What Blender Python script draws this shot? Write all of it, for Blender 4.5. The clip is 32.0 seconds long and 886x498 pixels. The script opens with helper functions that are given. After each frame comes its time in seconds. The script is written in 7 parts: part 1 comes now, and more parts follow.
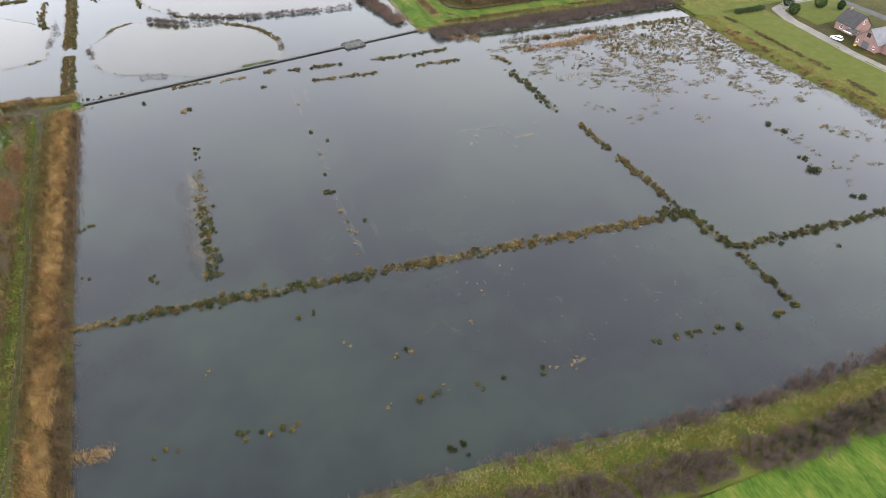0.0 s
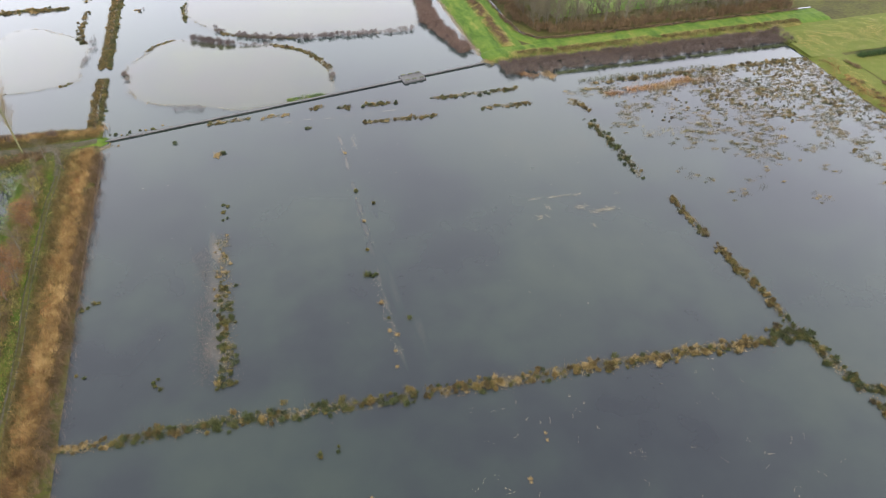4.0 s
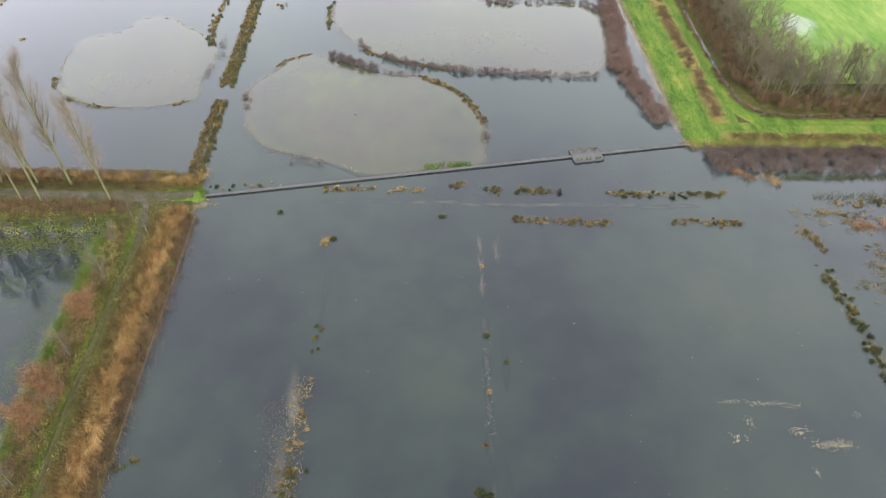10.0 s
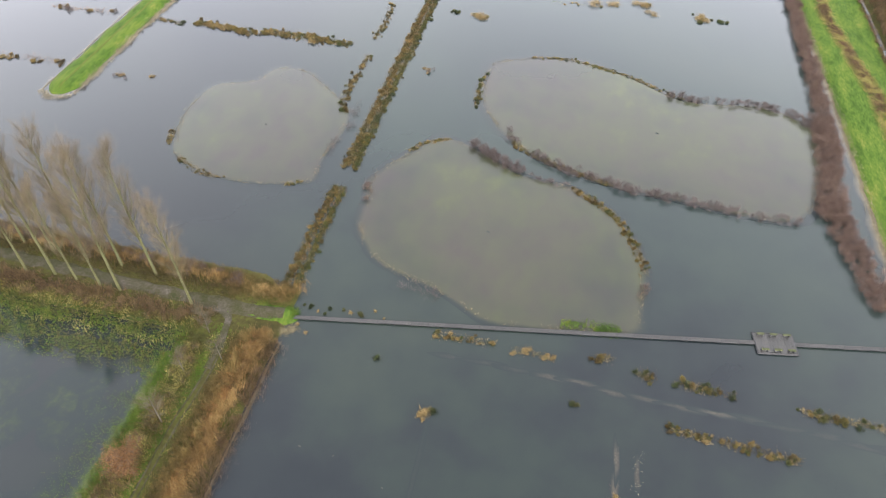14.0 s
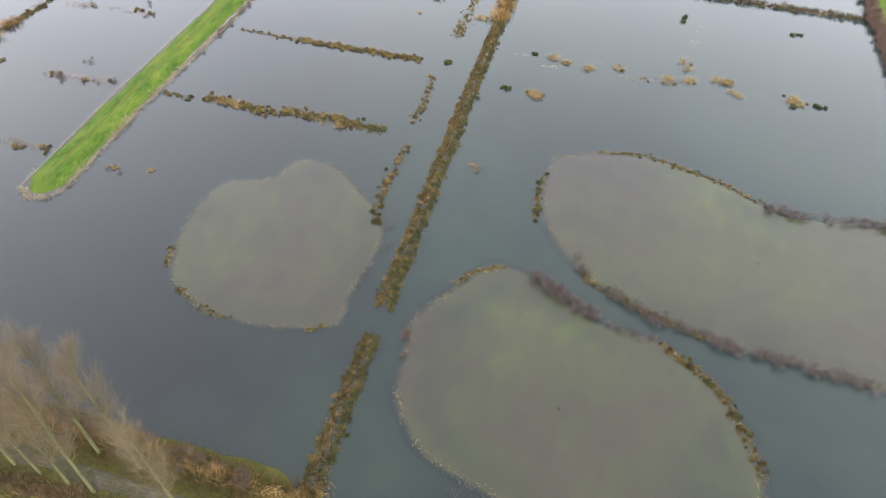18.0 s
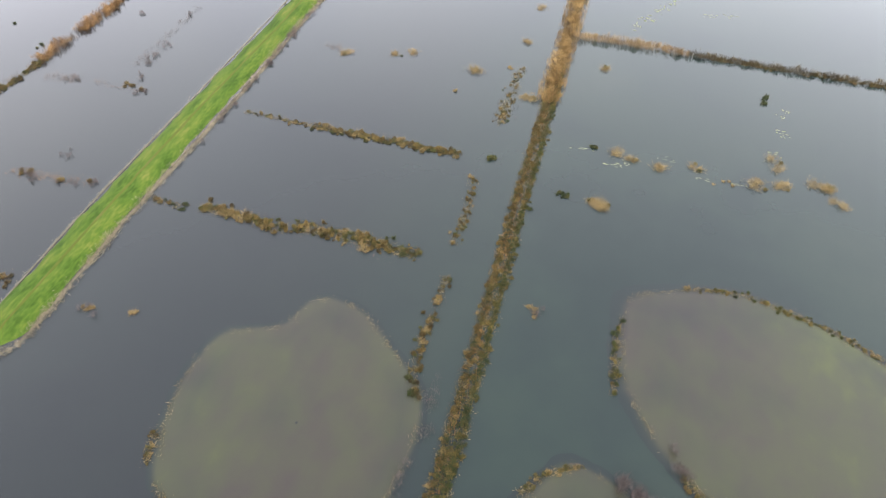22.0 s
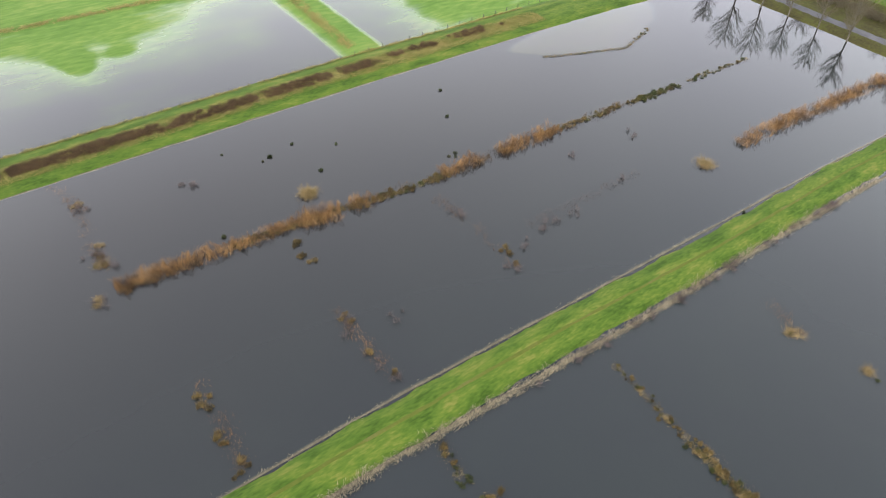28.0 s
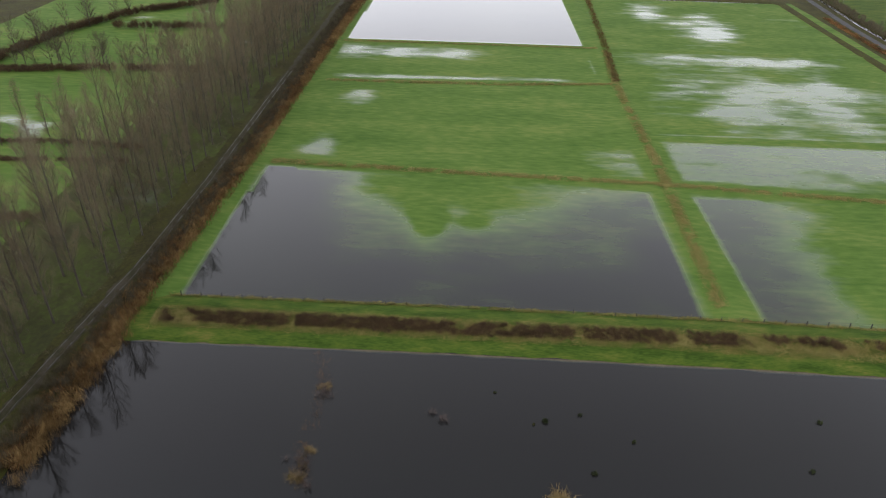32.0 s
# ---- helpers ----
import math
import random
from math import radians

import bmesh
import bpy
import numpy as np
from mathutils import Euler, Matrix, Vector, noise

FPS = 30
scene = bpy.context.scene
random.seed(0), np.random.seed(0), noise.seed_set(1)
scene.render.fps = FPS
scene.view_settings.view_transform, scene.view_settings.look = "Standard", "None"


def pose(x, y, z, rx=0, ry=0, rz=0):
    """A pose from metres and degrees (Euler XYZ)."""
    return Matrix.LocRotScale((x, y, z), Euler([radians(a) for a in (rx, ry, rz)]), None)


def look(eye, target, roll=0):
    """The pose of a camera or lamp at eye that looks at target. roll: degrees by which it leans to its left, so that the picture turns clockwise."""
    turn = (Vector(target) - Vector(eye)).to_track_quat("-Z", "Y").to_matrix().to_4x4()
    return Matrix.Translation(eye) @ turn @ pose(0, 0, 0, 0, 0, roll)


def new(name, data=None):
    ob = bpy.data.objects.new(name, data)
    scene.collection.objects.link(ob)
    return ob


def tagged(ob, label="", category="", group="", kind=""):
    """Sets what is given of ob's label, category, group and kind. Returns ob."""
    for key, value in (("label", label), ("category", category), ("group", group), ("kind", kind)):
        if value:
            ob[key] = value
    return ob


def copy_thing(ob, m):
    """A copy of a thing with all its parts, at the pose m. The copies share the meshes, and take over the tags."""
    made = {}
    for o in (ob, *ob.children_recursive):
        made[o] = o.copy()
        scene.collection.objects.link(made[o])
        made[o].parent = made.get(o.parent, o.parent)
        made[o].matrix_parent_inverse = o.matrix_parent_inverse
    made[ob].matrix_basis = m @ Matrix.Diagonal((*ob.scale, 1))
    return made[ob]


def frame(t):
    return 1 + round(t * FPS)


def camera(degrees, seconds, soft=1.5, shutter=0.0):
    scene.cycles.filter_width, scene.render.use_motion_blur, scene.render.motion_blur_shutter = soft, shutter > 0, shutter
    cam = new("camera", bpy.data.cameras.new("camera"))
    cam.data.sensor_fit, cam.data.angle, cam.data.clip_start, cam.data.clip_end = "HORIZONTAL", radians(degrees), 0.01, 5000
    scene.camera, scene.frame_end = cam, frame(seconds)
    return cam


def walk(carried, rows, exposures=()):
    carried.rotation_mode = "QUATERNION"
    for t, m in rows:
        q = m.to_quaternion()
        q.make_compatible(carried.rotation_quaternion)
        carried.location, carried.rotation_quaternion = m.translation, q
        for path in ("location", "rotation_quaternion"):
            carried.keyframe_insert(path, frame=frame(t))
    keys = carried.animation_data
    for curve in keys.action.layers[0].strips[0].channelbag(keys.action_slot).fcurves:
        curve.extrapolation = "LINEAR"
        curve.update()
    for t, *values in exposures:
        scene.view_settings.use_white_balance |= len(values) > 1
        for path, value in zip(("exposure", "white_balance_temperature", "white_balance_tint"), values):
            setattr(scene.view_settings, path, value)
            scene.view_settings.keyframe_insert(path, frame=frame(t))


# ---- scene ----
cam = camera(65.6, 32.0, soft=1.0)
# seconds, x, y, z, pitch, roll, yaw
ROWS = [
    (0.0, -0.71, -1.13, 79.74, -39.93, -0.49, -21.70),
    (0.5, 0.70, 2.20, 79.75, -39.94, -0.43, -19.69),
    (1.0, 1.90, 5.54, 79.79, -39.94, -0.39, -17.88),
    (1.5, 3.11, 8.96, 79.95, -39.97, -0.35, -16.34),
    (2.0, 4.22, 12.53, 80.11, -39.96, -0.36, -16.23),
    (2.5, 5.20, 16.14, 80.28, -39.94, -0.39, -16.21),
    (4.5, 9.02, 30.45, 80.96, -42.46, -0.42, -15.85),
    (5.0, 9.79, 34.30, 81.10, -43.98, -0.44, -13.79),
    (5.5, 10.68, 38.08, 81.33, -45.49, -0.44, -11.93),
    (6.0, 11.53, 42.08, 81.57, -45.89, -0.43, -10.66),
    (6.5, 12.22, 45.97, 81.65, -45.92, -0.45, -9.59),
    (7.0, 13.02, 49.90, 81.76, -45.91, -0.44, -8.63),
    (7.5, 13.49, 53.99, 81.87, -45.94, -0.48, -7.34),
    (8.0, 13.66, 58.02, 81.92, -45.92, -0.53, -6.03),
    (8.5, 13.84, 62.19, 81.96, -45.98, -0.52, -4.22),
    (9.0, 13.82, 66.33, 82.02, -45.99, -0.53, -2.65),
    (9.5, 13.98, 70.47, 82.15, -45.97, -0.50, -1.78),
    (10.0, 13.74, 74.61, 82.20, -45.95, -0.56, -1.42),
    (10.5, 13.64, 78.92, 82.27, -45.93, -0.60, -0.90),
    (11.0, 13.15, 83.13, 82.17, -45.87, -0.65, 1.94),
    (11.5, 13.14, 87.59, 82.17, -45.90, -0.58, 4.54),
    (12.0, 12.77, 92.08, 82.24, -45.91, -0.60, 6.15),
    (12.5, 12.18, 96.56, 82.28, -45.90, -0.61, 8.23),
    (13.0, 11.29, 100.86, 82.17, -45.94, -0.62, 10.32),
    (13.5, 10.35, 105.18, 82.12, -46.03, -0.55, 11.72),
    (14.0, 9.12, 109.26, 82.12, -46.01, -0.50, 12.32),
    (14.5, 7.46, 113.13, 82.18, -46.04, -0.53, 12.37),
    (16.5, 0.54, 128.29, 82.05, -46.01, -0.58, 13.62),
    (17.0, -1.25, 132.57, 82.03, -46.02, -0.60, 13.80),
    (17.5, -2.79, 136.74, 81.98, -45.99, -0.56, 14.00),
    (18.0, -4.54, 140.86, 81.75, -45.95, -0.59, 14.03),
    (18.5, -6.18, 144.98, 81.48, -45.94, -0.55, 14.11),
    (19.0, -7.93, 149.06, 81.33, -45.90, -0.55, 14.18),
    (19.5, -9.76, 153.05, 81.25, -45.85, -0.57, 14.26),
    (20.0, -11.62, 157.00, 81.13, -45.80, -0.59, 14.37),
    (20.5, -13.57, 160.78, 80.98, -45.74, -0.60, 14.42),
    (21.0, -15.57, 164.53, 80.84, -45.69, -0.61, 14.52),
    (21.5, -17.51, 168.27, 80.64, -45.58, -0.61, 14.61),
    (22.0, -19.49, 172.13, 80.53, -45.49, -0.65, 14.69),
    (22.5, -21.52, 175.93, 80.55, -45.37, -0.71, 14.77),
    (23.0, -23.72, 179.65, 80.41, -45.22, -0.80, 15.04),
    (23.5, -25.97, 183.39, 80.15, -45.15, -0.84, 17.40),
    (24.0, -28.25, 187.05, 80.05, -45.16, -0.88, 22.68),
    (24.5, -30.24, 190.57, 80.02, -45.17, -0.87, 29.36),
    (26.5, -40.95, 206.92, 80.71, -45.12, -0.82, 42.26),
    (27.0, -44.16, 210.89, 80.95, -44.76, -0.89, 44.93),
    (27.5, -47.62, 214.69, 81.17, -43.89, -0.92, 49.84),
    (28.0, -50.99, 218.32, 81.23, -42.83, -0.86, 54.93),
    (28.5, -54.83, 221.55, 81.33, -41.57, -0.95, 58.62),
    (29.0, -58.60, 224.75, 81.44, -39.20, -0.99, 61.02),
    (29.5, -62.52, 228.03, 81.56, -36.80, -1.03, 62.71),
    (30.0, -66.89, 230.83, 81.52, -34.39, -1.12, 64.70),
    (30.5, -71.36, 233.63, 81.23, -32.08, -1.16, 71.61),
    (31.0, -76.15, 236.68, 80.94, -32.11, -1.19, 79.78),
    (31.5, -81.19, 239.62, 80.58, -32.16, -1.18, 87.65),
    (32.0, -86.22, 242.08, 80.36, -32.21, -1.23, 92.55),
]
from mathutils.bvhtree import BVHTree

EXPOSURES = [(0.0, 1.73), (4.5, 2.03), (9.0, 2.16), (14.0, 2.14), (19.0, 2.05), (24.0, 2.04), (26.5, 2.06), (28.0, 1.76), (29.0, 1.05), (30.0, 0.64), (31.0, 0.47), (32.0, 0.5)]
PLAN = 1.28  # metres for each unit of the plan
walk(cam, [(t, pose(x * PLAN, y * PLAN, z * PLAN, 90 + pitch, roll, yaw)) for t, x, y, z, pitch, roll, yaw in ROWS], EXPOSURES)

# ---- overcast daylight ----
SUN_EL, SUN_AZ = 38.0, 150.0
world = bpy.data.worlds.new("overcast_sky")
scene.world = world
world.use_nodes = True
wn, wl = world.node_tree.nodes, world.node_tree.links
wn.clear()
sky = wn.new("ShaderNodeTexSky")
sky.sky_type, sky.sun_disc = "NISHITA", False
sky.sun_elevation, sky.sun_rotation = radians(SUN_EL), radians(SUN_AZ)
sky.air_density, sky.dust_density, sky.ozone_density = 1.0, 4.0, 1.0
clear_bg = wn.new("ShaderNodeBackground")
clear_bg.inputs["Strength"].default_value = 0.05
wl.new(sky.outputs[0], clear_bg.inputs["Color"])
tex = wn.new("ShaderNodeTexCoord")
clouds = wn.new("ShaderNodeTexNoise")
clouds.inputs["Scale"].default_value, clouds.inputs["Detail"].default_value = 2.2, 2.5
wl.new(tex.outputs["Generated"], clouds.inputs["Vector"])
cloud_ramp = wn.new("ShaderNodeValToRGB")
cloud_ramp.color_ramp.elements[0].position, cloud_ramp.color_ramp.elements[0].color = 0.3, (0.845, 0.83, 0.905, 1)
cloud_ramp.color_ramp.elements[1].position, cloud_ramp.color_ramp.elements[1].color = 0.7, (0.975, 0.97, 1.005, 1)
wl.new(clouds.outputs["Fac"], cloud_ramp.inputs["Fac"])
cloud_bg = wn.new("ShaderNodeBackground")
split = wn.new("ShaderNodeSeparateXYZ")
wl.new(tex.outputs["Generated"], split.inputs[0])
bright = wn.new("ShaderNodeMapRange")
for key, value in (("From Min", 0.25), ("From Max", 0.95), ("To Min", 1.98), ("To Max", 0.44)):
    bright.inputs[key].default_value = value
wl.new(split.outputs["Z"], bright.inputs["Value"])
northward = wn.new("ShaderNodeMapRange")
for key, value in (("From Min", -1.0), ("From Max", 1.0), ("To Min", 1.28), ("To Max", 0.72)):
    northward.inputs[key].default_value = value
wl.new(split.outputs["Y"], northward.inputs["Value"])
cloud_light = wn.new("ShaderNodeMath")
cloud_light.operation = "MULTIPLY"
wl.new(bright.outputs[0], cloud_light.inputs[0])
wl.new(northward.outputs[0], cloud_light.inputs[1])
wl.new(cloud_light.outputs[0], cloud_bg.inputs["Strength"])
wl.new(cloud_ramp.outputs["Color"], cloud_bg.inputs["Color"])
both = wn.new("ShaderNodeAddShader")
wl.new(clear_bg.outputs[0], both.inputs[0])
wl.new(cloud_bg.outputs[0], both.inputs[1])
wout = wn.new("ShaderNodeOutputWorld")
wl.new(both.outputs[0], wout.inputs["Surface"])

sun_data = bpy.data.lights.new("sun", "SUN")
sun_data.energy, sun_data.angle, sun_data.color = 0.5, radians(35), (1.0, 0.96, 0.9)
sun = new("sun", sun_data)
az, el = radians(SUN_AZ), radians(SUN_EL)
sun.matrix_world = look((math.sin(az) * math.cos(el) * 300, math.cos(az) * math.cos(el) * 300, math.sin(el) * 300), (0, 0, 0))


# ---- materials ----
def material(name, stops, scale=1.0, rough=0.9, detail=6.0, island=0.0, obj=0.0, bump=0.0, bump_scale=8.0, coat=0.0, ior=1.45,
             fine=6.0, fine_amount=0.35, stretch=(1, 1, 1), spec=0.3, metal=0.0):
    """Colour from two sizes of noise, with a share from each loose piece (island) or object (obj)."""
    m = bpy.data.materials.new(name)
    m.use_nodes = True
    n, l = m.node_tree.nodes, m.node_tree.links
    bsdf = n["Principled BSDF"]
    co = n.new("ShaderNodeTexCoord")
    mp = n.new("ShaderNodeMapping")
    mp.inputs["Scale"].default_value = stretch
    l.new(co.outputs["Object"], mp.inputs["Vector"])
    big = n.new("ShaderNodeTexNoise")
    big.inputs["Scale"].default_value, big.inputs["Detail"].default_value = scale, detail
    l.new(mp.outputs[0], big.inputs["Vector"])
    small = n.new("ShaderNodeTexNoise")
    small.inputs["Scale"].default_value, small.inputs["Detail"].default_value = scale * fine, 4.0
    l.new(mp.outputs[0], small.inputs["Vector"])
    mix = n.new("ShaderNodeMix")
    mix.inputs[0].default_value = fine_amount
    l.new(big.outputs["Fac"], mix.inputs[2])
    l.new(small.outputs["Fac"], mix.inputs[3])
    fac = mix.outputs[0]
    for share, node, out in ((island, "ShaderNodeNewGeometry", "Random Per Island"), (obj, "ShaderNodeObjectInfo", "Random")):
        if share:
            src, mx = n.new(node), n.new("ShaderNodeMix")
            mx.inputs[0].default_value = share
            l.new(fac, mx.inputs[2])
            l.new(src.outputs[out], mx.inputs[3])
            fac = mx.outputs[0]
    ramp = n.new("ShaderNodeValToRGB")
    el_ = ramp.color_ramp.elements
    el_[0].position, el_[0].color = stops[0][0], (*stops[0][1], 1)
    el_[1].position, el_[1].color = stops[-1][0], (*stops[-1][1], 1)
    for p, c in stops[1:-1]:
        e = el_.new(p)
        e.color = (*c, 1)
    l.new(fac, ramp.inputs["Fac"])
    l.new(ramp.outputs["Color"], bsdf.inputs["Base Color"])
    bsdf.inputs["Roughness"].default_value, bsdf.inputs["IOR"].default_value = rough, ior
    bsdf.inputs["Specular IOR Level"].default_value, bsdf.inputs["Metallic"].default_value = spec, metal
    if coat:
        bsdf.inputs["Coat Weight"].default_value, bsdf.inputs["Coat IOR"].default_value = coat, 1.33
        bsdf.inputs["Coat Roughness"].default_value = 0.03
    if bump:
        nz, bp = n.new("ShaderNodeTexNoise"), n.new("ShaderNodeBump")
        nz.inputs["Scale"].default_value, nz.inputs["Detail"].default_value = bump_scale, 5.0
        l.new(co.outputs["Object"], nz.inputs["Vector"])
        bp.inputs["Strength"].default_value, bp.inputs["Distance"].default_value = 0.6, bump
        l.new(nz.outputs["Fac"], bp.inputs["Height"])
        l.new(bp.outputs[0], bsdf.inputs["Normal"])
    return m


M_WATER = material("flood_water", [(0.34, (0.0055, 0.0070, 0.0090)), (0.44, (0.0082, 0.0106, 0.0116)), (0.52, (0.0108, 0.0150, 0.0134)), (0.60, (0.0134, 0.0180, 0.0146)), (0.70, (0.0180, 0.0206, 0.0160))],
                   scale=0.022, rough=0.03, detail=8.0, fine=7.0, fine_amount=0.22, spec=0.5, ior=1.33, bump=0.0012, bump_scale=0.5)


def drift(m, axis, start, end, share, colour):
    """Lets the flood's colour drift along x or y: blends up to share of colour in from start to end."""
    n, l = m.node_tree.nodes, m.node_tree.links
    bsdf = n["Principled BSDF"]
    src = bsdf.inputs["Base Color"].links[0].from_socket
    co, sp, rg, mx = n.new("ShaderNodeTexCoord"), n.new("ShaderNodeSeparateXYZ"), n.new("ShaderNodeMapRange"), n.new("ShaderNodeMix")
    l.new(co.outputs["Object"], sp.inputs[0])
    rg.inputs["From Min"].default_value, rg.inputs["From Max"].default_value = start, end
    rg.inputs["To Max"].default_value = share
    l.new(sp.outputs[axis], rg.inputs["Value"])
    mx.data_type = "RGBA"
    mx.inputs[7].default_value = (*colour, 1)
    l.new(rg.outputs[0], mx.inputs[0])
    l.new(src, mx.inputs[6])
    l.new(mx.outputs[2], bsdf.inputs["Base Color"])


drift(M_WATER, "Y", 165.0, 215.0, 0.5, (0.0098, 0.0180, 0.0150))
drift(M_WATER, "X", -25.0, -60.0, 0.7, (0.0098, 0.0108, 0.0122))
# base colour turns darker and browner towards the far west
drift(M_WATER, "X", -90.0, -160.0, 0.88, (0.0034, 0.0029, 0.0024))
M_GRASS = material("dyke_grass", [(0.36, (0.0179, 0.0350, 0.0045)), (0.46, (0.0302, 0.0550, 0.0075)), (0.56, (0.0459, 0.0680, 0.0100)), (0.66, (0.0806, 0.0810, 0.0190))],
                   scale=0.5, fine=6, fine_amount=0.4, stretch=(1, 0.3, 1), bump=0.05, bump_scale=3.0, spec=0.08)
M_MEADOW = material("marsh_green", [(0.25, (0.020, 0.042, 0.005)), (0.5, (0.040, 0.066, 0.009)), (0.75, (0.085, 0.085, 0.020))], scale=0.3, island=0.4, spec=0.1)
M_LAND = material("rough_land", [(0.3, (0.014, 0.014, 0.005)), (0.46, (0.027, 0.024, 0.008)), (0.58, (0.034, 0.037, 0.008)), (0.72, (0.056, 0.040, 0.018))],
                  scale=0.13, fine=12, fine_amount=0.5, bump=0.1, bump_scale=2.0, spec=0.08)
M_TAN = material("dead_grass", [(0.314, (0.074, 0.060, 0.012)), (0.500, (0.126, 0.106, 0.027)), (0.686, (0.19, 0.165, 0.056))],
                 scale=0.5, island=0.3, fine=5)
M_STRAW = material("pale_reed", [(0.283, (0.050, 0.034, 0.011)), (0.500, (0.112, 0.078, 0.029)), (0.717, (0.215, 0.160, 0.072))], scale=0.5, island=0.3)
M_PALE = material("bleached_grass", [(0.314, (0.085, 0.070, 0.044)), (0.500, (0.135, 0.113, 0.072)), (0.686, (0.20, 0.172, 0.115))], scale=0.6, island=0.3)
M_LITTER = material("sedge_litter", [(0.314, (0.030, 0.024, 0.011)), (0.500, (0.074, 0.058, 0.028)), (0.717, (0.16, 0.132, 0.074))], scale=0.8, fine=6, island=0.3)
M_SEDGE = material("sedge_green", [(0.264, (0.0089, 0.0156, 0.0022)), (0.413, (0.0208, 0.0272, 0.0036)), (0.537, (0.0396, 0.0355, 0.0065)), (0.649, (0.0653, 0.0481, 0.0101)), (0.760, (0.1188, 0.0920, 0.0259))],
                   scale=0.9, island=0.2, obj=0.35)
M_DARKSEDGE = material("rush_dark", [(0.314, (0.0075, 0.0123, 0.0020)), (0.562, (0.0200, 0.0266, 0.0050)), (0.748, (0.0500, 0.0418, 0.0100))], scale=0.9, island=0.2, obj=0.35)
M_RUST = material("rusty_sedge", [(0.283, (0.0176, 0.0122, 0.0032)), (0.438, (0.0440, 0.0306, 0.0072)), (0.593, (0.0836, 0.0571, 0.0160)), (0.748, (0.1540, 0.1102, 0.0384))],
                  scale=0.7, island=0.2, obj=0.35)
M_REED = material("winter_reed", [(0.335, (0.0344, 0.0189, 0.0060)), (0.434, (0.0860, 0.0499, 0.0146)), (0.553, (0.1462, 0.0912, 0.0310)), (0.665, (0.2322, 0.1591, 0.0654))],
                  scale=0.11, fine=7, fine_amount=0.4, island=0.22)
M_BRACKEN = material("bracken_brown", [(0.335, (0.0259, 0.0120, 0.0045)), (0.447, (0.0713, 0.0331, 0.0099)), (0.553, (0.1350, 0.0662, 0.0189)), (0.665, (0.2160, 0.1196, 0.0432))], scale=0.11, fine=7, fine_amount=0.4, island=0.22)
M_RUSTREED = material("rusty_reed", [(0.36, (0.0320, 0.0156, 0.0053)), (0.46, (0.0840, 0.0429, 0.0129)), (0.55, (0.1400, 0.0764, 0.0258)), (0.66, (0.2160, 0.1326, 0.0532))], scale=0.3, fine=5, fine_amount=0.4, island=0.22)
M_BRUSH = material("bare_brush", [(0.290, (0.022, 0.017, 0.016)), (0.500, (0.044, 0.034, 0.031)), (0.710, (0.080, 0.063, 0.055))], scale=0.4, island=0.4)
M_BRUSHR = material("reddish_brush", [(0.290, (0.024, 0.016, 0.013)), (0.500, (0.046, 0.033, 0.026)), (0.710, (0.082, 0.060, 0.046))], scale=0.4, island=0.4)
M_WILLOW = material("willow_twigs", [(0.3, (0.036, 0.022, 0.017)), (0.5, (0.066, 0.042, 0.032)), (0.7, (0.105, 0.072, 0.054))], scale=0.3, island=0.4)
M_BRAMBLE = material("dead_bramble", [(0.290, (0.020, 0.012, 0.006)), (0.500, (0.048, 0.029, 0.013)), (0.710, (0.10, 0.066, 0.028))], scale=0.35, island=0.4)
M_BARK = material("poplar_bark", [(0.3, (0.030, 0.030, 0.011)), (0.5, (0.054, 0.053, 0.021)), (0.7, (0.085, 0.083, 0.037))], scale=0.8, fine=9, stretch=(1, 1, 0.4), bump=0.03)
M_DARKBARK = material("wet_bark", [(0.3, (0.028, 0.024, 0.018)), (0.6, (0.06, 0.054, 0.038))], scale=0.8, fine=9, stretch=(1, 1, 0.4), bump=0.03)
M_TWIG = material("poplar_twigs", [(0.2, (0.040, 0.030, 0.017)), (0.5, (0.074, 0.055, 0.032)), (0.8, (0.115, 0.088, 0.052))], scale=0.4, island=0.6, obj=0.2)
M_TWIG_DARK = material("wood_twigs", [(0.2, (0.0298, 0.0245, 0.0129)), (0.5, (0.0583, 0.0490, 0.0272)), (0.8, (0.0875, 0.0770, 0.0454))], scale=0.2, island=0.5, obj=0.3)
M_TWIG_BELT = material("belt_twigs", [(0.2, (0.060, 0.046, 0.026)), (0.5, (0.105, 0.084, 0.048)), (0.8, (0.150, 0.124, 0.076))], scale=0.2, island=0.5, obj=0.3)
M_LEAF_RUST = material("withered_leaves", [(0.2, (0.0304, 0.0123, 0.0034)), (0.5, (0.0704, 0.0328, 0.0093)), (0.8, (0.1120, 0.0607, 0.0221))], scale=0.5, island=0.6)
M_LEAF_GREEN = material("evergreen_leaves", [(0.2, (0.006, 0.014, 0.005)), (0.5, (0.014, 0.028, 0.009)), (0.8, (0.028, 0.046, 0.014))], scale=0.6, island=0.6, spec=0.1)
M_TRACK = material("muddy_track", [(0.36, (0.017, 0.018, 0.006)), (0.48, (0.026, 0.024, 0.012)), (0.6, (0.037, 0.032, 0.023)), (0.74, (0.060, 0.054, 0.045))], scale=0.6, fine=5, rough=0.8, bump=0.03, bump_scale=3, spec=0.1)
M_PUDDLE = material("puddled_mud", [(0.42, (0.018, 0.016, 0.012)), (0.55, (0.032, 0.028, 0.022)), (0.66, (0.046, 0.041, 0.034))], scale=0.5, fine=4, rough=0.4, spec=0.4, ior=1.33)
M_DRIVE = material("gravel_drive", [(0.3, (0.075, 0.068, 0.060)), (0.6, (0.12, 0.112, 0.100))], scale=0.5, fine=12, bump=0.02, bump_scale=9)
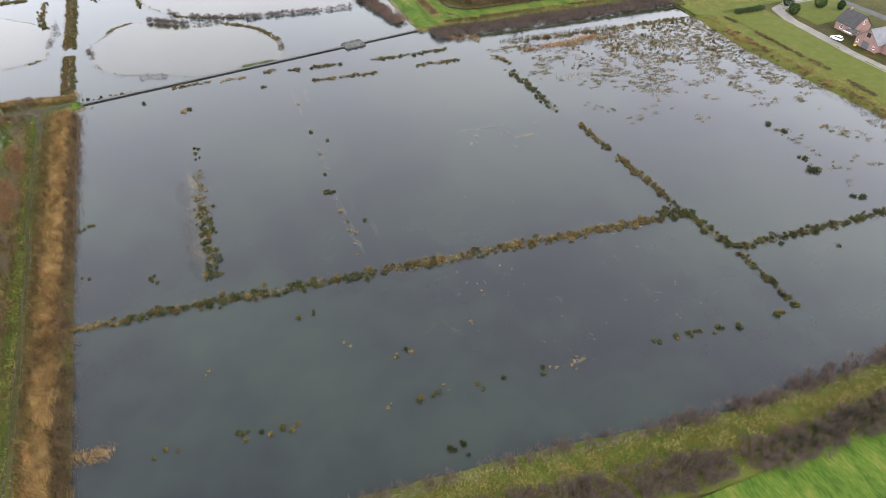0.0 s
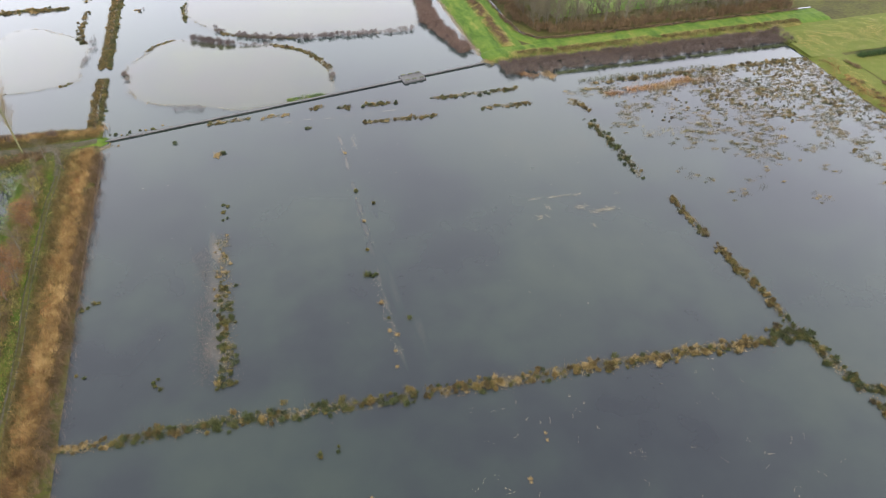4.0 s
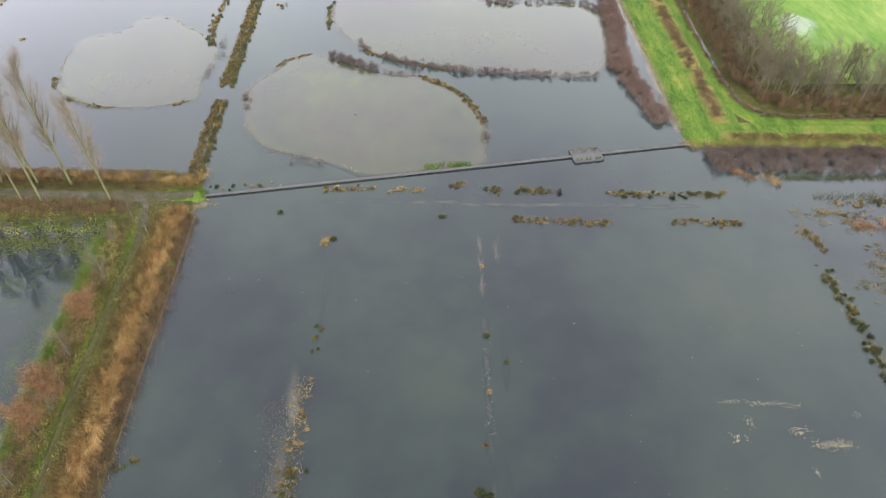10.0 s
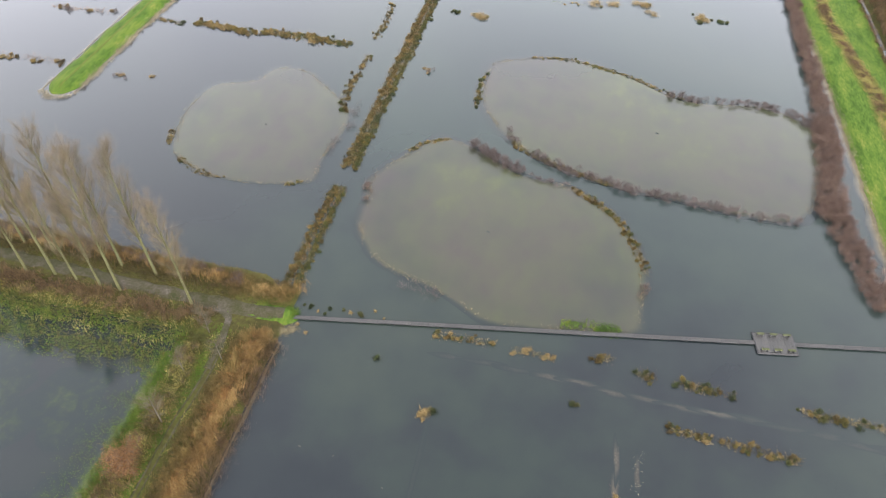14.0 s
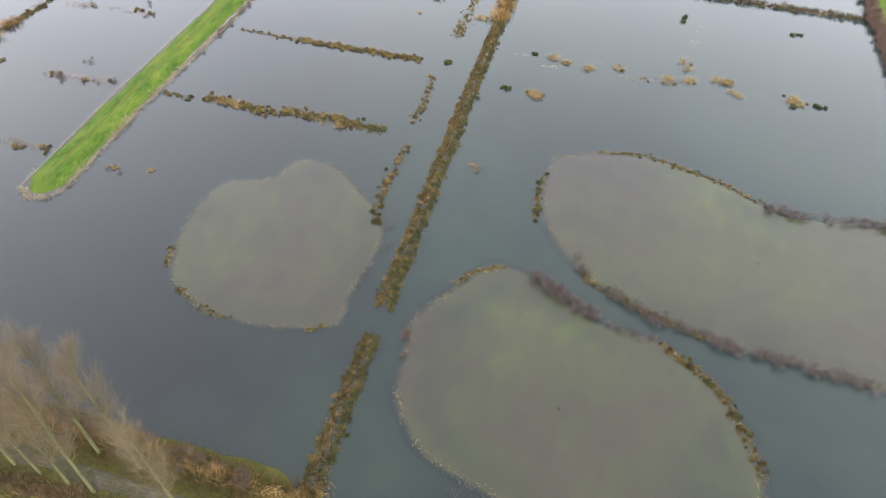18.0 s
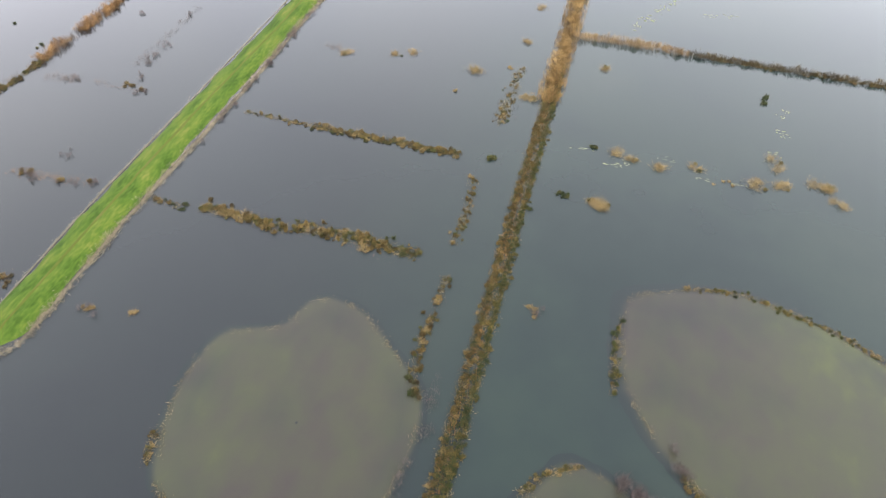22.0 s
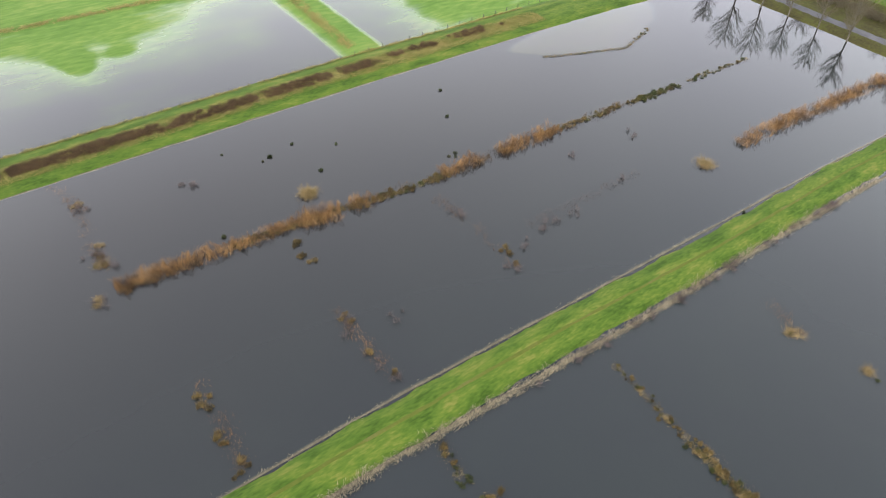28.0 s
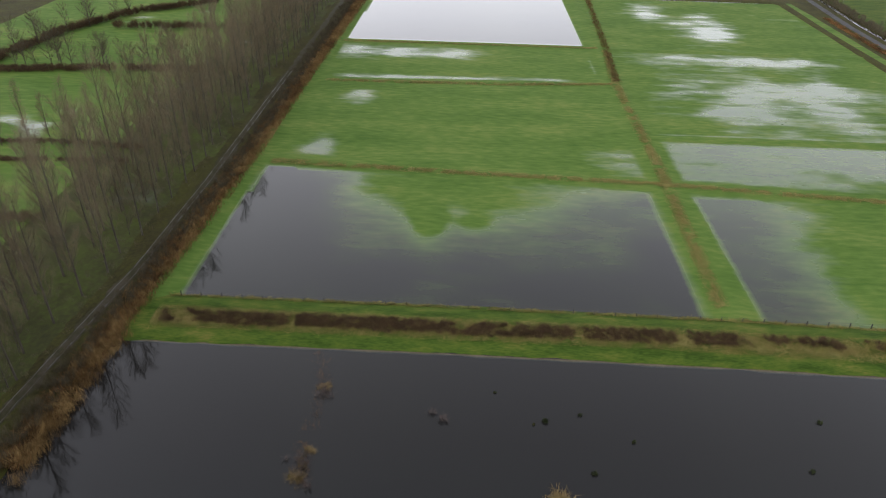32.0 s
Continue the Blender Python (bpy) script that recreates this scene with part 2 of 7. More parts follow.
M_ROAD = material("asphalt", [(0.3, (0.040, 0.041, 0.044)), (0.7, (0.070, 0.070, 0.074))], scale=0.3, fine=14, rough=0.9, spec=0.05)
M_DECK = material("weathered_deck", [(0.3, (0.018, 0.0175, 0.016)), (0.6, (0.029, 0.0275, 0.025))], scale=0.7, fine=8, obj=0.3, bump=0.003, bump_scale=12, rough=0.5, spec=0.35)
M_WORN = material("worn_grass", [(0.3, (0.0335, 0.0483, 0.0068)), (0.55, (0.0492, 0.0567, 0.0109)), (0.72, (0.0693, 0.0609, 0.0245))], scale=0.5, fine=6, spec=0.08)
M_DARKWOOD = material("wet_timber", [(0.3, (0.016, 0.016, 0.017)), (0.7, (0.038, 0.037, 0.037))], scale=1.5, fine=8, obj=0.3, bump=0.004, bump_scale=12)
M_MOSS = material("mossy_plank", [(0.3, (0.022, 0.026, 0.010)), (0.7, (0.048, 0.052, 0.022))], scale=2.5, fine=5, obj=0.3)
M_BRICK = material("red_brick", [(0.3, (0.13, 0.078, 0.066)), (0.7, (0.20, 0.125, 0.108))], scale=1.4, fine=10, bump=0.01, bump_scale=9)
M_TILE = material("dark_roof_tiles", [(0.3, (0.0180, 0.0180, 0.0186)), (0.7, (0.0372, 0.0360, 0.0348))], scale=0.8, fine=9, bump=0.02, bump_scale=6, rough=0.6)
M_TILE2 = material("grey_roof_tiles", [(0.3, (0.0450, 0.0480, 0.0528)), (0.7, (0.0810, 0.0840, 0.0900))], scale=0.6, fine=9, bump=0.02, bump_scale=6, rough=0.5)
M_WHITE = material("white_paint", [(0.3, (0.4650, 0.4650, 0.4650)), (0.7, (0.5850, 0.5850, 0.5775))], scale=1.0, rough=0.35, spec=0.5)
M_GLASS = material("dark_glass", [(0.3, (0.012, 0.014, 0.016)), (0.7, (0.022, 0.024, 0.027))], scale=1.0, rough=0.05, spec=0.6)
M_TYRE = material("rubber", [(0.3, (0.012, 0.012, 0.012)), (0.7, (0.022, 0.022, 0.022))], scale=3.0, rough=0.8)
M_CARPAINT = material("white_car_paint", [(0.3, (0.70, 0.71, 0.72)), (0.7, (0.78, 0.79, 0.8))], scale=0.5, rough=0.2, spec=0.5, coat=0.6)
M_YELLOW = material("yellow_paint", [(0.3, (0.5, 0.32, 0.03)), (0.7, (0.6, 0.4, 0.05))], scale=2, rough=0.5)


def wet_material(name, dry, mid, deep, scale, stretch=(1, 1, 1), streak=0.0, fine_amount=0.45, gloss_most=0.5, smooth_most=0.035, sunk=(0.0, 1.0)):
    """Ground under a film of water: the mesh's 'depth' (0 dry, 1 deep) blends it into the flood."""
    m = material(name, dry, scale=scale, fine=9, fine_amount=fine_amount, rough=0.85, spec=0.5, ior=1.33, stretch=stretch)
    n, l = m.node_tree.nodes, m.node_tree.links
    bsdf = n["Principled BSDF"]
    dry_out = bsdf.inputs["Base Color"].links[0].from_socket
    at = n.new("ShaderNodeAttribute")
    at.attribute_name = "depth"
    depth = at.outputs["Fac"]
    co, mp, nz, add = n.new("ShaderNodeTexCoord"), n.new("ShaderNodeMapping"), n.new("ShaderNodeTexNoise"), n.new("ShaderNodeMath")
    mp.inputs["Scale"].default_value = stretch
    nz.inputs["Scale"].default_value, nz.inputs["Detail"].default_value = scale * 6, 6.0
    l.new(co.outputs["Object"], mp.inputs["Vector"])
    l.new(mp.outputs[0], nz.inputs["Vector"])
    off = n.new("ShaderNodeMath")
    off.operation = "MULTIPLY_ADD"
    off.inputs[1].default_value, off.inputs[2].default_value = streak, -streak / 2
    l.new(nz.outputs["Fac"], off.inputs[0])
    add.operation = "ADD"
    l.new(depth, add.inputs[0])
    l.new(off.outputs[0], add.inputs[1])
    shade = n.new("ShaderNodeMix")
    shade.data_type = "RGBA"
    shade.inputs[7].default_value = (*deep, 1)
    sink = n.new("ShaderNodeMapRange")
    sink.interpolation_type = "SMOOTHSTEP"
    sink.inputs["From Min"].default_value, sink.inputs["From Max"].default_value = sunk
    l.new(add.outputs[0], sink.inputs["Value"])
    l.new(sink.outputs[0], shade.inputs[0])
    l.new(dry_out, shade.inputs[6])
    l.new(shade.outputs[2], bsdf.inputs["Base Color"])
    rg = n.new("ShaderNodeMapRange")
    for key, value in (("From Min", mid[0]), ("From Max", mid[1]), ("To Min", 0.85), ("To Max", smooth_most)):
        rg.inputs[key].default_value = value
    l.new(add.outputs[0], rg.inputs["Value"])
    l.new(rg.outputs[0], bsdf.inputs["Roughness"])
    gloss = n.new("ShaderNodeMapRange")
    for key, value in (("From Min", mid[0]), ("From Max", mid[1]), ("To Min", 0.08), ("To Max", gloss_most)):
        gloss.inputs[key].default_value = value
    l.new(add.outputs[0], gloss.inputs["Value"])
    l.new(gloss.outputs[0], bsdf.inputs["Specular IOR Level"])
    return m


DEEP = (0.0085, 0.0122, 0.0122)
M_SHALLOW = wet_material("flooded_turf", [(0.34, (0.0240, 0.0202, 0.0180)), (0.45, (0.0255, 0.0250, 0.0172)), (0.55, (0.0270, 0.0290, 0.0162)), (0.68, (0.036, 0.042, 0.0150))], (-0.6, -0.5), DEEP, 0.038, (0.9, 0.6, 1), 0.2, 0.3)
M_MARGIN = wet_material("drowned_margin", [(0.3, (0.034, 0.029, 0.018)), (0.5, (0.056, 0.048, 0.031)), (0.7, (0.085, 0.074, 0.050))], (-0.1, 0.3), DEEP, 0.4, (1, 1, 1), 0.6)
M_MARGIN_GREEN = wet_material("flooded_grass", [(0.36, (0.016, 0.020, 0.007)), (0.5, (0.026, 0.040, 0.008)), (0.64, (0.046, 0.052, 0.015))], (-0.7, -0.6), DEEP, 0.15, (1, 1, 1), 0.9)
M_SHOAL = wet_material("drowned_turf", [(0.36, (0.040, 0.031, 0.022)), (0.5, (0.060, 0.047, 0.034)), (0.64, (0.088, 0.072, 0.052))], (-0.6, -0.5), DEEP, 0.3, (1, 1, 1), 0.15)
M_ALGAE = wet_material("floating_algae", [(0.3, (0.070, 0.080, 0.044)), (0.5, (0.105, 0.116, 0.066)), (0.7, (0.15, 0.158, 0.098))], (0.3, 0.7), DEEP, 0.6, (1, 1, 1), 0.9)
M_MEADOW_WET = wet_material("half_flooded_meadow", [(0.32, (0.034, 0.071, 0.012)), (0.5, (0.058, 0.101, 0.020)), (0.68, (0.098, 0.126, 0.032))], (0.26, 0.76), (0.0090, 0.0098, 0.0090), 0.09, (1, 0.3, 1), 0.5, 0.5, 0.43, 0.02, (0.2, 1.65))

M_BELT_FLOOR = wet_material("belt_floor", [(0.3, (0.024, 0.024, 0.013)), (0.46, (0.033, 0.036, 0.014)), (0.58, (0.040, 0.052, 0.014)), (0.72, (0.062, 0.070, 0.020))], (0.2, 0.7), (0.010, 0.0095, 0.009), 0.12, (1, 1, 1), 0.3)


# ---- mesh helpers ----
def quads(name, verts, faces, mats, smooth=False, index=None):
    """A mesh out of arrays of places and of four-cornered faces."""
    me = bpy.data.meshes.new(name)
    v, f = np.asarray(verts, dtype=np.float32), np.asarray(faces, dtype=np.int32)
    me.vertices.add(len(v))
    me.vertices.foreach_set("co", v.ravel())
    me.loops.add(f.size)
    me.loops.foreach_set("vertex_index", f.ravel())
    me.polygons.add(len(f))
    me.polygons.foreach_set("loop_start", np.arange(len(f), dtype=np.int32) * 4)
    me.polygons.foreach_set("use_smooth", np.full(len(f), smooth))
    for m in mats if isinstance(mats, (list, tuple)) else [mats]:
        me.materials.append(m)
    if index is not None:
        me.polygons.foreach_set("material_index", np.asarray(index, dtype=np.int32))
    me.update(calc_edges=True)
    me.validate()
    return me


SURFACES = []


def solid(v, f):
    """Remembers a surface of the ground, on which plants, trees and paths are set."""
    SURFACES.append((np.asarray(v, dtype=float), np.asarray(f)))
    return v, f


def onto(p, floor=-0.05):
    """The height of the ground at each place of p."""
    if not isinstance(SURFACES[0], BVHTree):
        v, f = joined(SURFACES)
        SURFACES[:] = [BVHTree.FromPolygons(v.tolist(), f.tolist())]
    out = []
    for x, y in p:
        hit = SURFACES[0].ray_cast(Vector((x, y, 20.0)), Vector((0, 0, -1.0)))[0]
        out.append(floor if hit is None else max(floor, hit.z - 0.03))
    return np.array(out)


def thing(name, me, label, category, group="", kind="", m=None):
    ob = tagged(new(name, me), label, category, group, kind)
    if m is not None:
        ob.matrix_world = m
    return ob


def child(name, me, parent, m=None, label="", kind=""):
    ob = new(name, me)
    ob.parent = parent
    if m is not None:
        ob.matrix_basis = m
    return tagged(ob, label, "", "", kind)


def part(name, bm, mat, parent, label="", m=None):
    me = bpy.data.meshes.new(name)
    bm.to_mesh(me)
    bm.free()
    me.materials.append(mat)
    return child(name, me, parent, m, label)


def box(bm, x0, y0, z0, x1, y1, z1, bevel=0.0):
    r = bmesh.ops.create_cube(bm, size=1.0)["verts"]
    bmesh.ops.scale(bm, vec=(x1 - x0, y1 - y0, z1 - z0), verts=r)
    bmesh.ops.translate(bm, vec=((x0 + x1) / 2, (y0 + y1) / 2, (z0 + z1) / 2), verts=r)
    if bevel:
        bmesh.ops.bevel(bm, geom=list({e for v in r for e in v.link_edges}), offset=bevel, segments=1, affect="EDGES")
    return bm


def prism(bm, poly, y0, y1):
    """A solid with the outline poly in x and z, from y0 to y1."""
    a = [bm.verts.new((x, y0, z)) for x, z in poly]
    b = [bm.verts.new((x, y1, z)) for x, z in poly]
    bm.faces.new(a)
    bm.faces.new(b[::-1])
    for i in range(len(poly)):
        j = (i + 1) % len(poly)
        bm.faces.new((a[j], a[i], b[i], b[j]))
    bmesh.ops.recalc_face_normals(bm, faces=bm.faces)
    return bm


def blades(rng, base, height, spread, width, bend=0.3, flat=0.0):
    """Blades, one bent four-cornered leaf for each row of base: arrays of places and faces."""
    n = len(base)
    a = rng.uniform(0, 2 * np.pi, n)
    out = np.stack([np.cos(a), np.sin(a), np.zeros(n)], 1)
    side = np.stack([-np.sin(a), np.cos(a), np.zeros(n)], 1)
    h = np.broadcast_to(height, n) * rng.uniform(0.65, 1.15, n)
    s = np.broadcast_to(spread, n) * rng.uniform(0.2, 1.0, n)
    w = np.broadcast_to(width, n) * rng.uniform(0.6, 1.2, n)
    up = np.array([0, 0, 1.0])
    mid = base + up * (h * 0.58 * (1 - flat))[:, None] + out * (s * (0.45 - bend * 0.3))[:, None]
    tip = base + up * (h * (1 - flat))[:, None] + out * s[:, None]
    v = np.stack([base, mid - side * w[:, None] / 2, tip, mid + side * w[:, None] / 2], 1).reshape(-1, 3)
    return v, np.arange(4 * n).reshape(-1, 4)


def joined(parts):
    vs, fs, k = [], [], 0
    for v, f in parts:
        vs.append(v)
        fs.append(f + k)
        k += len(v)
    return np.concatenate(vs), np.concatenate(fs)


def along(path, step):
    """Places every step metres along a line through path, with the way across."""
    p = np.asarray(path, dtype=float)
    d = np.r_[0, np.cumsum(np.hypot(*np.diff(p, axis=0).T))]
    s = np.linspace(0, d[-1], max(2, int(round(d[-1] / step)) + 1))
    q = np.stack([np.interp(s, d, p[:, 0]), np.interp(s, d, p[:, 1])], 1)
    t = np.gradient(q, axis=0)
    t /= np.maximum(np.hypot(t[:, 0], t[:, 1]), 1e-6)[:, None]
    return q, np.stack([t[:, 1], -t[:, 0]], 1), s


def wobble(x, y, size, seed=0.0):
    return np.array([noise.noise((a / size + seed, b / size, seed * 1.7)) for a, b in zip(np.ravel(x), np.ravel(y))]).reshape(np.shape(x))


def strip(path, profile, step=1.0, rag=0.0, seed=1.0, rough=0.0):
    """A bank along path; profile: rows of (metres to the right of the line, height). rag: how uneven its sides are."""
    q, across, s = along(path, step)
    prof = np.asarray(profile, dtype=float)
    half = np.abs(prof[:, 0]).max()
    o = prof[None, :, 0] + np.zeros((len(q), 1))
    if rag:
        for side, k in ((-1, 0.0), (1, 31.0)):
            w = np.array([noise.noise((a / 6.0, seed + k, 0)) + 0.5 * noise.noise((a / 2.0, seed + k, 3)) for a in s]) * rag
            o += side * w[:, None] * np.clip(side * prof[None, :, 0] / half, 0, 1) ** 2
    v = np.zeros((len(q), len(prof), 3))
    v[:, :, :2] = q[:, None, :] + across[:, None, :] * o[:, :, None]
    v[:, :, 2] = prof[None, :, 1]
    if rough:
        inner = np.ones(len(prof))
        inner[0] = inner[-1] = 0.2
        v[:, :, 2] += wobble(v[:, :, 0], v[:, :, 1], 2.5, seed) * rough * inner[None, :]
    n, m = v.shape[:2]
    i = np.arange(n * m).reshape(n, m)
    f = np.stack([i[:-1, :-1], i[:-1, 1:], i[1:, 1:], i[1:, :-1]], -1).reshape(-1, 4)
    return v.reshape(-1, 3), f


def sheet(xs, ys, height):
    x, y = np.meshgrid(xs, ys)
    v = np.stack([x, y, height(x, y)], -1)
    i = np.arange(x.size).reshape(x.shape)
    f = np.stack([i[:-1, :-1], i[:-1, 1:], i[1:, 1:], i[1:, :-1]], -1).reshape(-1, 4)
    return v.reshape(-1, 3), f


def spots(rng, path, half, per_metre, taper=True):
    """Random places along a band round path."""
    q, across, s = along(path, 0.5)
    n = max(1, int(per_metre * s[-1]))
    k = rng.uniform(0, len(q) - 1, n)
    i = k.astype(int)
    o = rng.normal(0, half * 0.5, n).clip(-half, half) if taper else rng.uniform(-half, half, n)
    return q[i] + across[i] * o[:, None] + rng.normal(0, 0.25, (n, 2))


# ---- ground and water ----
def land(x, y):
    """Height of the land: low where the flood stands."""
    wet = (x > -184) & (x < 150) & (y > 39.5) & (y < 412) & ~((x > 70) & (y > 183))
    wet &= ~((x < -26) & (y > 160) & (y < 176)) & ~((x < -27) & (x > -41) & (y < 170))
    wet |= (x < -188) & (x > -470) & (y > 180.5) & (y < 404)
    wet |= (x < -41) & (x > -118) & (y > 30) & (y < 160)
    z = 0.42 + 0.12 * np.sin(x * 0.05) * np.cos(y * 0.043)
    z = np.where((x < -118) & (y < 172), 0.2 + 0.06 * np.sin(x * 0.061 + y * 0.02) * np.sin(y * 0.083) + 0.04 * np.sin(x * 0.19) * np.sin(y * 0.21 + 1), z)
    return np.where(wet, -0.8, z)


far = [-3000, -2200, -1600, -1200, -900, -700]
gx = np.array(far + list(np.arange(-560, 301, 4.0)) + [400, 550, 800, 1200, 1800, 2500, 3000])
gy = np.array([-3000, -2000, -1200, -700, -400, -200] + list(np.arange(-80, 501, 4.0)) + [600, 800, 1200, 1800, 2500, 3000])
thing("ground", quads("ground", *solid(*sheet(gx, gy, land)), M_LAND, True), "damp olive-green winter pasture land reaching the horizon", "ground", kind="structure")
wx, wy = np.linspace(-520, 160, 18), np.linspace(20, 414, 12)
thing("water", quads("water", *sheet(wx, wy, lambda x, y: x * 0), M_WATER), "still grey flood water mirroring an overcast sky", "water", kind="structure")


# ---- green dykes ----
def tapered(grid, m, metres):
    """Lets a bank's first end run out low and narrow."""
    v, f = grid
    g = v.reshape(-1, m, 3)
    k = np.minimum(1, (np.arange(len(g)) + 0.3) / metres) ** 0.5
    mid = g[:, m // 2, None, :2].copy()
    g[:, :, :2] = mid + (g[:, :, :2] - mid) * k[:, None, None]
    g[:, :, 2] = -0.5 + (g[:, :, 2] + 0.5) * k[:, None]
    return g.reshape(-1, 3), f


def dyke(name, path, half, crown, label, mat=M_GRASS, rag=0.5, seed=1.0):
    p = [(-half - 0.7, -0.5), (-half, 0.03), (-half * 0.72, crown * 0.6), (-half * 0.4, crown), (-half * 0.12, crown * 0.94), (0, crown * 0.9), (half * 0.12, crown * 0.94),
         (half * 0.4, crown), (half * 0.72, crown * 0.6), (half, 0.03), (half + 0.7, -0.5)]
    return thing(name, quads(name, *solid(*tapered(strip(path, p, 1.0, rag, seed, 0.10), len(p), 4.0)), mat, True), label, "dyke", kind="structure")


dyke("dyke_middle", [(-96.3, 212.6), (-96.6, 240), (-96.2, 275), (-94.9, 310), (-94.8, 350), (-93, 392), (-92.5, 412)], 3.6, 0.9,
     "narrow bright green grass dyke with a worn strip along its top", rag=0.9, seed=2.0)
dyke("dyke_west", [(-185.6, 178.6), (-186, 186), (-186.3, 240), (-185.8, 290), (-184.6, 340), (-181.5, 392), (-180, 412)], 7.0, 0.8,
     "broad mown green dyke with a brown strip of dead brambles", rag=0.4, seed=4.0)
dyke("dyke_east", [(72.0, 184), (71.9, 215), (71.1, 250), (69.6, 290), (68.6, 340), (67.6, 412)], 7.0, 0.9, "bright green grass dyke beside a narrow ditch", rag=0.3, seed=6.0)
dyke("dyke_corner", [(64.5, 185.2), (90, 184.8), (115, 184.4), (170, 184)], 4.3, 0.9, "bright green grass dyke running to the boardwalk", rag=0.3, seed=8.0)
thing("dyke_south", quads("dyke_south", *solid(*strip([(-12, 41), (8, 40.5), (30, 38.6), (60, 34.3), (90, 33.5), (150, 33)],
      [(-5.6, -0.5), (-4.9, 0.03), (-3.5, 0.5), (-1, 0.8), (2, 0.7), (4.2, 0.5), (6, 0.46)], 1.0, 0.6, 3.0, 0.15)), M_WORN, True),
      "grassy south bank with rough tussocks", "dyke", kind="structure")
thing("bank_east", quads("bank_east", *solid(*strip([(149.5, 60), (150.5, 93), (149.6, 104), (148, 121), (146, 139), (147.5, 158), (148, 190)],
      [(-1.5, -0.5), (0, 0.05), (2, 0.48), (5, 0.64), (9.5, 0.62)], 1.0, 0.8, 5.0, 0.2)), M_WORN, True), "rough yellowish grass bank beside the flood", "dyke", kind="structure")
thing("lawn_east", quads("lawn_east", *solid(*strip([(163.5, 60), (163.5, 110), (163.8, 160)], [(-7, 0.60), (-6, 0.68), (0, 0.72), (6, 0.70), (7, 0.62)], 2.0, 0.2, 5.5, 0.05)), M_WORN, True),
      "mown green paddock beside the gravel drive", "lawn", kind="structure")
thing("verge_east", quads("verge_east", *solid(*sheet(np.linspace(148, 198, 40), np.linspace(161.5, 180.5, 18), lambda x, y: 0.63 + 0.06 * np.sin(x * 0.7) * np.sin(y * 0.9))), M_WORN, True),
      "rough yellow-green grass beside the dyke", "meadow", kind="structure")
thing("garden_lawn", quads("garden_lawn", *solid(*sheet(np.linspace(177, 199, 14), np.linspace(143, 160, 11), lambda x, y: 0.57 + 0.05 * np.sin(x * y * 0.1))), M_WORN, True),
      "mown garden lawn in front of the farmhouse", "lawn", kind="structure")
thing("bank_west", quads("bank_west", *solid(*strip([(-34.5, 40), (-34.5, 100), (-34.6, 140), (-34.8, 158), (-35, 166)],
      [(-6.5, -0.5), (-5.2, 0.05), (-3, 0.55), (0, 0.65), (3, 0.55), (6.2, 0.08), (8.5, -0.5)], 1.0, 0.7, 7.0, 0.15)), M_LAND, True),
      "rough grassy bank with a footpath and reeds", "dyke", kind="structure")
thing("bank_track", quads("bank_track", *solid(*tapered(strip([(-27.6, 168.4), (-45, 168.5), (-80, 169.2), (-150, 172), (-240, 177), (-330, 178), (-470, 178)],
      [(-5.0, -0.5), (-4.3, 0.05), (-2.5, 0.5), (0, 0.62), (2.5, 0.5), (6, 0.2), (9, -0.5)], 1.5, 0.6, 9.0, 0.12), 7, 4.0)), M_LAND, True),
      "rough bank carrying the sandy track", "dyke", kind="structure")
thing("landing", quads("landing", *solid(*tapered(strip([(-24.9, 167.9), (-30, 167.7), (-36, 167.2)], [(-2.2, -0.1), (-1.1, 0.56), (0, 0.68), (1.1, 0.56), (2.2, -0.1)], 0.5, 0.8, 11.0, 0.12), 5, 5.0)), M_GRASS, True),
      "short bright green landing at the end of the boardwalk", "bank", kind="structure")


thing("pasture_south", quads("pasture_south", *solid(*sheet(np.linspace(-40, 190, 60), np.linspace(-60, 29.5, 30), lambda x, y: 0.62 + 0.06 * np.sin(x * 0.3) * np.sin(y * 0.2))), M_GRASS, True),
      "mown green pasture south of the bank", "meadow", kind="structure")
thing("pasture_north", quads("pasture_north", *solid(*sheet(np.linspace(-620, -60, 80), np.linspace(432, 640, 36), lambda x, y: 0.66 + 0.08 * np.sin(x * 0.05) * np.sin(y * 0.06))), M_GRASS, True),
      "green pasture beyond the country road", "meadow", kind="structure")
thing("bank_road", quads("bank_road", *solid(*strip([(-500, 425), (-330, 419), (-250, 414.6), (-160, 410.6), (0, 409), (90, 409)],
      [(-9, 0.3), (-4, 0.6), (0, 0.68), (4, 0.6), (8, -0.4)], 2.0, 0.5, 6.3, 0.1)), M_LAND, True), "grass verge of the country road", "bank", kind="structure")
thing("verge_ditch", quads("verge_ditch", *solid(*strip([(78.6, 330), (78.9, 232), (78.9, 205), (79.8, 196), (83, 191.4), (90, 190.3), (170, 190)],
      [(0.55, 0.5), (0.8, 0.62), (2.0, 0.66), (3.6, 0.64), (4.8, 0.4)], 1.0, 0.1, 8.9, 0.04)), M_GRASS, True), "mown green verge between dyke and ditch", "meadow", kind="structure")
thing("ditch", quads("ditch", *strip([(78.6, 330), (78.9, 232), (78.9, 205), (79.8, 196), (83, 191.4), (90, 190.3), (170, 190)], [(-0.36, 0.575), (0, 0.58), (0.36, 0.575)], 1.0, 0.25, 8.3),
      M_WATER, True), "narrow dark ditch holding still water", "ditch", kind="structure")


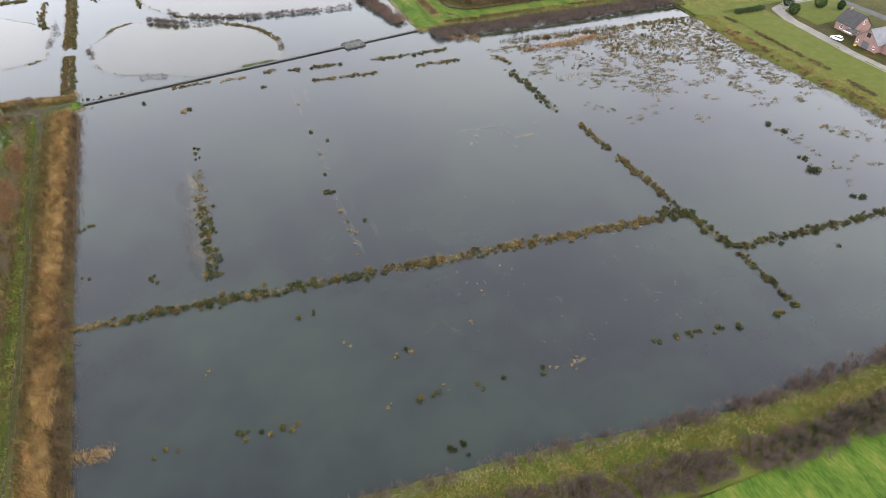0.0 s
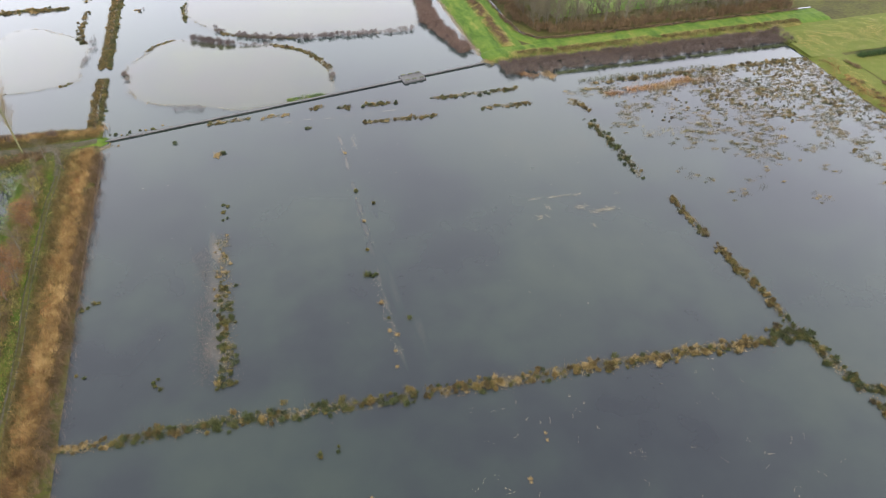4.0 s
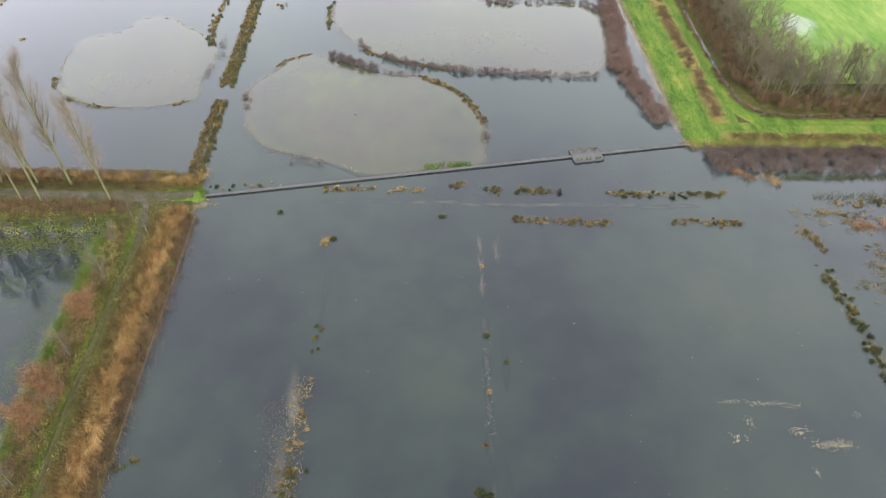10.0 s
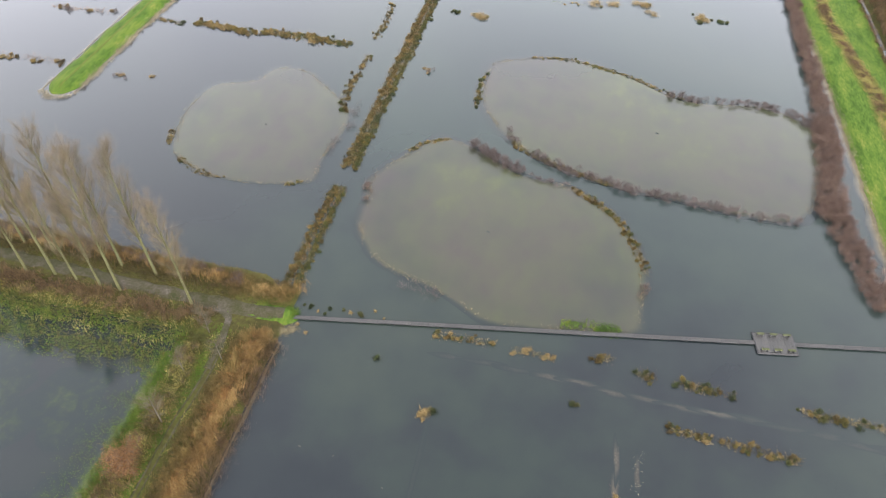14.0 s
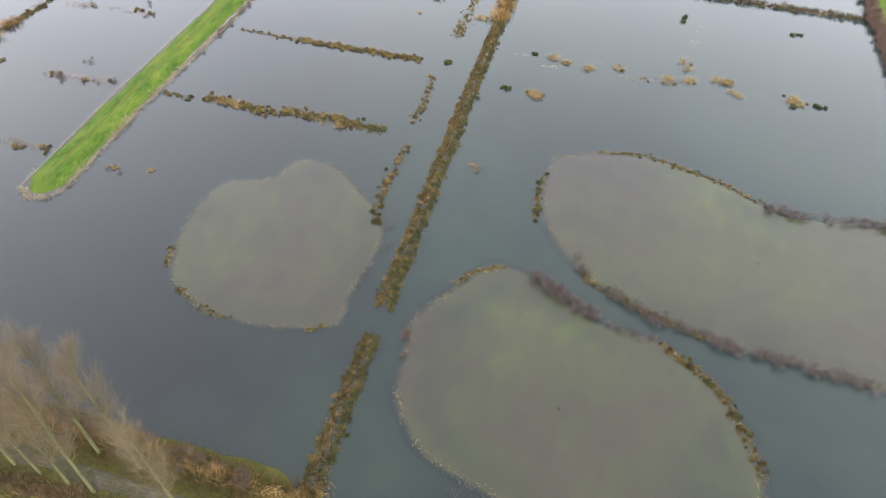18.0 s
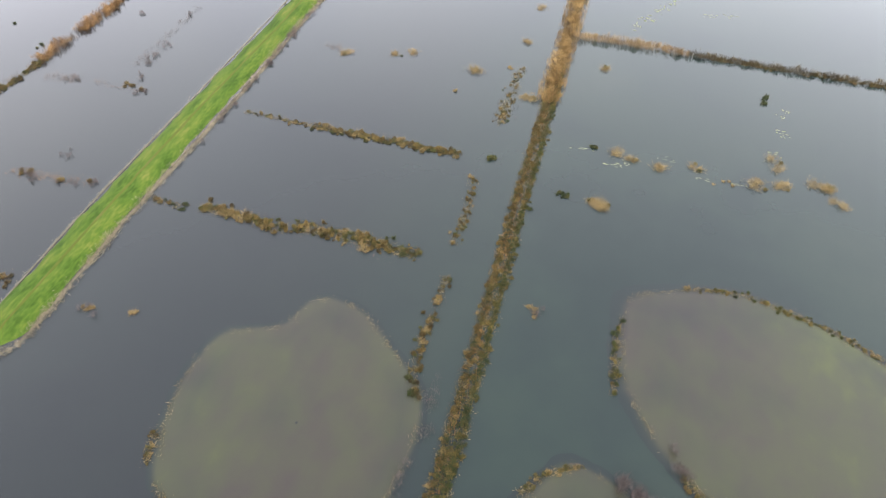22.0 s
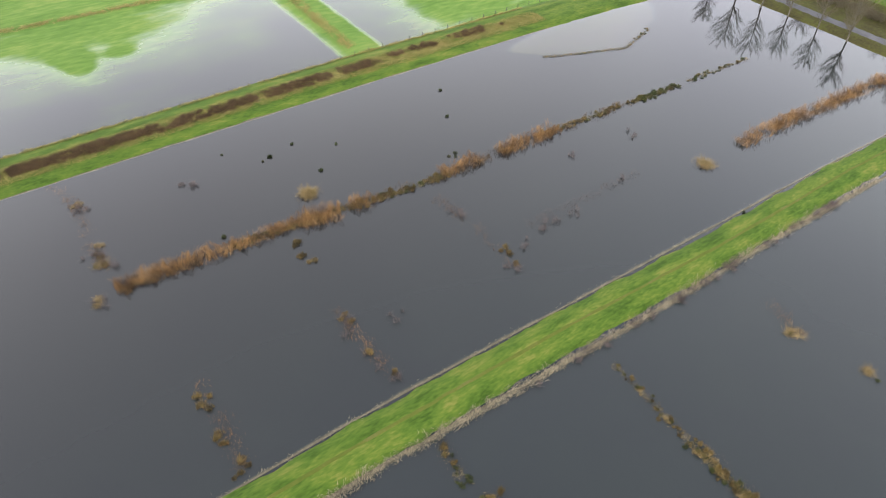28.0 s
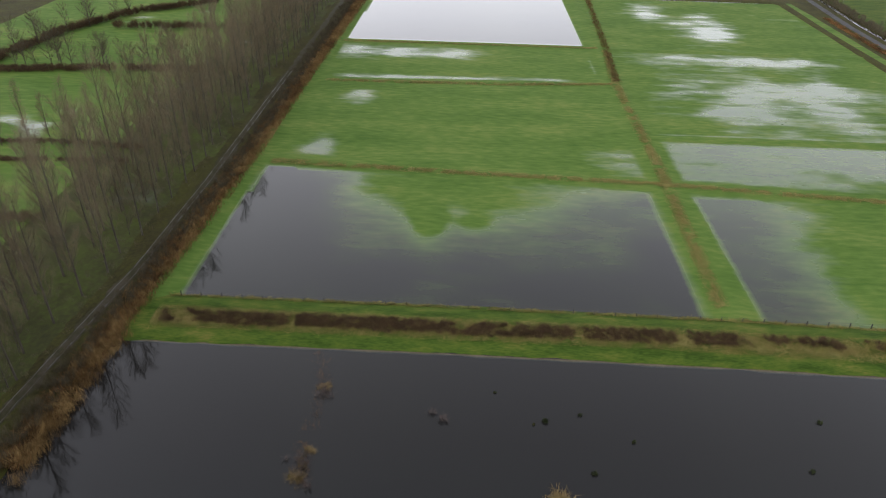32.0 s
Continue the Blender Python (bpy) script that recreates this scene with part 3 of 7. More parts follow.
# ---- wet meadows beyond the west dyke ----
def meadow_height(x, y):
    z = np.full(x.shape, -0.06)

    def rise(cx, cy, rx, ry, h):
        return h * np.exp(-((x - cx) / rx) ** 2 - ((y - cy) / ry) ** 2)

    def raised(d, half, h):
        return h * np.exp(-(d / (half * 1.15)) ** 2)

    def ridge(z, r):
        return np.where(r > 0.02, np.maximum(z, r - 0.1), z)

    def flat(x0, x1, y0, y1, h, soft=5.0):
        return h / ((1 + np.exp((x0 - x) / soft)) * (1 + np.exp((x - x1) / soft)) * (1 + np.exp((y0 - y) / soft)) * (1 + np.exp((y - y1) / soft)))

    z += np.where((x < -253) & (y < 295), 0.17, 0) + np.where((x < -284) & (y >= 295), 0.12, 0)
    # the flooded field behind the dyke, with a green fork rising from it
    z -= flat(-256, -190, 180, 296, 0.22, 3.0) + flat(-228, -186, 180, 300, 0.20, 8.0) + flat(-262, -186, 176, 205, 0.16, 6.0)
    z += flat(-262, -238, 214, 248, 0.34, 3.0) + rise(-235, 230, 6.5, 5.5, 0.16) + rise(-226, 234.5, 10, 4.0, 0.36) + rise(-236, 248, 5, 7, 0.16) + flat(-258, -236, 247, 268, 0.24, 3.5) + rise(-226, 245, 4, 4, 0.24)
    z += flat(-256, -244, 270, 284, 0.18, 3.0) + flat(-242, -206, 208, 284, 0.19, 6.0)
    # the field north of the ridge: water near the ridge, a green middle
    z -= flat(-250, -192, 297, 318, 0.20, 4.0) + flat(-281, -250, 299, 348, 0.09, 5.0)
    z += flat(-240, -196, 326, 420, 0.24, 6.0) + rise(-206, 322, 14, 8, 0.08)
    # pools of the far fields
    z -= flat(-272, -256, 273, 293, 0.20, 2.5) + rise(-266, 201, 11, 6, 0.25) + rise(-309, 206, 9, 8, 0.24)
    z -= flat(-372, -350, 188, 250, 0.24, 4.0) + flat(-332, -326, 192, 282, 0.3, 1.5) + rise(-350, 291, 14, 3, 0.2)
    z -= flat(-345, -290, 318, 348, 0.19, 7.0) + flat(-345, -295, 353, 384, 0.19, 7.0) + flat(-370, -356, 308, 390, 0.18, 4.0) + rise(-410, 350, 30, 14, 0.2) + rise(-440, 330, 20, 9, 0.16)
    z -= flat(-276, -262, 352, 392, 0.10, 5.0) + rise(-226, 366, 7, 16, 0.16) + rise(-216, 390, 6, 14, 0.12)
    z -= np.where((x < -377) & (y < 293), 0.6, 0)
    z += 0.02 * np.sin(x * 0.9 + 0.4 * np.sin(y * 0.2)) * np.sin(y * 0.045 + x * 0.02) * np.clip((-x - 205) / 60, 0, 1)
    z += 0.075 * wobble(x, y, 17.0, 2.0) + 0.06 * wobble(x, y * 0.5, 6.0, 5.0) + 0.04 * wobble(x, y * 0.2, 1.8, 8.0)
    z = ridge(z, raised(y - 294.8 - (x + 330) * 0.004, 3.0, 0.45))
    z = ridge(z, raised(x + 253 - (y - 240) * 0.075, 2.6, 0.4))
    z = ridge(z, raised(x + 324 + (y - 200) * 0.05, 1.8, 0.38) * (y < 297))
    z = ridge(z, raised(x + 374, 1.8, 0.38))
    z = ridge(z, raised(x + 281, 1.6, 0.36) * (y > 293))
    z = ridge(z, raised(y - 183.5 + (x + 240) * 0.016, 2.6, 0.62))
    z = ridge(z, raised(y - 409, 5.0, 0.6))
    return z


# ---- drowned islands of turf ----
def deepened(me, depth):
    me.attributes.new("depth", "FLOAT", "POINT").data.foreach_set("value", np.asarray(depth, dtype=np.float32).ravel())
    return me


mv, mf = sheet(np.arange(-470, -183, 1.5), np.arange(181.5, 412, 1.5), meadow_height)
mdepth = np.clip((0.09 - mv[:, 2]) / 0.30, -0.1, 1.8)
mv[:, 2] = np.maximum(mv[:, 2], 0.015)
solid(mv, mf)
thing("meadow", deepened(quads("meadow", mv, mf, M_MEADOW_WET, True), mdepth), "half-flooded bright green meadows parted by low ridges", "meadow", kind="structure")


def smooth_loop(points, n):
    p = np.asarray(points, dtype=float)
    m, out = len(p), []
    for i in range(m):
        a, b, c, d = p[i - 1], p[i], p[(i + 1) % m], p[(i + 2) % m]
        for t in np.linspace(0, 1, n, endpoint=False):
            out.append(0.5 * (2 * b + (c - a) * t + (2 * a - 5 * b + 4 * c - d) * t * t + (3 * b - a - 3 * c + d) * t ** 3))
    return np.array(out)


def island(points, seed, label):
    o = smooth_loop(points, 16)
    c = o.mean(axis=0)
    r = o - c
    grow = 1 + 0.012 * wobble(o[:, 0], o[:, 1], 3.0, seed) + 0.008 * wobble(o[:, 0], o[:, 1], 1.1, seed)
    rings = [(1.06, 0.004, 1.0), (1.025, 0.012, 0.8), (1.0, 0.02, 0.42), (0.98, 0.025, 0.1), (0.95, 0.03, 0.2), (0.85, 0.04, 0.3), (0.7, 0.04, 0.2), (0.45, 0.04, 0.1), (0.2, 0.04, 0.12), (0.01, 0.04, 0.1)]
    v = np.concatenate([np.c_[c + r * (k * grow)[:, None], np.full(len(o), z)] for k, z, _ in rings])
    n = len(o)
    i = np.arange(n)
    f = np.concatenate([np.stack([i + n * k, (i + 1) % n + n * k, (i + 1) % n + n * (k + 1), i + n * (k + 1)], 1) for k in range(len(rings) - 1)])
    me = deepened(quads("flooded_island", v, f, M_SHALLOW, True), np.repeat([d for _, _, d in rings], n) + 0.22 * wobble(v[:, 0], v[:, 1], 12.0, seed) + 0.12 * wobble(v[:, 0], v[:, 1], 4.0, seed))
    return thing("flooded_island", me, label, "island", kind="structure")


def margin(path, side, wide, label="drowned muddy margin of a dyke", mat=M_MARGIN):
    """A strip of shallow water along a bank: muddy at the bank, deep on the open side."""
    q, across, s = along(path, 1.0)
    k = np.array([0, 0.3, 0.6, 1.0])
    w = wide * (1 + 0.5 * np.array([noise.noise((a / 5.0, wide, side)) for a in s]))
    v = np.zeros((len(q), 4, 3))
    v[:, :, :2] = q[:, None] + across[:, None] * (side * k[None, :] * w[:, None])[:, :, None]
    v[:, :, 2] = 0.022 - 0.016 * k[None, :]
    i = np.arange(len(q) * 4).reshape(-1, 4)
    f = np.stack([i[:-1, :-1], i[:-1, 1:], i[1:, 1:], i[1:, :-1]], -1).reshape(-1, 4)
    d = np.broadcast_to(np.array([-0.2, 0.0, 0.55, 1.0]), (len(q), 4))
    thing("drowned_margin", deepened(quads("drowned_margin", v.reshape(-1, 3), f, mat, True), d), label, "margin", kind="structure")


margin([(-92.8, 214), (-92.9, 240), (-92.5, 255), (-91.4, 285), (-91.2, 320), (-90.4, 345), (-89, 395)], 1, 1.1)
margin([(-99.9, 214), (-100.5, 240), (-100.2, 262), (-99.4, 300), (-98.7, 345), (-97, 395)], -1, 0.7)
margin([(-179.2, 184), (-179.2, 240), (-178.8, 290), (-177.7, 340), (-174.5, 392)], 1, 0.8)
margin([(65.2, 186), (65, 215), (64.2, 250), (62.7, 290), (61.6, 340)], -1, 2.0)
margin([(-27.0, 60), (-27.2, 92), (-26.9, 120), (-26.5, 163)], 1, 0.5)
margin([(-41.2, 60), (-41.2, 100), (-41, 140), (-40.8, 158)], -1, 2.2, "shallow flooded grass beside the bank", M_MARGIN_GREEN)
margin([(-41, 162), (-60, 162), (-80, 163), (-112, 164)], 1, 11.0, "shallow flooded grass below the track", M_MARGIN_GREEN)
pv, pf = sheet(np.arange(-468, -150, 2.0), np.arange(40, 146, 2.0), lambda x, y: x * 0 + 0.5)
pd_ = np.clip(0.75 * np.exp(-((pv[:, 0] + 278) / 14) ** 2 - ((pv[:, 1] - 128) / 26) ** 2) + 0.7 * np.exp(-((pv[:, 0] + 392) / 22) ** 2 - ((pv[:, 1] - 112) / 24) ** 2) - 0.22 + 1.0 * wobble(pv[:, 0], pv[:, 1], 26.0, 3.0) + 0.7 * wobble(pv[:, 0], pv[:, 1] * 0.5, 6.0, 1.0) - 0.35, 0, 0.9)
solid(pv, pf)
thing("pasture_west", deepened(quads("pasture_west", pv, pf, M_MEADOW_WET, True), pd_), "green pastures with pools of standing water", "meadow", kind="structure")

fv, ff = sheet(np.arange(-470, -117, 2.5), np.arange(144, 174.6, 2.5), lambda x, y: 0.4 + 0.05 * np.sin(x * 0.21) * np.sin(y * 0.3))
fd = np.clip(0.9 * wobble(fv[:, 0], fv[:, 1], 14.0, 5.0) + 0.5 * wobble(fv[:, 0], fv[:, 1], 4.0, 3.0) - 0.28 + 0.5 * np.exp(-((fv[:, 1] - 158) / 3.0) ** 2 - ((fv[:, 0] + 172) / 16) ** 2), 0, 0.9)
solid(fv, ff)
thing("belt_floor", deepened(quads("belt_floor", fv, ff, M_BELT_FLOOR, True), fd), "dull green wet grass and leaf litter below the poplars", "ground", kind="structure")

ISLE_A = [(-13.2, 216.3), (-6.9, 214.5), (2.6, 208.6), (12.8, 206.7), (20.8, 200.4), (24.7, 191.9), (25.4, 183.2), (24.2, 176.6), (17.3, 174.9), (8.1, 173.9), (1.5, 174), (-5.4, 177.8),
          (-15, 181), (-19.5, 184.9), (-22.2, 189.6), (-22.9, 196.5), (-23.3, 202.8), (-17.3, 211.9)]
ISLE_B = [(-54.9, 232.9), (-48.5, 233.5), (-41.1, 227.8), (-35.3, 222.2), (-33.4, 214.6), (-34.5, 205.4), (-34.3, 199.3), (-38.3, 197), (-46.5, 195.6), (-55.1, 196.7), (-61.5, 200),
          (-64, 203.7), (-66.8, 214.2), (-65.1, 223.5), (-57.4, 227.4)]
ISLE_C = [(-6.9, 247.2), (8.7, 251.2), (20.7, 247.3), (33.3, 240.3), (46, 241.5), (53, 240), (58.9, 234.3), (57.4, 222.9), (54.5, 211.5), (50.9, 207.1), (42.7, 206.7), (32.5, 208.1),
          (21.8, 209.5), (10.7, 212.4), (1, 218), (-7, 228.7), (-8.7, 240.4)]
island(ISLE_A, 1.0, "drowned oval of olive turf just under the flood")
island(ISLE_B, 2.0, "drowned round of olive turf just under the flood")
island(ISLE_C, 3.0, "drowned long patch of olive turf fringed with brush")
island([(-173.7, 327.7), (-167.4, 330.9), (-162.3, 339.7), (-158.5, 350), (-163.3, 365.3), (-166.6, 371.7), (-174.8, 375.5), (-177.5, 350)], 4.0, "pale drowned patch of turf beside the dyke")


# ---- paths and roads ----
def way(name, path, half, mat, label, cat="path", seed=1.0, lift=0.03):
    v, f = strip(path, [(-half, -0.05), (-half * 0.8, 0.01), (-half * 0.3, 0.015), (0, 0.03), (half * 0.3, 0.015), (half * 0.8, 0.01), (half, -0.05)], 0.5, half * (0.7 if mat in (M_TRACK, M_WORN) else 0.08), seed, 0.015)
    v[:, 2] += onto(v[:, :2], 0.0) + lift + 0.03
    return thing(name, quads(name, v, f, mat, True), label, cat, kind="structure")


def ruts(name, path, apart, half, label, seed, mat=M_TRACK):
    """Two muddy wheel or foot lines side by side."""
    q, across, s = along(path, 3.0)
    for k, side in enumerate((-1, 1)):
        way(name, [tuple(a + b * side * apart / 2) for a, b in zip(q, across)], half, mat, label, seed=seed + k)


ruts("path", [(-33.7, 60), (-33.7, 100), (-33.8, 110.9), (-34.6, 121), (-34.7, 146.7), (-33.9, 155.4), (-34.3, 160.6), (-35.1, 165.2), (-37, 167.5)], 0.8, 0.15, "narrow muddy footpath through rough grass", 1.3)
way("track", [(-27.5, 167.9), (-32, 167.3), (-37, 167.4), (-45, 167.8), (-66, 169), (-80, 169.8), (-118, 171.4)], 1.15, M_TRACK, "muddy grey-brown farm track below the poplars", seed=2.3)
way("track", [(-118, 171.4), (-150, 171.6), (-172, 173.4), (-202, 176), (-240, 177), (-330, 177.2), (-470, 177)], 1.3, M_TRACK, "muddy grey-brown track along the tree belt", seed=2.6)
way("track", [(-34.3, 156), (-34.5, 161), (-35.2, 165), (-38.5, 167.6)], 0.55, M_TRACK, "muddy bend where footpath and track meet", seed=2.9, lift=0.05)
ruts("wheel_rut", [(-118, 171.4), (-150, 171.6), (-172, 173.4), (-202, 176), (-240, 177), (-330, 177.2)], 1.3, 0.22, "wet pale wheel rut of a farm track", 3.6, M_PUDDLE)
ruts("wheel_rut", [(-36, 167.4), (-45, 167.8), (-66, 169), (-80, 169.8), (-118, 171.4)], 1.3, 0.2, "wet pale wheel rut of a farm track", 3.1)
way("drive", [(172, 60), (171.5, 113), (171, 125), (172, 137), (172.4, 148), (175, 157), (185, 161), (199, 161)], 2.0, M_DRIVE, "pale gravel farm drive", seed=3.3)
way("road_farm", [(203, 60), (201.5, 140), (200, 156), (199, 260)], 1.8, M_ROAD, "narrow asphalt lane past the farm", "road", seed=4.3)
way("road", [(-500, 425), (-424, 420), (-330, 419), (-250, 414.6), (-197, 411.5), (-160, 410.6), (0, 409), (90, 409)], 1.7, M_ROAD, "straight asphalt country road on a low bank", "road", seed=5.3)
way("worn_strip", [(-96.3, 215), (-96.6, 240), (-96.2, 275), (-94.9, 310), (-94.8, 350), (-93, 392)], 0.28, M_WORN, "worn olive strip along the dyke's crown", seed=9.9)


# ---- tussocks and reeds ----
def tussock_mesh(name, mat, seed, n=120, wide=1.0, radius=0.3, height=0.38, spread=0.32, width=0.055, tufts=1):
    """A loose cluster of small tufts with gaps between them."""
    rng = np.random.default_rng(seed)
    c = rng.normal(0, radius, (tufts, 2))
    size = rng.uniform(0.17, 0.24, tufts) * wide
    k = rng.choice(tufts, n, p=size ** 2 / (size ** 2).sum())
    base = np.c_[c[k] + rng.normal(0, 1, (n, 2)).clip(-1.7 * wide ** 0.5, 1.7 * wide ** 0.5) * size[k][:, None], np.full(n, -0.05)]
    return quads(name, *blades(rng, base, height * (0.6 + 1.6 * size[k]) * rng.uniform(0.6, 1.5, n), spread * rng.uniform(0.5, 1.5, n), width), mat)


POOL = {k: [tussock_mesh(n, mat, 100 + 10 * i + j, **kw) for j in range(5)] for i, (k, n, mat, kw) in enumerate((
    ("sedge", "sedge_tussock", M_SEDGE, {}), ("rust", "rusty_tussock", M_RUST, dict(height=0.5)), ("dark", "rush_tussock", M_DARKSEDGE, {}),
    ("tan", "dead_tussock", M_STRAW, dict(height=0.34, spread=0.5)), ("reed", "reed_clump", M_STRAW, dict(n=210, height=0.6, spread=0.6, width=0.05, radius=0.5, tufts=5)),
    ("brush", "brush_clump", M_BRUSH, dict(n=60, height=0.6, spread=0.7, width=0.035, radius=0.6, tufts=5)), ("pale", "pale_tussock", M_PALE, dict(height=0.15, spread=0.5, n=40))))}
SOLO = {k: [tussock_mesh(n, mat, 300 + 10 * i + j, tufts=1, **kw) for j in range(5)] for i, (k, n, mat, kw) in enumerate((
    ("sedge", "sedge_tussock", M_SEDGE, dict(radius=0.0)), ("rust", "rusty_tussock", M_RUST, dict(radius=0.0)), ("dark", "rush_tussock", M_DARKSEDGE, dict(radius=0.0)), ("tan", "dead_tussock", M_STRAW, dict(radius=0.0, height=0.3, spread=0.4)),
    ("reed", "reed_clump", M_STRAW, dict(n=200, radius=0.0, height=0.3, spread=0.8, width=0.04, wide=2.2)), ("brush", "brush_clump", M_BRUSH, dict(n=50, radius=0.0, height=0.65, spread=0.8, width=0.03))))}
NAMES = dict(sedge="sedge_tussock", rust="rusty_tussock", dark="rush_tussock", tan="dead_tussock", reed="reed_clump", brush="brush_clump", pale="pale_tussock")
LABELS = dict(sedge="olive-green sedge tussock standing in shallow flood water", rust="rusty brown sedge tussock in flood water", dark="dark green rush tussock in flood water",
              tan="tuft of straw-coloured dead grass in flood water", reed="straw-coloured clump of winter reed in flood water", brush="sparse purple-brown twigs standing in flood water",
              pale="thin tuft of bleached grass in flood water")


def spin(rng, x, y, size, z=0.0):
    s = size * rng.uniform(0.75, 1.25)
    return pose(x, y, z, 0, 0, rng.uniform(0, 360)) @ Matrix.Diagonal((s * rng.uniform(0.8, 1.3), s, s * rng.uniform(0.8, 1.15), 1))


OLIVE = dict(sedge=5, dark=5, rust=1.5)


def row(path, half, per_metre, mix, label, size=1.0, seed=0, litter=0.0, name="sedge_bed"):
    """A band of tussocks, with a ragged mat of litter below them."""
    rng = np.random.default_rng(1000 + seed)
    lw = max(litter, 0.2)
    lp = spots(rng, path, max(lw, half * 0.8), 14 + 34 * lw, False)
    lp = lp[wobble(lp[:, 0], lp[:, 1], 1.6, seed + 0.4) > -0.02]
    top = thing(name, None, label, "sedge row", "sedge rows in the flood")
    main = max(mix, key=mix.get)
    for s, stuff in enumerate((M_RUST, M_SEDGE)):
        gp = spots(rng, path, half, per_metre * (4 if mix is OLIVE else 9))
        gp = gp[wobble(gp[:, 0], gp[:, 1], 1.5, seed + 7.4 + 4 * s) > -0.08]
        child("sedge_carpet", quads("sedge_carpet", *blades(rng, np.c_[gp, np.full(len(gp), -0.02)], 0.28, 0.3, 0.06), stuff), top, kind="stuff")
    cp = spots(rng, path, half, per_metre * 6)
    child("sedge_carpet", quads("sedge_carpet", *blades(rng, np.c_[cp, np.full(len(cp), -0.02)], 0.2, 0.3, 0.065), {"sedge": M_RUST, "rust": M_SEDGE, "tan": M_TAN, "dark": M_SEDGE}[main]), top, kind="stuff")
    child("litter", quads("litter", *blades(rng, np.c_[lp, rng.uniform(0.0, 0.05, len(lp))], 0.3, 0.45, 0.12, 0.3, 0.6), M_LITTER), top, kind="stuff")
    fp = spots(rng, path, half * 1.9, per_metre * 9)
    fp = fp[wobble(fp[:, 0], fp[:, 1], 2.2, seed + 3.1) > -0.1]
    child("dead_reed", quads("dead_reed", *blades(rng, np.c_[fp, np.full(len(fp), -0.02)], 0.42, 0.3, 0.035), M_BRUSHR), top, kind="stuff")
    kinds = list(mix)
    weight = np.array([mix[k] for k in kinds], dtype=float)
    for x, y in spots(rng, path, half * 0.95, per_metre * (1.6 if mix is OLIVE else 2.2)):
        k = kinds[rng.choice(len(kinds), p=weight / weight.sum())]
        child(NAMES[k], POOL[k][rng.integers(5)], top, spin(rng, x, y, size * rng.choice((0.65, 0.9, 1.15) if mix is OLIVE else (0.55, 0.75, 1.0))), kind="stuff")
    return top


def loose(kind, places, size=1.0, seed=0, n=1, spread=0.6):
    """Single tussocks, n round each place."""
    rng = np.random.default_rng(3000 + seed)
    for x, y in places:
        for _ in range(n):
            if kind == "reed" and rng.uniform() < 0.5:
                thing(NAMES["sedge"], SOLO["sedge"][rng.integers(5)], LABELS["sedge"], "tussock", "single tussocks in the flood", m=spin(rng, x + rng.normal(0.4, spread), y + rng.normal(0, spread), size * 1.1))
            thing(NAMES[kind], SOLO[kind][rng.integers(5)], LABELS[kind], "tussock", "single tussocks in the flood", "stuff" if kind == "brush" else "", m=spin(rng, x + rng.normal(0, spread), y + rng.normal(0, spread), size * 1.35))


TRODDEN = [[(-33.6, 55), (-33.7, 100), (-33.8, 110.9), (-34.6, 121), (-34.7, 146.7), (-33.9, 155.4), (-34.3, 160.6), (-35.1, 165.2), (-38, 167.5)],
           [(-27.5, 167.9), (-32, 167.3), (-37, 167.4), (-45, 167.8), (-66, 169), (-80, 169.8), (-118, 171.4), (-150, 171.6), (-172, 173.4), (-202, 176), (-240, 177)]]
TROD = [(along(path, 0.5)[0], wide) for path, wide in zip(TRODDEN, (0.55, 1.0))]


def untrodden(p):
    """Leaves out the places on the footpath and the track."""
    keep = np.ones(len(p), dtype=bool)
    for q, wide in TROD:
        lo, hi = q.min(axis=0) - 2, q.max(axis=0) + 2
        near = np.flatnonzero(((p > lo) & (p < hi)).all(axis=1))
        for part_ in np.array_split(near, max(1, len(near) // 4000)):
            d = np.hypot(p[part_, None, 0] - q[None, :, 0], p[part_, None, 1] - q[None, :, 1]).min(axis=1) if len(part_) else np.zeros(0)
            keep[part_] &= d > wide * (1 + 0.5 * wobble(p[part_, 0], p[part_, 1], 1.5, 4.4))
    return p[keep]


def reeds(path, half, per_metre, height, label, mat=M_REED, seed=0, name="reed_bed", width=0.08, spread=0.5, z=0.0, thin=0.0):
    flat = 0.75 if name == "dead_grass_strip" else 0.0
    rng = np.random.default_rng(5000 + seed)
    p = untrodden(spots(rng, path, half * 1.25, per_metre * 2.2))
    keep = wobble(p[:, 0], p[:, 1], 3.0, seed + 0.3) + 0.6 * wobble(p[:, 0], p[:, 1], 1.1, seed + 5.3) + rng.normal(0, 0.15, len(p)) > thin - 0.4
    p = p[keep]
    h = height * (1 + 0.35 * wobble(p[:, 0], p[:, 1], 2.2, seed))
    base = np.c_[p, onto(p)]
    v, f = blades(rng, base + np.array([0, 0, flat * 0.1]), h, spread, width * 0.62, 0.3, flat)
    g = v.reshape(-1, 4, 3)
    lean = np.stack([wobble(p[:, 0], p[:, 1], 1.7, seed + 11.3), wobble(p[:, 0], p[:, 1], 1.7, seed + 23.9)], 1) * (h * 1.1)[:, None]
    g[:, 2, :2] += lean
    g[:, 1::2, :2] += 0.35 * lean[:, None]
    return thing(name, quads(name, g.reshape(-1, 3), f, mat), label, "reeds", kind="stuff")


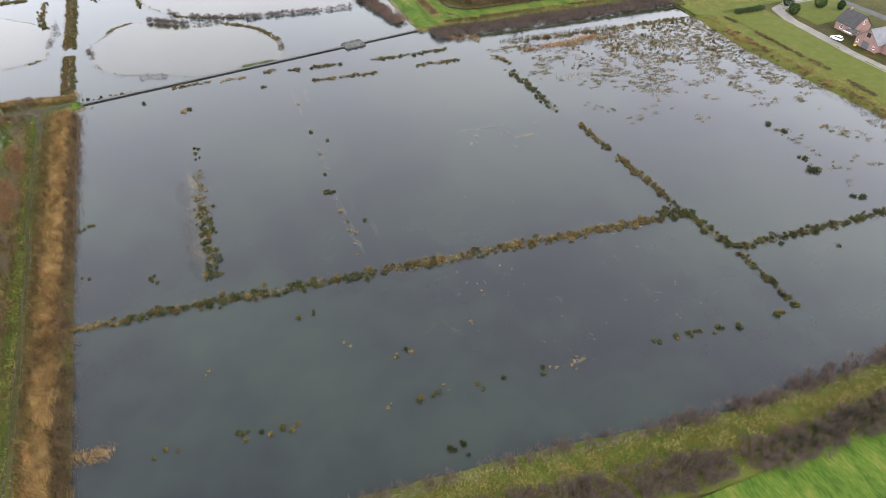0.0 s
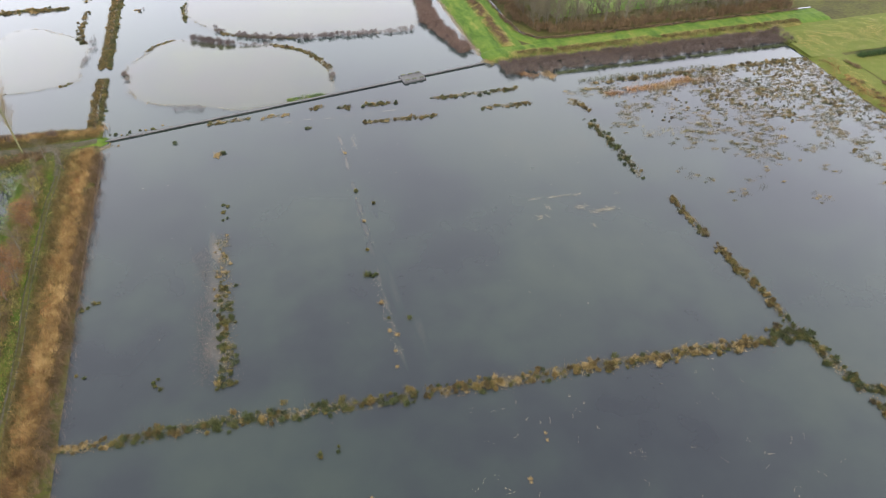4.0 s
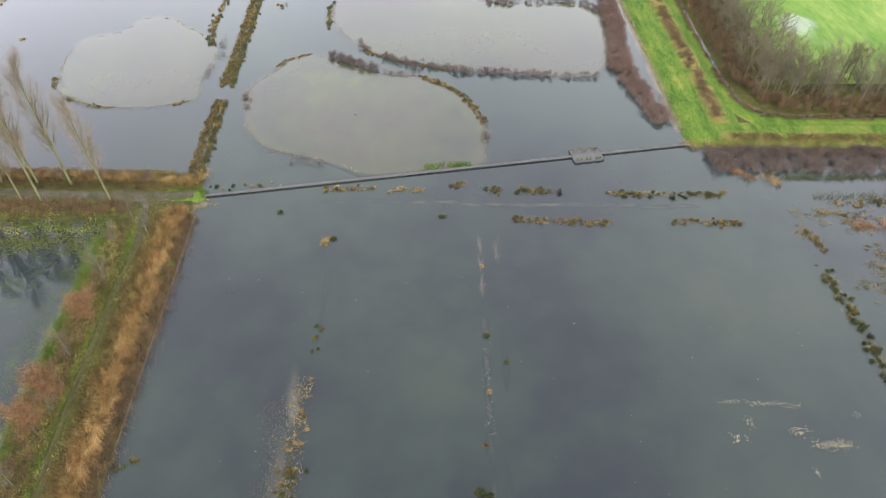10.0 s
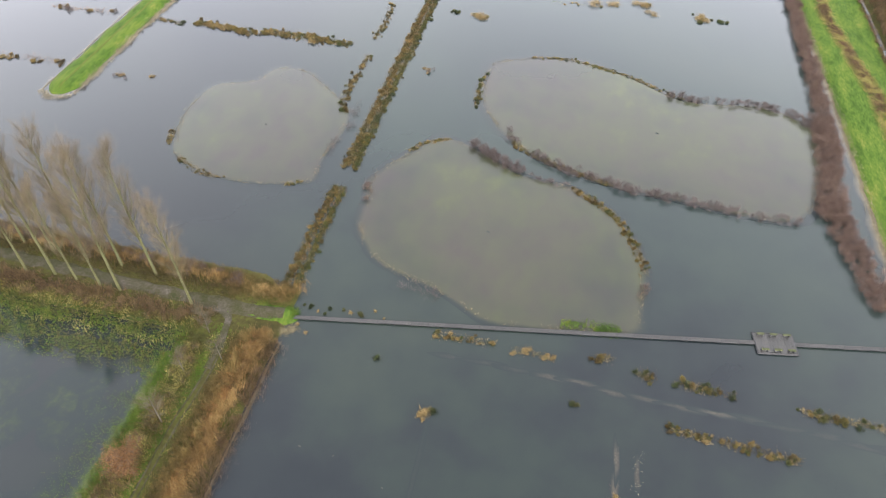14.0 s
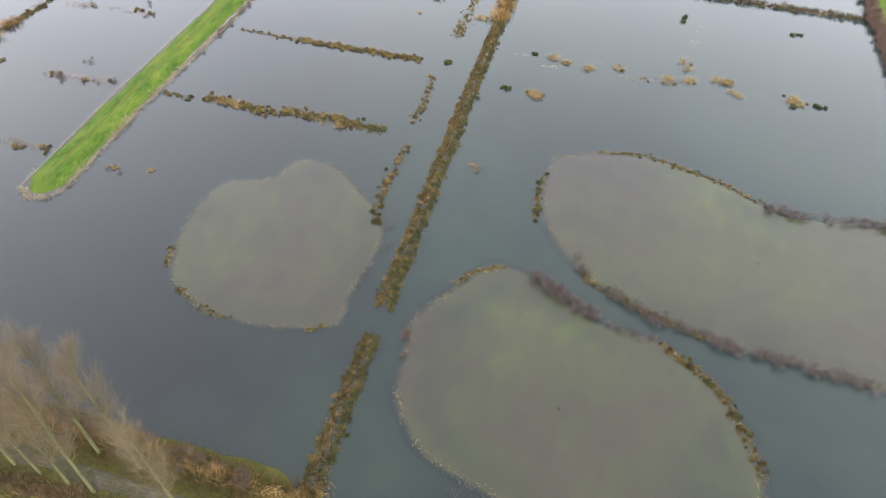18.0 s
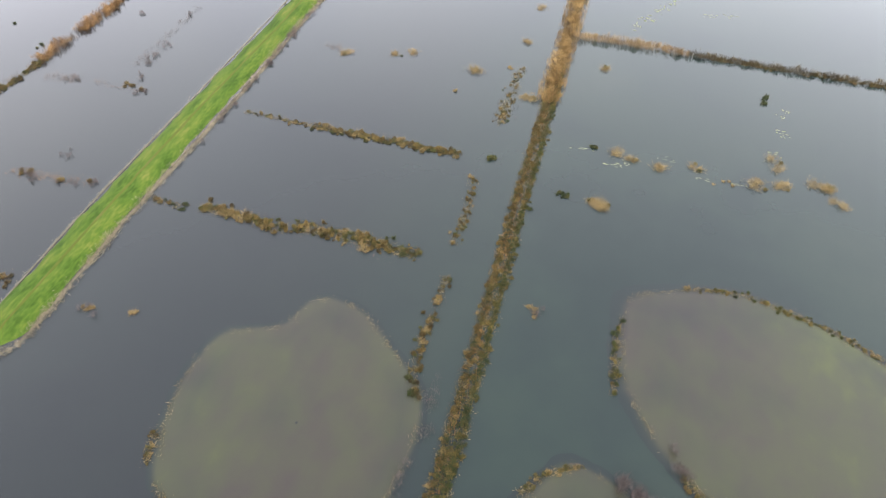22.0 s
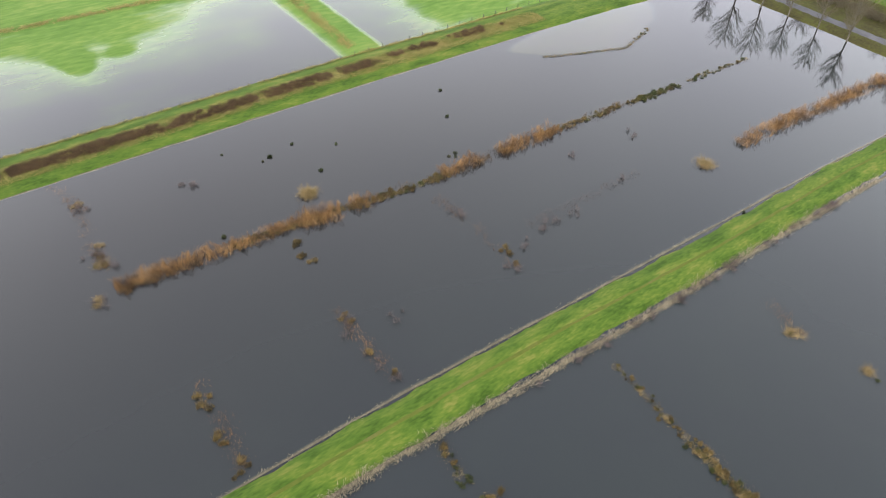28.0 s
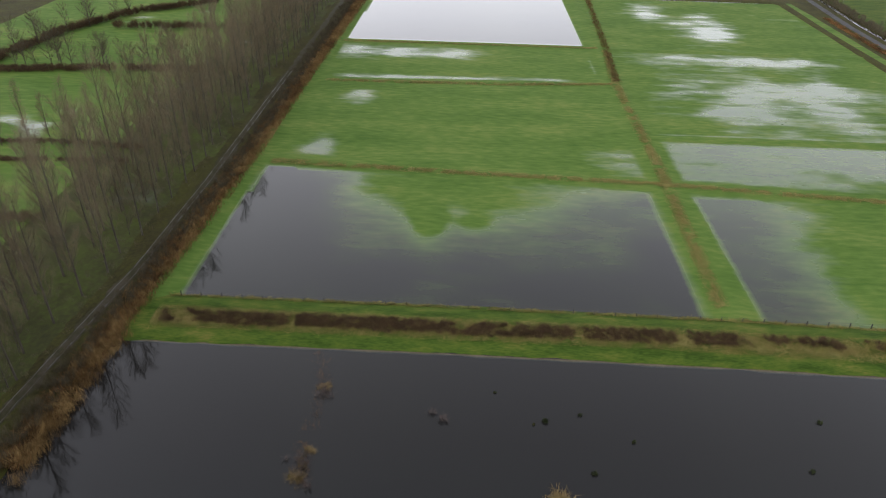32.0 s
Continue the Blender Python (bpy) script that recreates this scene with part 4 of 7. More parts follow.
def brush(path, half, per_metre, height, label, mat=M_BRUSH, seed=0, name="thicket", thin=0.0, twigs=100, z=0.0, width=0.03):
    """Bare bushes: sprays of fine twigs from scattered stools, in one mesh."""
    rng = np.random.default_rng(7000 + seed)
    p = untrodden(spots(rng, path, half, per_metre, False))
    p = p[wobble(p[:, 0], p[:, 1], 5.0, seed + 0.7) > thin - 0.35]
    if not len(p):
        return None
    h = np.repeat(height * rng.uniform(0.6, 1.2, len(p)), twigs)
    c = np.repeat(np.c_[p, onto(p)], twigs, axis=0)
    c[:, :2] += rng.normal(0, 0.3, (len(c), 2))
    c[:, 2] += rng.uniform(0, 0.45, len(c)) * h
    return thing(name, quads(name, *blades(rng, c, h * 0.62, h * 0.45, width, 0.1), mat), label, "thicket", kind="stuff")


MIXED = dict(sedge=3, rust=3, tan=1)
LANE = dict(rust=5, sedge=3, dark=1, tan=0.6)
BROWN = dict(rust=5, sedge=5, dark=1.2, tan=0.8, reed=0.7)
# southern field
row([(-27, 89.6), (-23, 89.1), (-19, 89)], 0.8, 1.6, dict(rust=2, tan=2, sedge=1), "sedge row at the foot of the reeds", 0.9, 1, 0.5)
row([(-18.8, 88.9), (-8.6, 88.6)], 0.9, 2.8, OLIVE, "dark olive sedge row standing in the flood", 1.0, 2, 0.7)
row([(-8, 88.4), (0, 87.6), (12.5, 86.1), (21.8, 85.2)], 1.0, 2.6, OLIVE, "olive sedge row with straw-coloured litter", 1.0, 3, 0.9)
row([(23.3, 85.4), (29, 84.7)], 1.0, 2.6, dict(rust=5, sedge=1), "rusty brown end of a sedge row", 0.9, 4, 1.1)
row([(29, 84.7), (46.5, 83.4), (62.2, 82), (78.6, 80.4)], 1.1, 2.6, MIXED, "olive and rusty sedge row in the flood", 1.0, 5, 1.0)
row([(79, 81), (82.4, 82.3), (83.4, 79)], 1.8, 4.2, OLIVE, "broad clump of sedge where four rows meet", 1.15, 6, 1.4)
row([(82.6, 84), (82.6, 90), (82.2, 97), (81.9, 103)], 0.9, 2.2, MIXED, "sedge row along an old ditch", 1.0, 7, 0.6)
row([(81.8, 106), (81.5, 112), (81.3, 118)], 0.7, 2.4, MIXED, "short sedge row along an old ditch", 0.9, 8, 0.5)
row([(79.3, 125), (79.3, 134), (78.8, 141), (78.6, 148)], 1.1, 2.0, OLIVE, "scattered sedge row along an old ditch", 0.95, 9, 0.4)
row([(83.2, 78), (83.9, 73), (84.7, 68.2)], 0.9, 2.9, OLIVE, "dense olive sedge row", 1.0, 10, 0.8)
row([(84.8, 67), (84.7, 60.8), (84.3, 52)], 0.6, 2.2, OLIVE, "narrow sedge row running south", 0.85, 11, 0.4)
row([(85.9, 68.1), (97.4, 67.6), (107.6, 67), (120, 66.5), (146, 65.5)], 0.7, 2.3, OLIVE, "dark sedge row running east", 0.95, 12, 0.5)
row([(-3.4, 129), (-3.6, 122), (-3.8, 117)], 1.4, 1.6, dict(sedge=3, tan=2), "sparse sedge among bleached grass", 0.6, 13, 0.9)
row([(-3.6, 116), (-3.8, 108), (-4.1, 101), (-4.3, 94)], 1.35, 3.2, OLIVE, "dense dark sedge strip in open water", 0.95, 14, 0.9)
reeds([(-6.2, 121), (-6.4, 108), (-6.6, 97)], 0.9, 12, 0.35, "purplish dead stalks beside the sedge strip", M_BRUSH, 1, "dead_stalks", 0.05)
row([(78.9, 158), (80.5, 152)], 0.7, 1.8, MIXED, "short broken sedge row", 0.9, 15, 0.3)
for i, (a, b, d, m) in enumerate((((-4.2, 169.4), (4.9, 169.5), 1.4, MIXED), ((7.4, 168.9), (13.5, 168.9), 1.0, dict(tan=3, sedge=1)), ((25.2, 168.9), (28, 168.7), 2.4, OLIVE), ((30.5, 168.4), (38.8, 168), 2.2, OLIVE),
                                  ((47.2, 167.6), (67.8, 166.8), 2.2, OLIVE), ((29, 160.9), (46, 159.9), 1.5, MIXED), ((56.8, 160.3), (69.2, 159.5), 1.5, MIXED), ((18.7, 170), (21.6, 171), 1.5, MIXED))):
    row([a, b], 0.6, d, m, "short sedge row near the boardwalk", 0.85, 20 + i, 0.4)
# middle line of the big field and its odd tufts
loose("sedge", [(20.6, 112), (20.9, 111.2), (20.2, 111.6), (24.7, 131.3), (22.3, 136.2), (21, 118.4), (24.7, 100.2), (21.2, 101)], 0.8, 1, 1, 0.2)
loose("dark", [(20.7, 111.8), (21.4, 112.3), (21.6, 47.8), (22.3, 47.3), (20.9, 48.4)], 0.65, 2, 2, 0.5)
loose("tan", [(22.2, 126.1), (20.6, 104.8), (20.8, 94.2), (19.8, 90.8), (23.1, 150.1), (20.8, 97), (21.1, 99)], 0.6, 3, 1, 0.4)
loose("dark", [(-2.4, 157), (-1.6, 156.6), (16.3, 162), (16.9, 162.1), (-11.6, 163.5)], 0.8, 4, 1, 0.15)
loose("tan", [(-3.4, 156.2), (-2.8, 155.6)], 0.8, 5, 2, 0.4)
loose("sedge", [(-14.2, 98), (-13.8, 97), (-26.2, 116.1), (-23.8, 117), (-25, 101.3), (-25.4, 115.9), (-2.4, 138), (-2.2, 134.1), (-2.7, 136), (7.2, 79.4), (9.7, 80.2), (-27.2, 84.2)], 0.6, 6, 2, 0.5)
loose("sedge", [(-5.6, 60.1), (-3.9, 59.9), (-1.9, 59.6), (0.4, 59.7), (2, 59.6), (20, 57.6), (22, 57.3), (27.8, 56.3), (32.5, 56.5), (38.6, 55.6), (58, 53.8), (61.5, 53.7), (63.7, 53.6), (65, 53.4),
                (67.8, 53.2), (70, 52.9), (72.8, 52.6), (79.6, 52.2), (81.2, 52)], 0.75, 7, 2, 0.45)
loose("tan", [(15.5, 58.4), (24, 57.1), (40.5, 55.4), (43.5, 55.2), (44.6, 55.3), (45.2, 55.1), (19, 66.2), (20.9, 66.4), (12.3, 71.5), (-8, 73), (33, 68), (38, 74)], 0.42, 8, 2, 0.5)
loose("sedge", [(-16.2, 60.8), (-15.1, 61.2), (-13.1, 60.7), (19.4, 66), (21, 66.6), (103, 62.3)], 0.65, 9, 1, 0.3)
loose("dark", [(117.7, 83), (118.5, 82.8), (116.9, 83.2), (118.6, 72.1), (119.3, 72), (122.6, 101.9), (123.5, 97.5), (119.1, 87.6)], 1.1, 10, 2, 0.5)
# bleached mats
def mat_of_grass(places, seed, label="floating mat of bleached dead grass"):
    rng = np.random.default_rng(9000 + seed)
    c = np.concatenate([np.c_[rng.normal(x, sx, n), rng.normal(y, sy, n), rng.uniform(0.01, 0.06, n)] for x, y, sx, sy, n in places])
    thing("grass_mat", quads("grass_mat", *blades(rng, c, 0.2, 0.42, 0.09, 0.3, 0.8), M_PALE), label, "grass mat", kind="stuff")


mat_of_grass([(55.4, 124.2, 0.8, 0.2, 30), (60.5, 123.9, 1.4, 0.2, 50), (63.5, 123.5, 0.8, 0.2, 30), (54.5, 118.8, 0.8, 0.3, 40), (57, 121, 0.4, 0.7, 25), (63.2, 119.6, 0.7, 0.4, 60), (66.5, 117.6, 1.4, 0.4, 120),
              (68.3, 117.5, 0.6, 0.3, 40), (63.1, 113.9, 0.3, 0.4, 15), (71.9, 122.1, 0.3, 0.4, 12), (44.5, 55.2, 0.9, 0.3, 60)], 1)
rng = np.random.default_rng(77)
mat_of_grass([(x, y, 0.3, 0.3, 3) for x, y in zip(rng.uniform(25, 75, 55), rng.uniform(57, 81, 55))] + [(x, y, 0.25, 0.25, 1) for x, y in zip(rng.uniform(-20, 70, 60), rng.uniform(92, 155, 60))], 3, "scattered wisps of drowned grass")

rng = np.random.default_rng(177)
reeds([(-7.0, 127), (-7.2, 110), (-7.4, 95)], 1.3, 26, 0.3, "purplish dead stalks beside the sedge strip", M_BRUSHR, 1177, "dead_stalks", 0.05, thin=0.1)
reeds([(-4.4, 129), (-4.6, 112), (-4.8, 95)], 1.6, 13, 0.14, "bleached drowned grass among the sedge", M_PALE, 1178, "dead_grass_patch", 0.07, thin=0.3)
for s, (x, y0, y1) in enumerate(((22.4, 144, 157), (22, 120, 139), (21.2, 92, 112), (25.3, 151, 157))):
    reeds([(x, y0), (x, y1)], 0.45, 4, 0.16, "thin line of bleached grass in the flood", M_PALE if s else M_BRUSHR, 1180 + s, "dead_grass_patch", 0.06, thin=0.2)

# shoals: drowned turf showing faintly through the water
def shoals(places, seed, mat, label):
    """Soft-edged patches of shallower water; places: x, y, half-sizes and least depth."""
    rng = np.random.default_rng(seed)
    a = np.linspace(0, 2 * np.pi, 20, endpoint=False)
    vs, fs, ds = [], [], []
    for n, (x, y, rx, ry, d) in enumerate(places):
        r = 1 + 0.22 * np.sin(2 * a + rng.uniform(0, 6)) + 0.15 * np.sin(3 * a + rng.uniform(0, 6)) + 0.1 * np.sin(5 * a + rng.uniform(0, 6))
        for k, (s, w) in enumerate(((1.0, 1.0), (0.75, 0.7), (0.45, 0.25), (0.03, 0.0))):
            vs.append(np.stack([x + rx * s * r * np.cos(a), y + ry * s * r * np.sin(a), np.full(20, 0.003 + 0.00006 * n)], 1))
            ds.append(np.full(20, d + (1 - d) * w))
            if k < 3:
                i, o = np.arange(20), (n * 4 + k) * 20
                fs.append(np.stack([i + o, (i + 1) % 20 + o, (i + 1) % 20 + o + 20, i + o + 20], 1))
    thing("shoal", deepened(quads("shoal", np.concatenate(vs), np.concatenate(fs), mat, True), np.concatenate(ds)), label, "shoal", kind="stuff")


rng = np.random.default_rng(12)
shoals([(22.3 + (y - 137) * 0.02, y, 0.55, 3.4, d) for y, d in ((94, 0.7), (99, 0.65), (105, 0.7), (111, 0.7), (118, 0.75), (124, 0.7), (131, 0.75), (138, 0.75), (146, 0.55), (151, 0.5), (155, 0.55))] + [(25.3, 153.5, 0.6, 2.6, 0.55), (25, 132, 0.5, 6, 0.85), (23.6, 108, 0.7, 8, 0.82), (-4.6, 125, 1.6, 6, 0.5), (-4.9, 114, 2.2, 8, 0.55), (-5.2, 103, 2.2, 9, 0.55), (-2.2, 147, 0.5, 9, 0.85), (25.5, 97, 0.8, 6, 0.8)], 1, M_SHOAL,
       "drowned turf glimmering faintly through the flood")
shoals([(-1 + i * 4.6, 166.0 - i * 0.15 + rng.normal(0, 0.2), 3.4, 0.6, 0.62 if 2 < i < 9 else 0.78) for i in range(14)], 2, M_SHOAL, "drowned track showing through the flood")
shoals([(rng.uniform(-112, -43), rng.uniform(60, 156), rng.uniform(2, 7), rng.uniform(2, 7), rng.uniform(0.68, 0.9)) for _ in range(90)], 4, M_MARGIN_GREEN, "flooded grass showing green through the water")
algae = [(19.6, 306, 1.1, 1.0), (18.4, 303.6, 0.7, 1.3), (17.2, 298, 1.3, 0.6), (18.6, 296.6, 0.9, 0.5), (16.2, 290.5, 0.8, 0.9), (-20.2, 282.2, 2.0, 0.35), (-13.4, 279, 1.5, 0.5), (-11.2, 279.6, 0.8, 0.7), (-3.9, 283.2, 1.4, 0.5),
         (3, 279, 1.5, 0.4), (9.5, 279, 1.2, 0.4), (-12.8, 335, 1.2, 1.6), (-10.6, 339, 1.6, 1.4), (-7.7, 343, 1.7, 1.3), (-5.6, 347.5, 1.2, 2.0), (-4, 352, 1.0, 2.2), (5, 345, 2.2, 0.9), (9, 346.5, 1.6, 0.7)]
shoals([(x + rng.normal(0, sx * 0.7), y + rng.normal(0, sy * 0.7), sx * rng.uniform(0.15, 0.5), sy * rng.uniform(0.2, 0.6), rng.uniform(0.0, 0.4)) for x, y, sx, sy in algae for _ in range(7)], 6, M_ALGAE, "pale green mats of drowned water plants")

# north-eastern marsh
rng = np.random.default_rng(31)
mc = np.c_[rng.uniform(77, 148, 9000), rng.uniform(69, 163, 9000)]
md = wobble(mc[:, 0], mc[:, 1], 7.0, 6.0) + 0.6 * wobble(mc[:, 0], mc[:, 1], 2.4, 2.0)
me_ = np.clip((mc[:, 1] - 126) / 26, -0.7, 1) + np.clip((mc[:, 0] - 122) / 40, -1, 0.6) - 0.05
mc = mc[md + 0.5 * wobble(mc[:, 0], mc[:, 1] * 1.6, 1.1, 4.0) + me_ * 0.6 > 0.16]
wide_ = rng.uniform(0.12, 0.42, len(mc))
mk = rng.integers(0, len(mc), len(mc) * 30)
mp_ = mc[mk] + rng.normal(0, 1, (len(mk), 2)) * wide_[mk][:, None] * np.array([1.5, 0.9])
marsh = thing("sedge_marsh", None, "wide marsh of brown sedge tussocks in the flood", "marsh")
for s, stuff in enumerate((M_SEDGE, M_RUST)):
    here = mp_[(mk % 2) == s]
    child("sedge_carpet", quads("sedge_carpet", *blades(rng, np.c_[here, np.full(len(here), -0.03)], 0.26, 0.28, 0.07, 0.3, 0.2), stuff), marsh, kind="stuff")
pts = np.c_[rng.uniform(77, 147, 2600), rng.uniform(70, 162, 2600)]
dens = wobble(pts[:, 0], pts[:, 1], 9.0, 6.0) + 0.5 * wobble(pts[:, 0], pts[:, 1], 3.5, 2.0)
edge = np.clip((pts[:, 1] - 126) / 26, -0.6, 1) + np.clip((pts[:, 0] - 124) / 40, -1, 0.35) - 0.15
pts = pts[(dens + edge * 0.75 > 0.28)]
for i, (x, y) in enumerate(pts[:900]):
    k = ("sedge", "rust", "tan", "rust", "sedge")[rng.integers(5)]
    child(NAMES[k], POOL[k][rng.integers(5)], marsh, spin(rng, x, y, rng.choice((0.35, 0.5, 0.8))), kind="stuff")
reeds([(88, 158.5), (100, 159), (112, 160)], 1.3, 60, 0.5, "rusty orange sedge along the marsh edge", M_BRACKEN, 460, "rough_sedge", 0.1, thin=0.1)
reeds([(100, 158), (112, 158.5), (118, 158)], 1.2, 26, 0.9, "golden reed patch at the marsh edge", M_REED, 3)
reeds([(88, 141), (98, 138), (104, 140)], 1.6, 10, 0.5, "straw-coloured grass in the marsh", M_TAN, 4, "dead_grass_patch")

# ---- reed belt and verge of the west bank ----
reeds([(-29.3, 40), (-29.9, 66), (-29.7, 92), (-29.4, 120), (-29.2, 150), (-29.0, 164)], 1.0, 180, 1.5, "tall golden winter reeds along the bank", M_REED, 10, width=0.06, spread=0.8, thin=0.0)
reeds([(-30.2, 40), (-30.9, 66), (-30.6, 92), (-30.4, 120), (-30.2, 164)], 1.0, 120, 0.9, "brown beaten reeds along the bank", M_BRACKEN, 110, width=0.065, spread=0.9, thin=0.2)
reeds([(-27.5, 40), (-28.2, 92), (-27.8, 120), (-27.3, 163)], 1.2, 130, 1.0, "dark ragged stalks at the edge of the reeds", M_BRAMBLE, 111, "dead_stalks", 0.07, thin=0.1)
reeds([(-26.4, 40), (-27.1, 92), (-26.6, 120), (-26.1, 163)], 1.2, 40, 0.7, "thin reddish stalks at the edge of the reeds", M_BRUSHR, 11, "dead_stalks", 0.05, thin=0.15)
reeds([(-26, 64.5), (-21, 63.5)], 1.2, 40, 1.0, "spur of golden reed in the flood", M_REED, 12, thin=0.2)
reeds([(-31.8, 60), (-31.6, 110), (-31.5, 160)], 1.0, 80, 0.7, "rusty sedge and bracken beside the path", M_RUST, 13, "rough_sedge", 0.10, z=0.4, thin=0.3)
reeds([(-40, 55), (-40.1, 110), (-40, 158)], 1.1, 120, 0.2, "bright green grass along the flooded field", M_GRASS, 300, "grass_patch", 0.12, thin=0.1)
reeds([(-35, 55), (-35.2, 110), (-35, 164)], 1.0, 70, 0.14, "short green grass beside the path", M_GRASS, 301, "grass_patch", 0.12, thin=0.15)
reeds([(-38, 55), (-38, 110), (-38, 160)], 1.3, 110, 0.5, "tawny dead herbs on the bank", M_TAN, 302, "dead_herbs", 0.09, thin=0.25)
reeds([(-32.4, 55), (-32.2, 110), (-32, 163)], 1.1, 110, 0.7, "rusty sedge between path and reeds", M_RUST, 303, "rough_sedge", 0.09)
reeds([(-30.2, 45), (-30.4, 110), (-30.2, 164)], 1.0, 60, 1.3, "dark patches among the golden reeds", M_RUST, 304, "rough_sedge", 0.09, thin=0.35)
reeds([(-34.4, 50), (-34.6, 110), (-34.6, 162)], 2.4, 40, 0.3, "tawny rough grass beside the path", M_TAN, 120, "rough_grass", 0.10, z=0.55, thin=0.35)
reeds([(-37.5, 50), (-37.6, 110), (-37.8, 150), (-38, 162)], 3.2, 120, 0.45, "rough yellow-green grass on the bank", M_SEDGE, 14, "rough_grass", 0.12, z=0.45, thin=0.25)
reeds([(-38, 55), (-38, 150)], 3.0, 60, 0.8, "brown dead herbs on the bank", M_RUST, 15, "dead_herbs", 0.11, z=0.35, thin=0.4)
brush([(-37.6, 50), (-37.8, 100), (-37.8, 160)], 1.7, 3.4, 1.5, "tangled brown scrub on the bank", M_BRAMBLE, 115, "scrub", z=0.4, thin=0.05, twigs=60)
reeds([(-40.3, 118), (-40.6, 140), (-40.2, 160)], 0.7, 60, 0.18, "bright green grass at the foot of the bank", M_GRASS, 116, "grass_patch", 0.16, z=0.12)
reeds([(-35.4, 60), (-35.6, 110), (-35.6, 160)], 0.5, 30, 0.16, "bright green grass beside the path", M_GRASS, 117, "grass_patch", 0.16, z=0.62, thin=0.2)
reeds([(-40, 163), (-60, 163), (-112, 165)], 1.6, 34, 0.5, "tawny dead plants below the track", M_TAN, 216, "marsh_plants", 0.12, z=0.15, thin=0.25)
reeds([(-40, 162.2), (-60, 162), (-112, 164)], 1.8, 80, 0.5, "yellow-green marsh plants below the track", M_SEDGE, 16, "marsh_plants", 0.12, z=0.1, thin=0.1)
reeds([(-42, 156.5), (-60, 157), (-110, 160)], 2.2, 40, 0.3, "olive marsh plants standing in shallow water", M_SEDGE, 217, "marsh_plants", 0.13, thin=-0.05)
reeds([(-39, 156), (-60, 156.5), (-80, 158)], 2.4, 60, 0.2, "green marsh plants standing in shallow water", M_MEADOW, 17, "marsh_plants", 0.13, thin=0.1)
reeds([(-36, 170.6), (-50, 171.4), (-80, 172.8), (-150, 176)], 1.7, 75, 0.7, "rusty brown reeds on the verge of the track", M_RUST, 18, "rough_sedge", 0.10, z=0.1)
reeds([(-36, 172.2), (-50, 173), (-80, 174.2), (-150, 177)], 1.2, 60, 1.1, "golden reeds along the water's edge", M_REED, 401, thin=0.15)
brush([(-36, 172.6), (-50, 173.4), (-80, 174.6), (-118, 176)], 1.0, 2.0, 1.4, "thin purple-brown bushes along the water", M_BRUSHR, 402, thin=0.0)
reeds([(-43.5, 60), (-43.5, 110), (-43, 152)], 3.6, 60, 0.14, "green grass showing in shallow water", M_MEADOW, 405, "grass_patch", 0.1, thin=0.25)
reeds([(-40, 159.5), (-60, 160), (-112, 162)], 1.4, 18, 0.3, "straw-coloured plants in the flooded field", M_TAN, 406, "marsh_plants", 0.12, thin=0.3)
reeds([(-40, 160.5), (-60, 160.5), (-112, 162.5)], 1.6, 60, 0.35, "bright green marsh plants below the track", M_MEADOW, 403, "marsh_plants", 0.14, thin=0.05)
reeds([(-39.8, 120), (-40.4, 140), (-40.6, 158)], 2.0, 90, 0.2, "bright green grass standing in the flood", M_MEADOW, 404, "grass_patch", 0.12, thin=0.2)
reeds([(-27.8, 170.3), (-32, 170.6), (-38, 171)], 1.3, 90, 0.6, "rusty rough grass behind the landing", M_RUST, 475, "rough_grass", 0.09)
reeds([(-28.5, 172.3), (-38, 173.3), (-60, 174.6), (-118, 177)], 1.2, 90, 0.7, "brown sedge along the water's edge", M_RUST, 476, "rough_sedge", 0.09)
reeds([(-27.5, 171.4), (-33, 171.6), (-38, 172.3)], 0.9, 45, 1.0, "golden reeds beside the landing", M_REED, 19, z=0.1)
reeds([(-38, 164.8), (-60, 165.2), (-110, 167)], 1.3, 80, 0.8, "brown rough herbs beside the track", M_BRAMBLE, 118, "dead_herbs", 0.11, z=0.3)
reeds([(-36, 170.2), (-60, 170.8), (-112, 172.6)], 1.3, 60, 0.25, "rough green and brown verge of the track", M_SEDGE, 218, "rough_grass", 0.11, z=0.5, thin=0.1)
reeds([(-25.8, 168.2), (-32.5, 168.4)], 1.2, 160, 0.16, "bright green grass on the landing", M_GRASS, 219, "grass_patch", 0.12, z=0.5)
reeds([(-26.8, 165.0), (-25.4, 165.7), (-24.9, 166.5)], 0.8, 80, 0.12, "bleached litter round the landing", M_LITTER, 220, "dead_grass_strip", 0.11)
brush([(-38, 164), (-60, 164.6), (-110, 166)], 1.3, 3.0, 1.1, "dark brown brambles beside the track", M_BRAMBLE, 20, "bramble_bank", z=0.2)
loose("dark", [(-25.2, 170.2), (-24.5, 169.7), (-23.8, 170.6), (-21.5, 169.6), (-20.8, 170.4), (-19, 170.6), (-16.6, 170.8), (-16, 170.4)], 0.6, 21, 1, 0.3)
loose("tan", [(-23, 170), (-18, 170.4), (-14.5, 170.5), (-13, 170.7), (-25, 166.3), (-24.4, 165.8)], 0.5, 22, 1, 0.5)

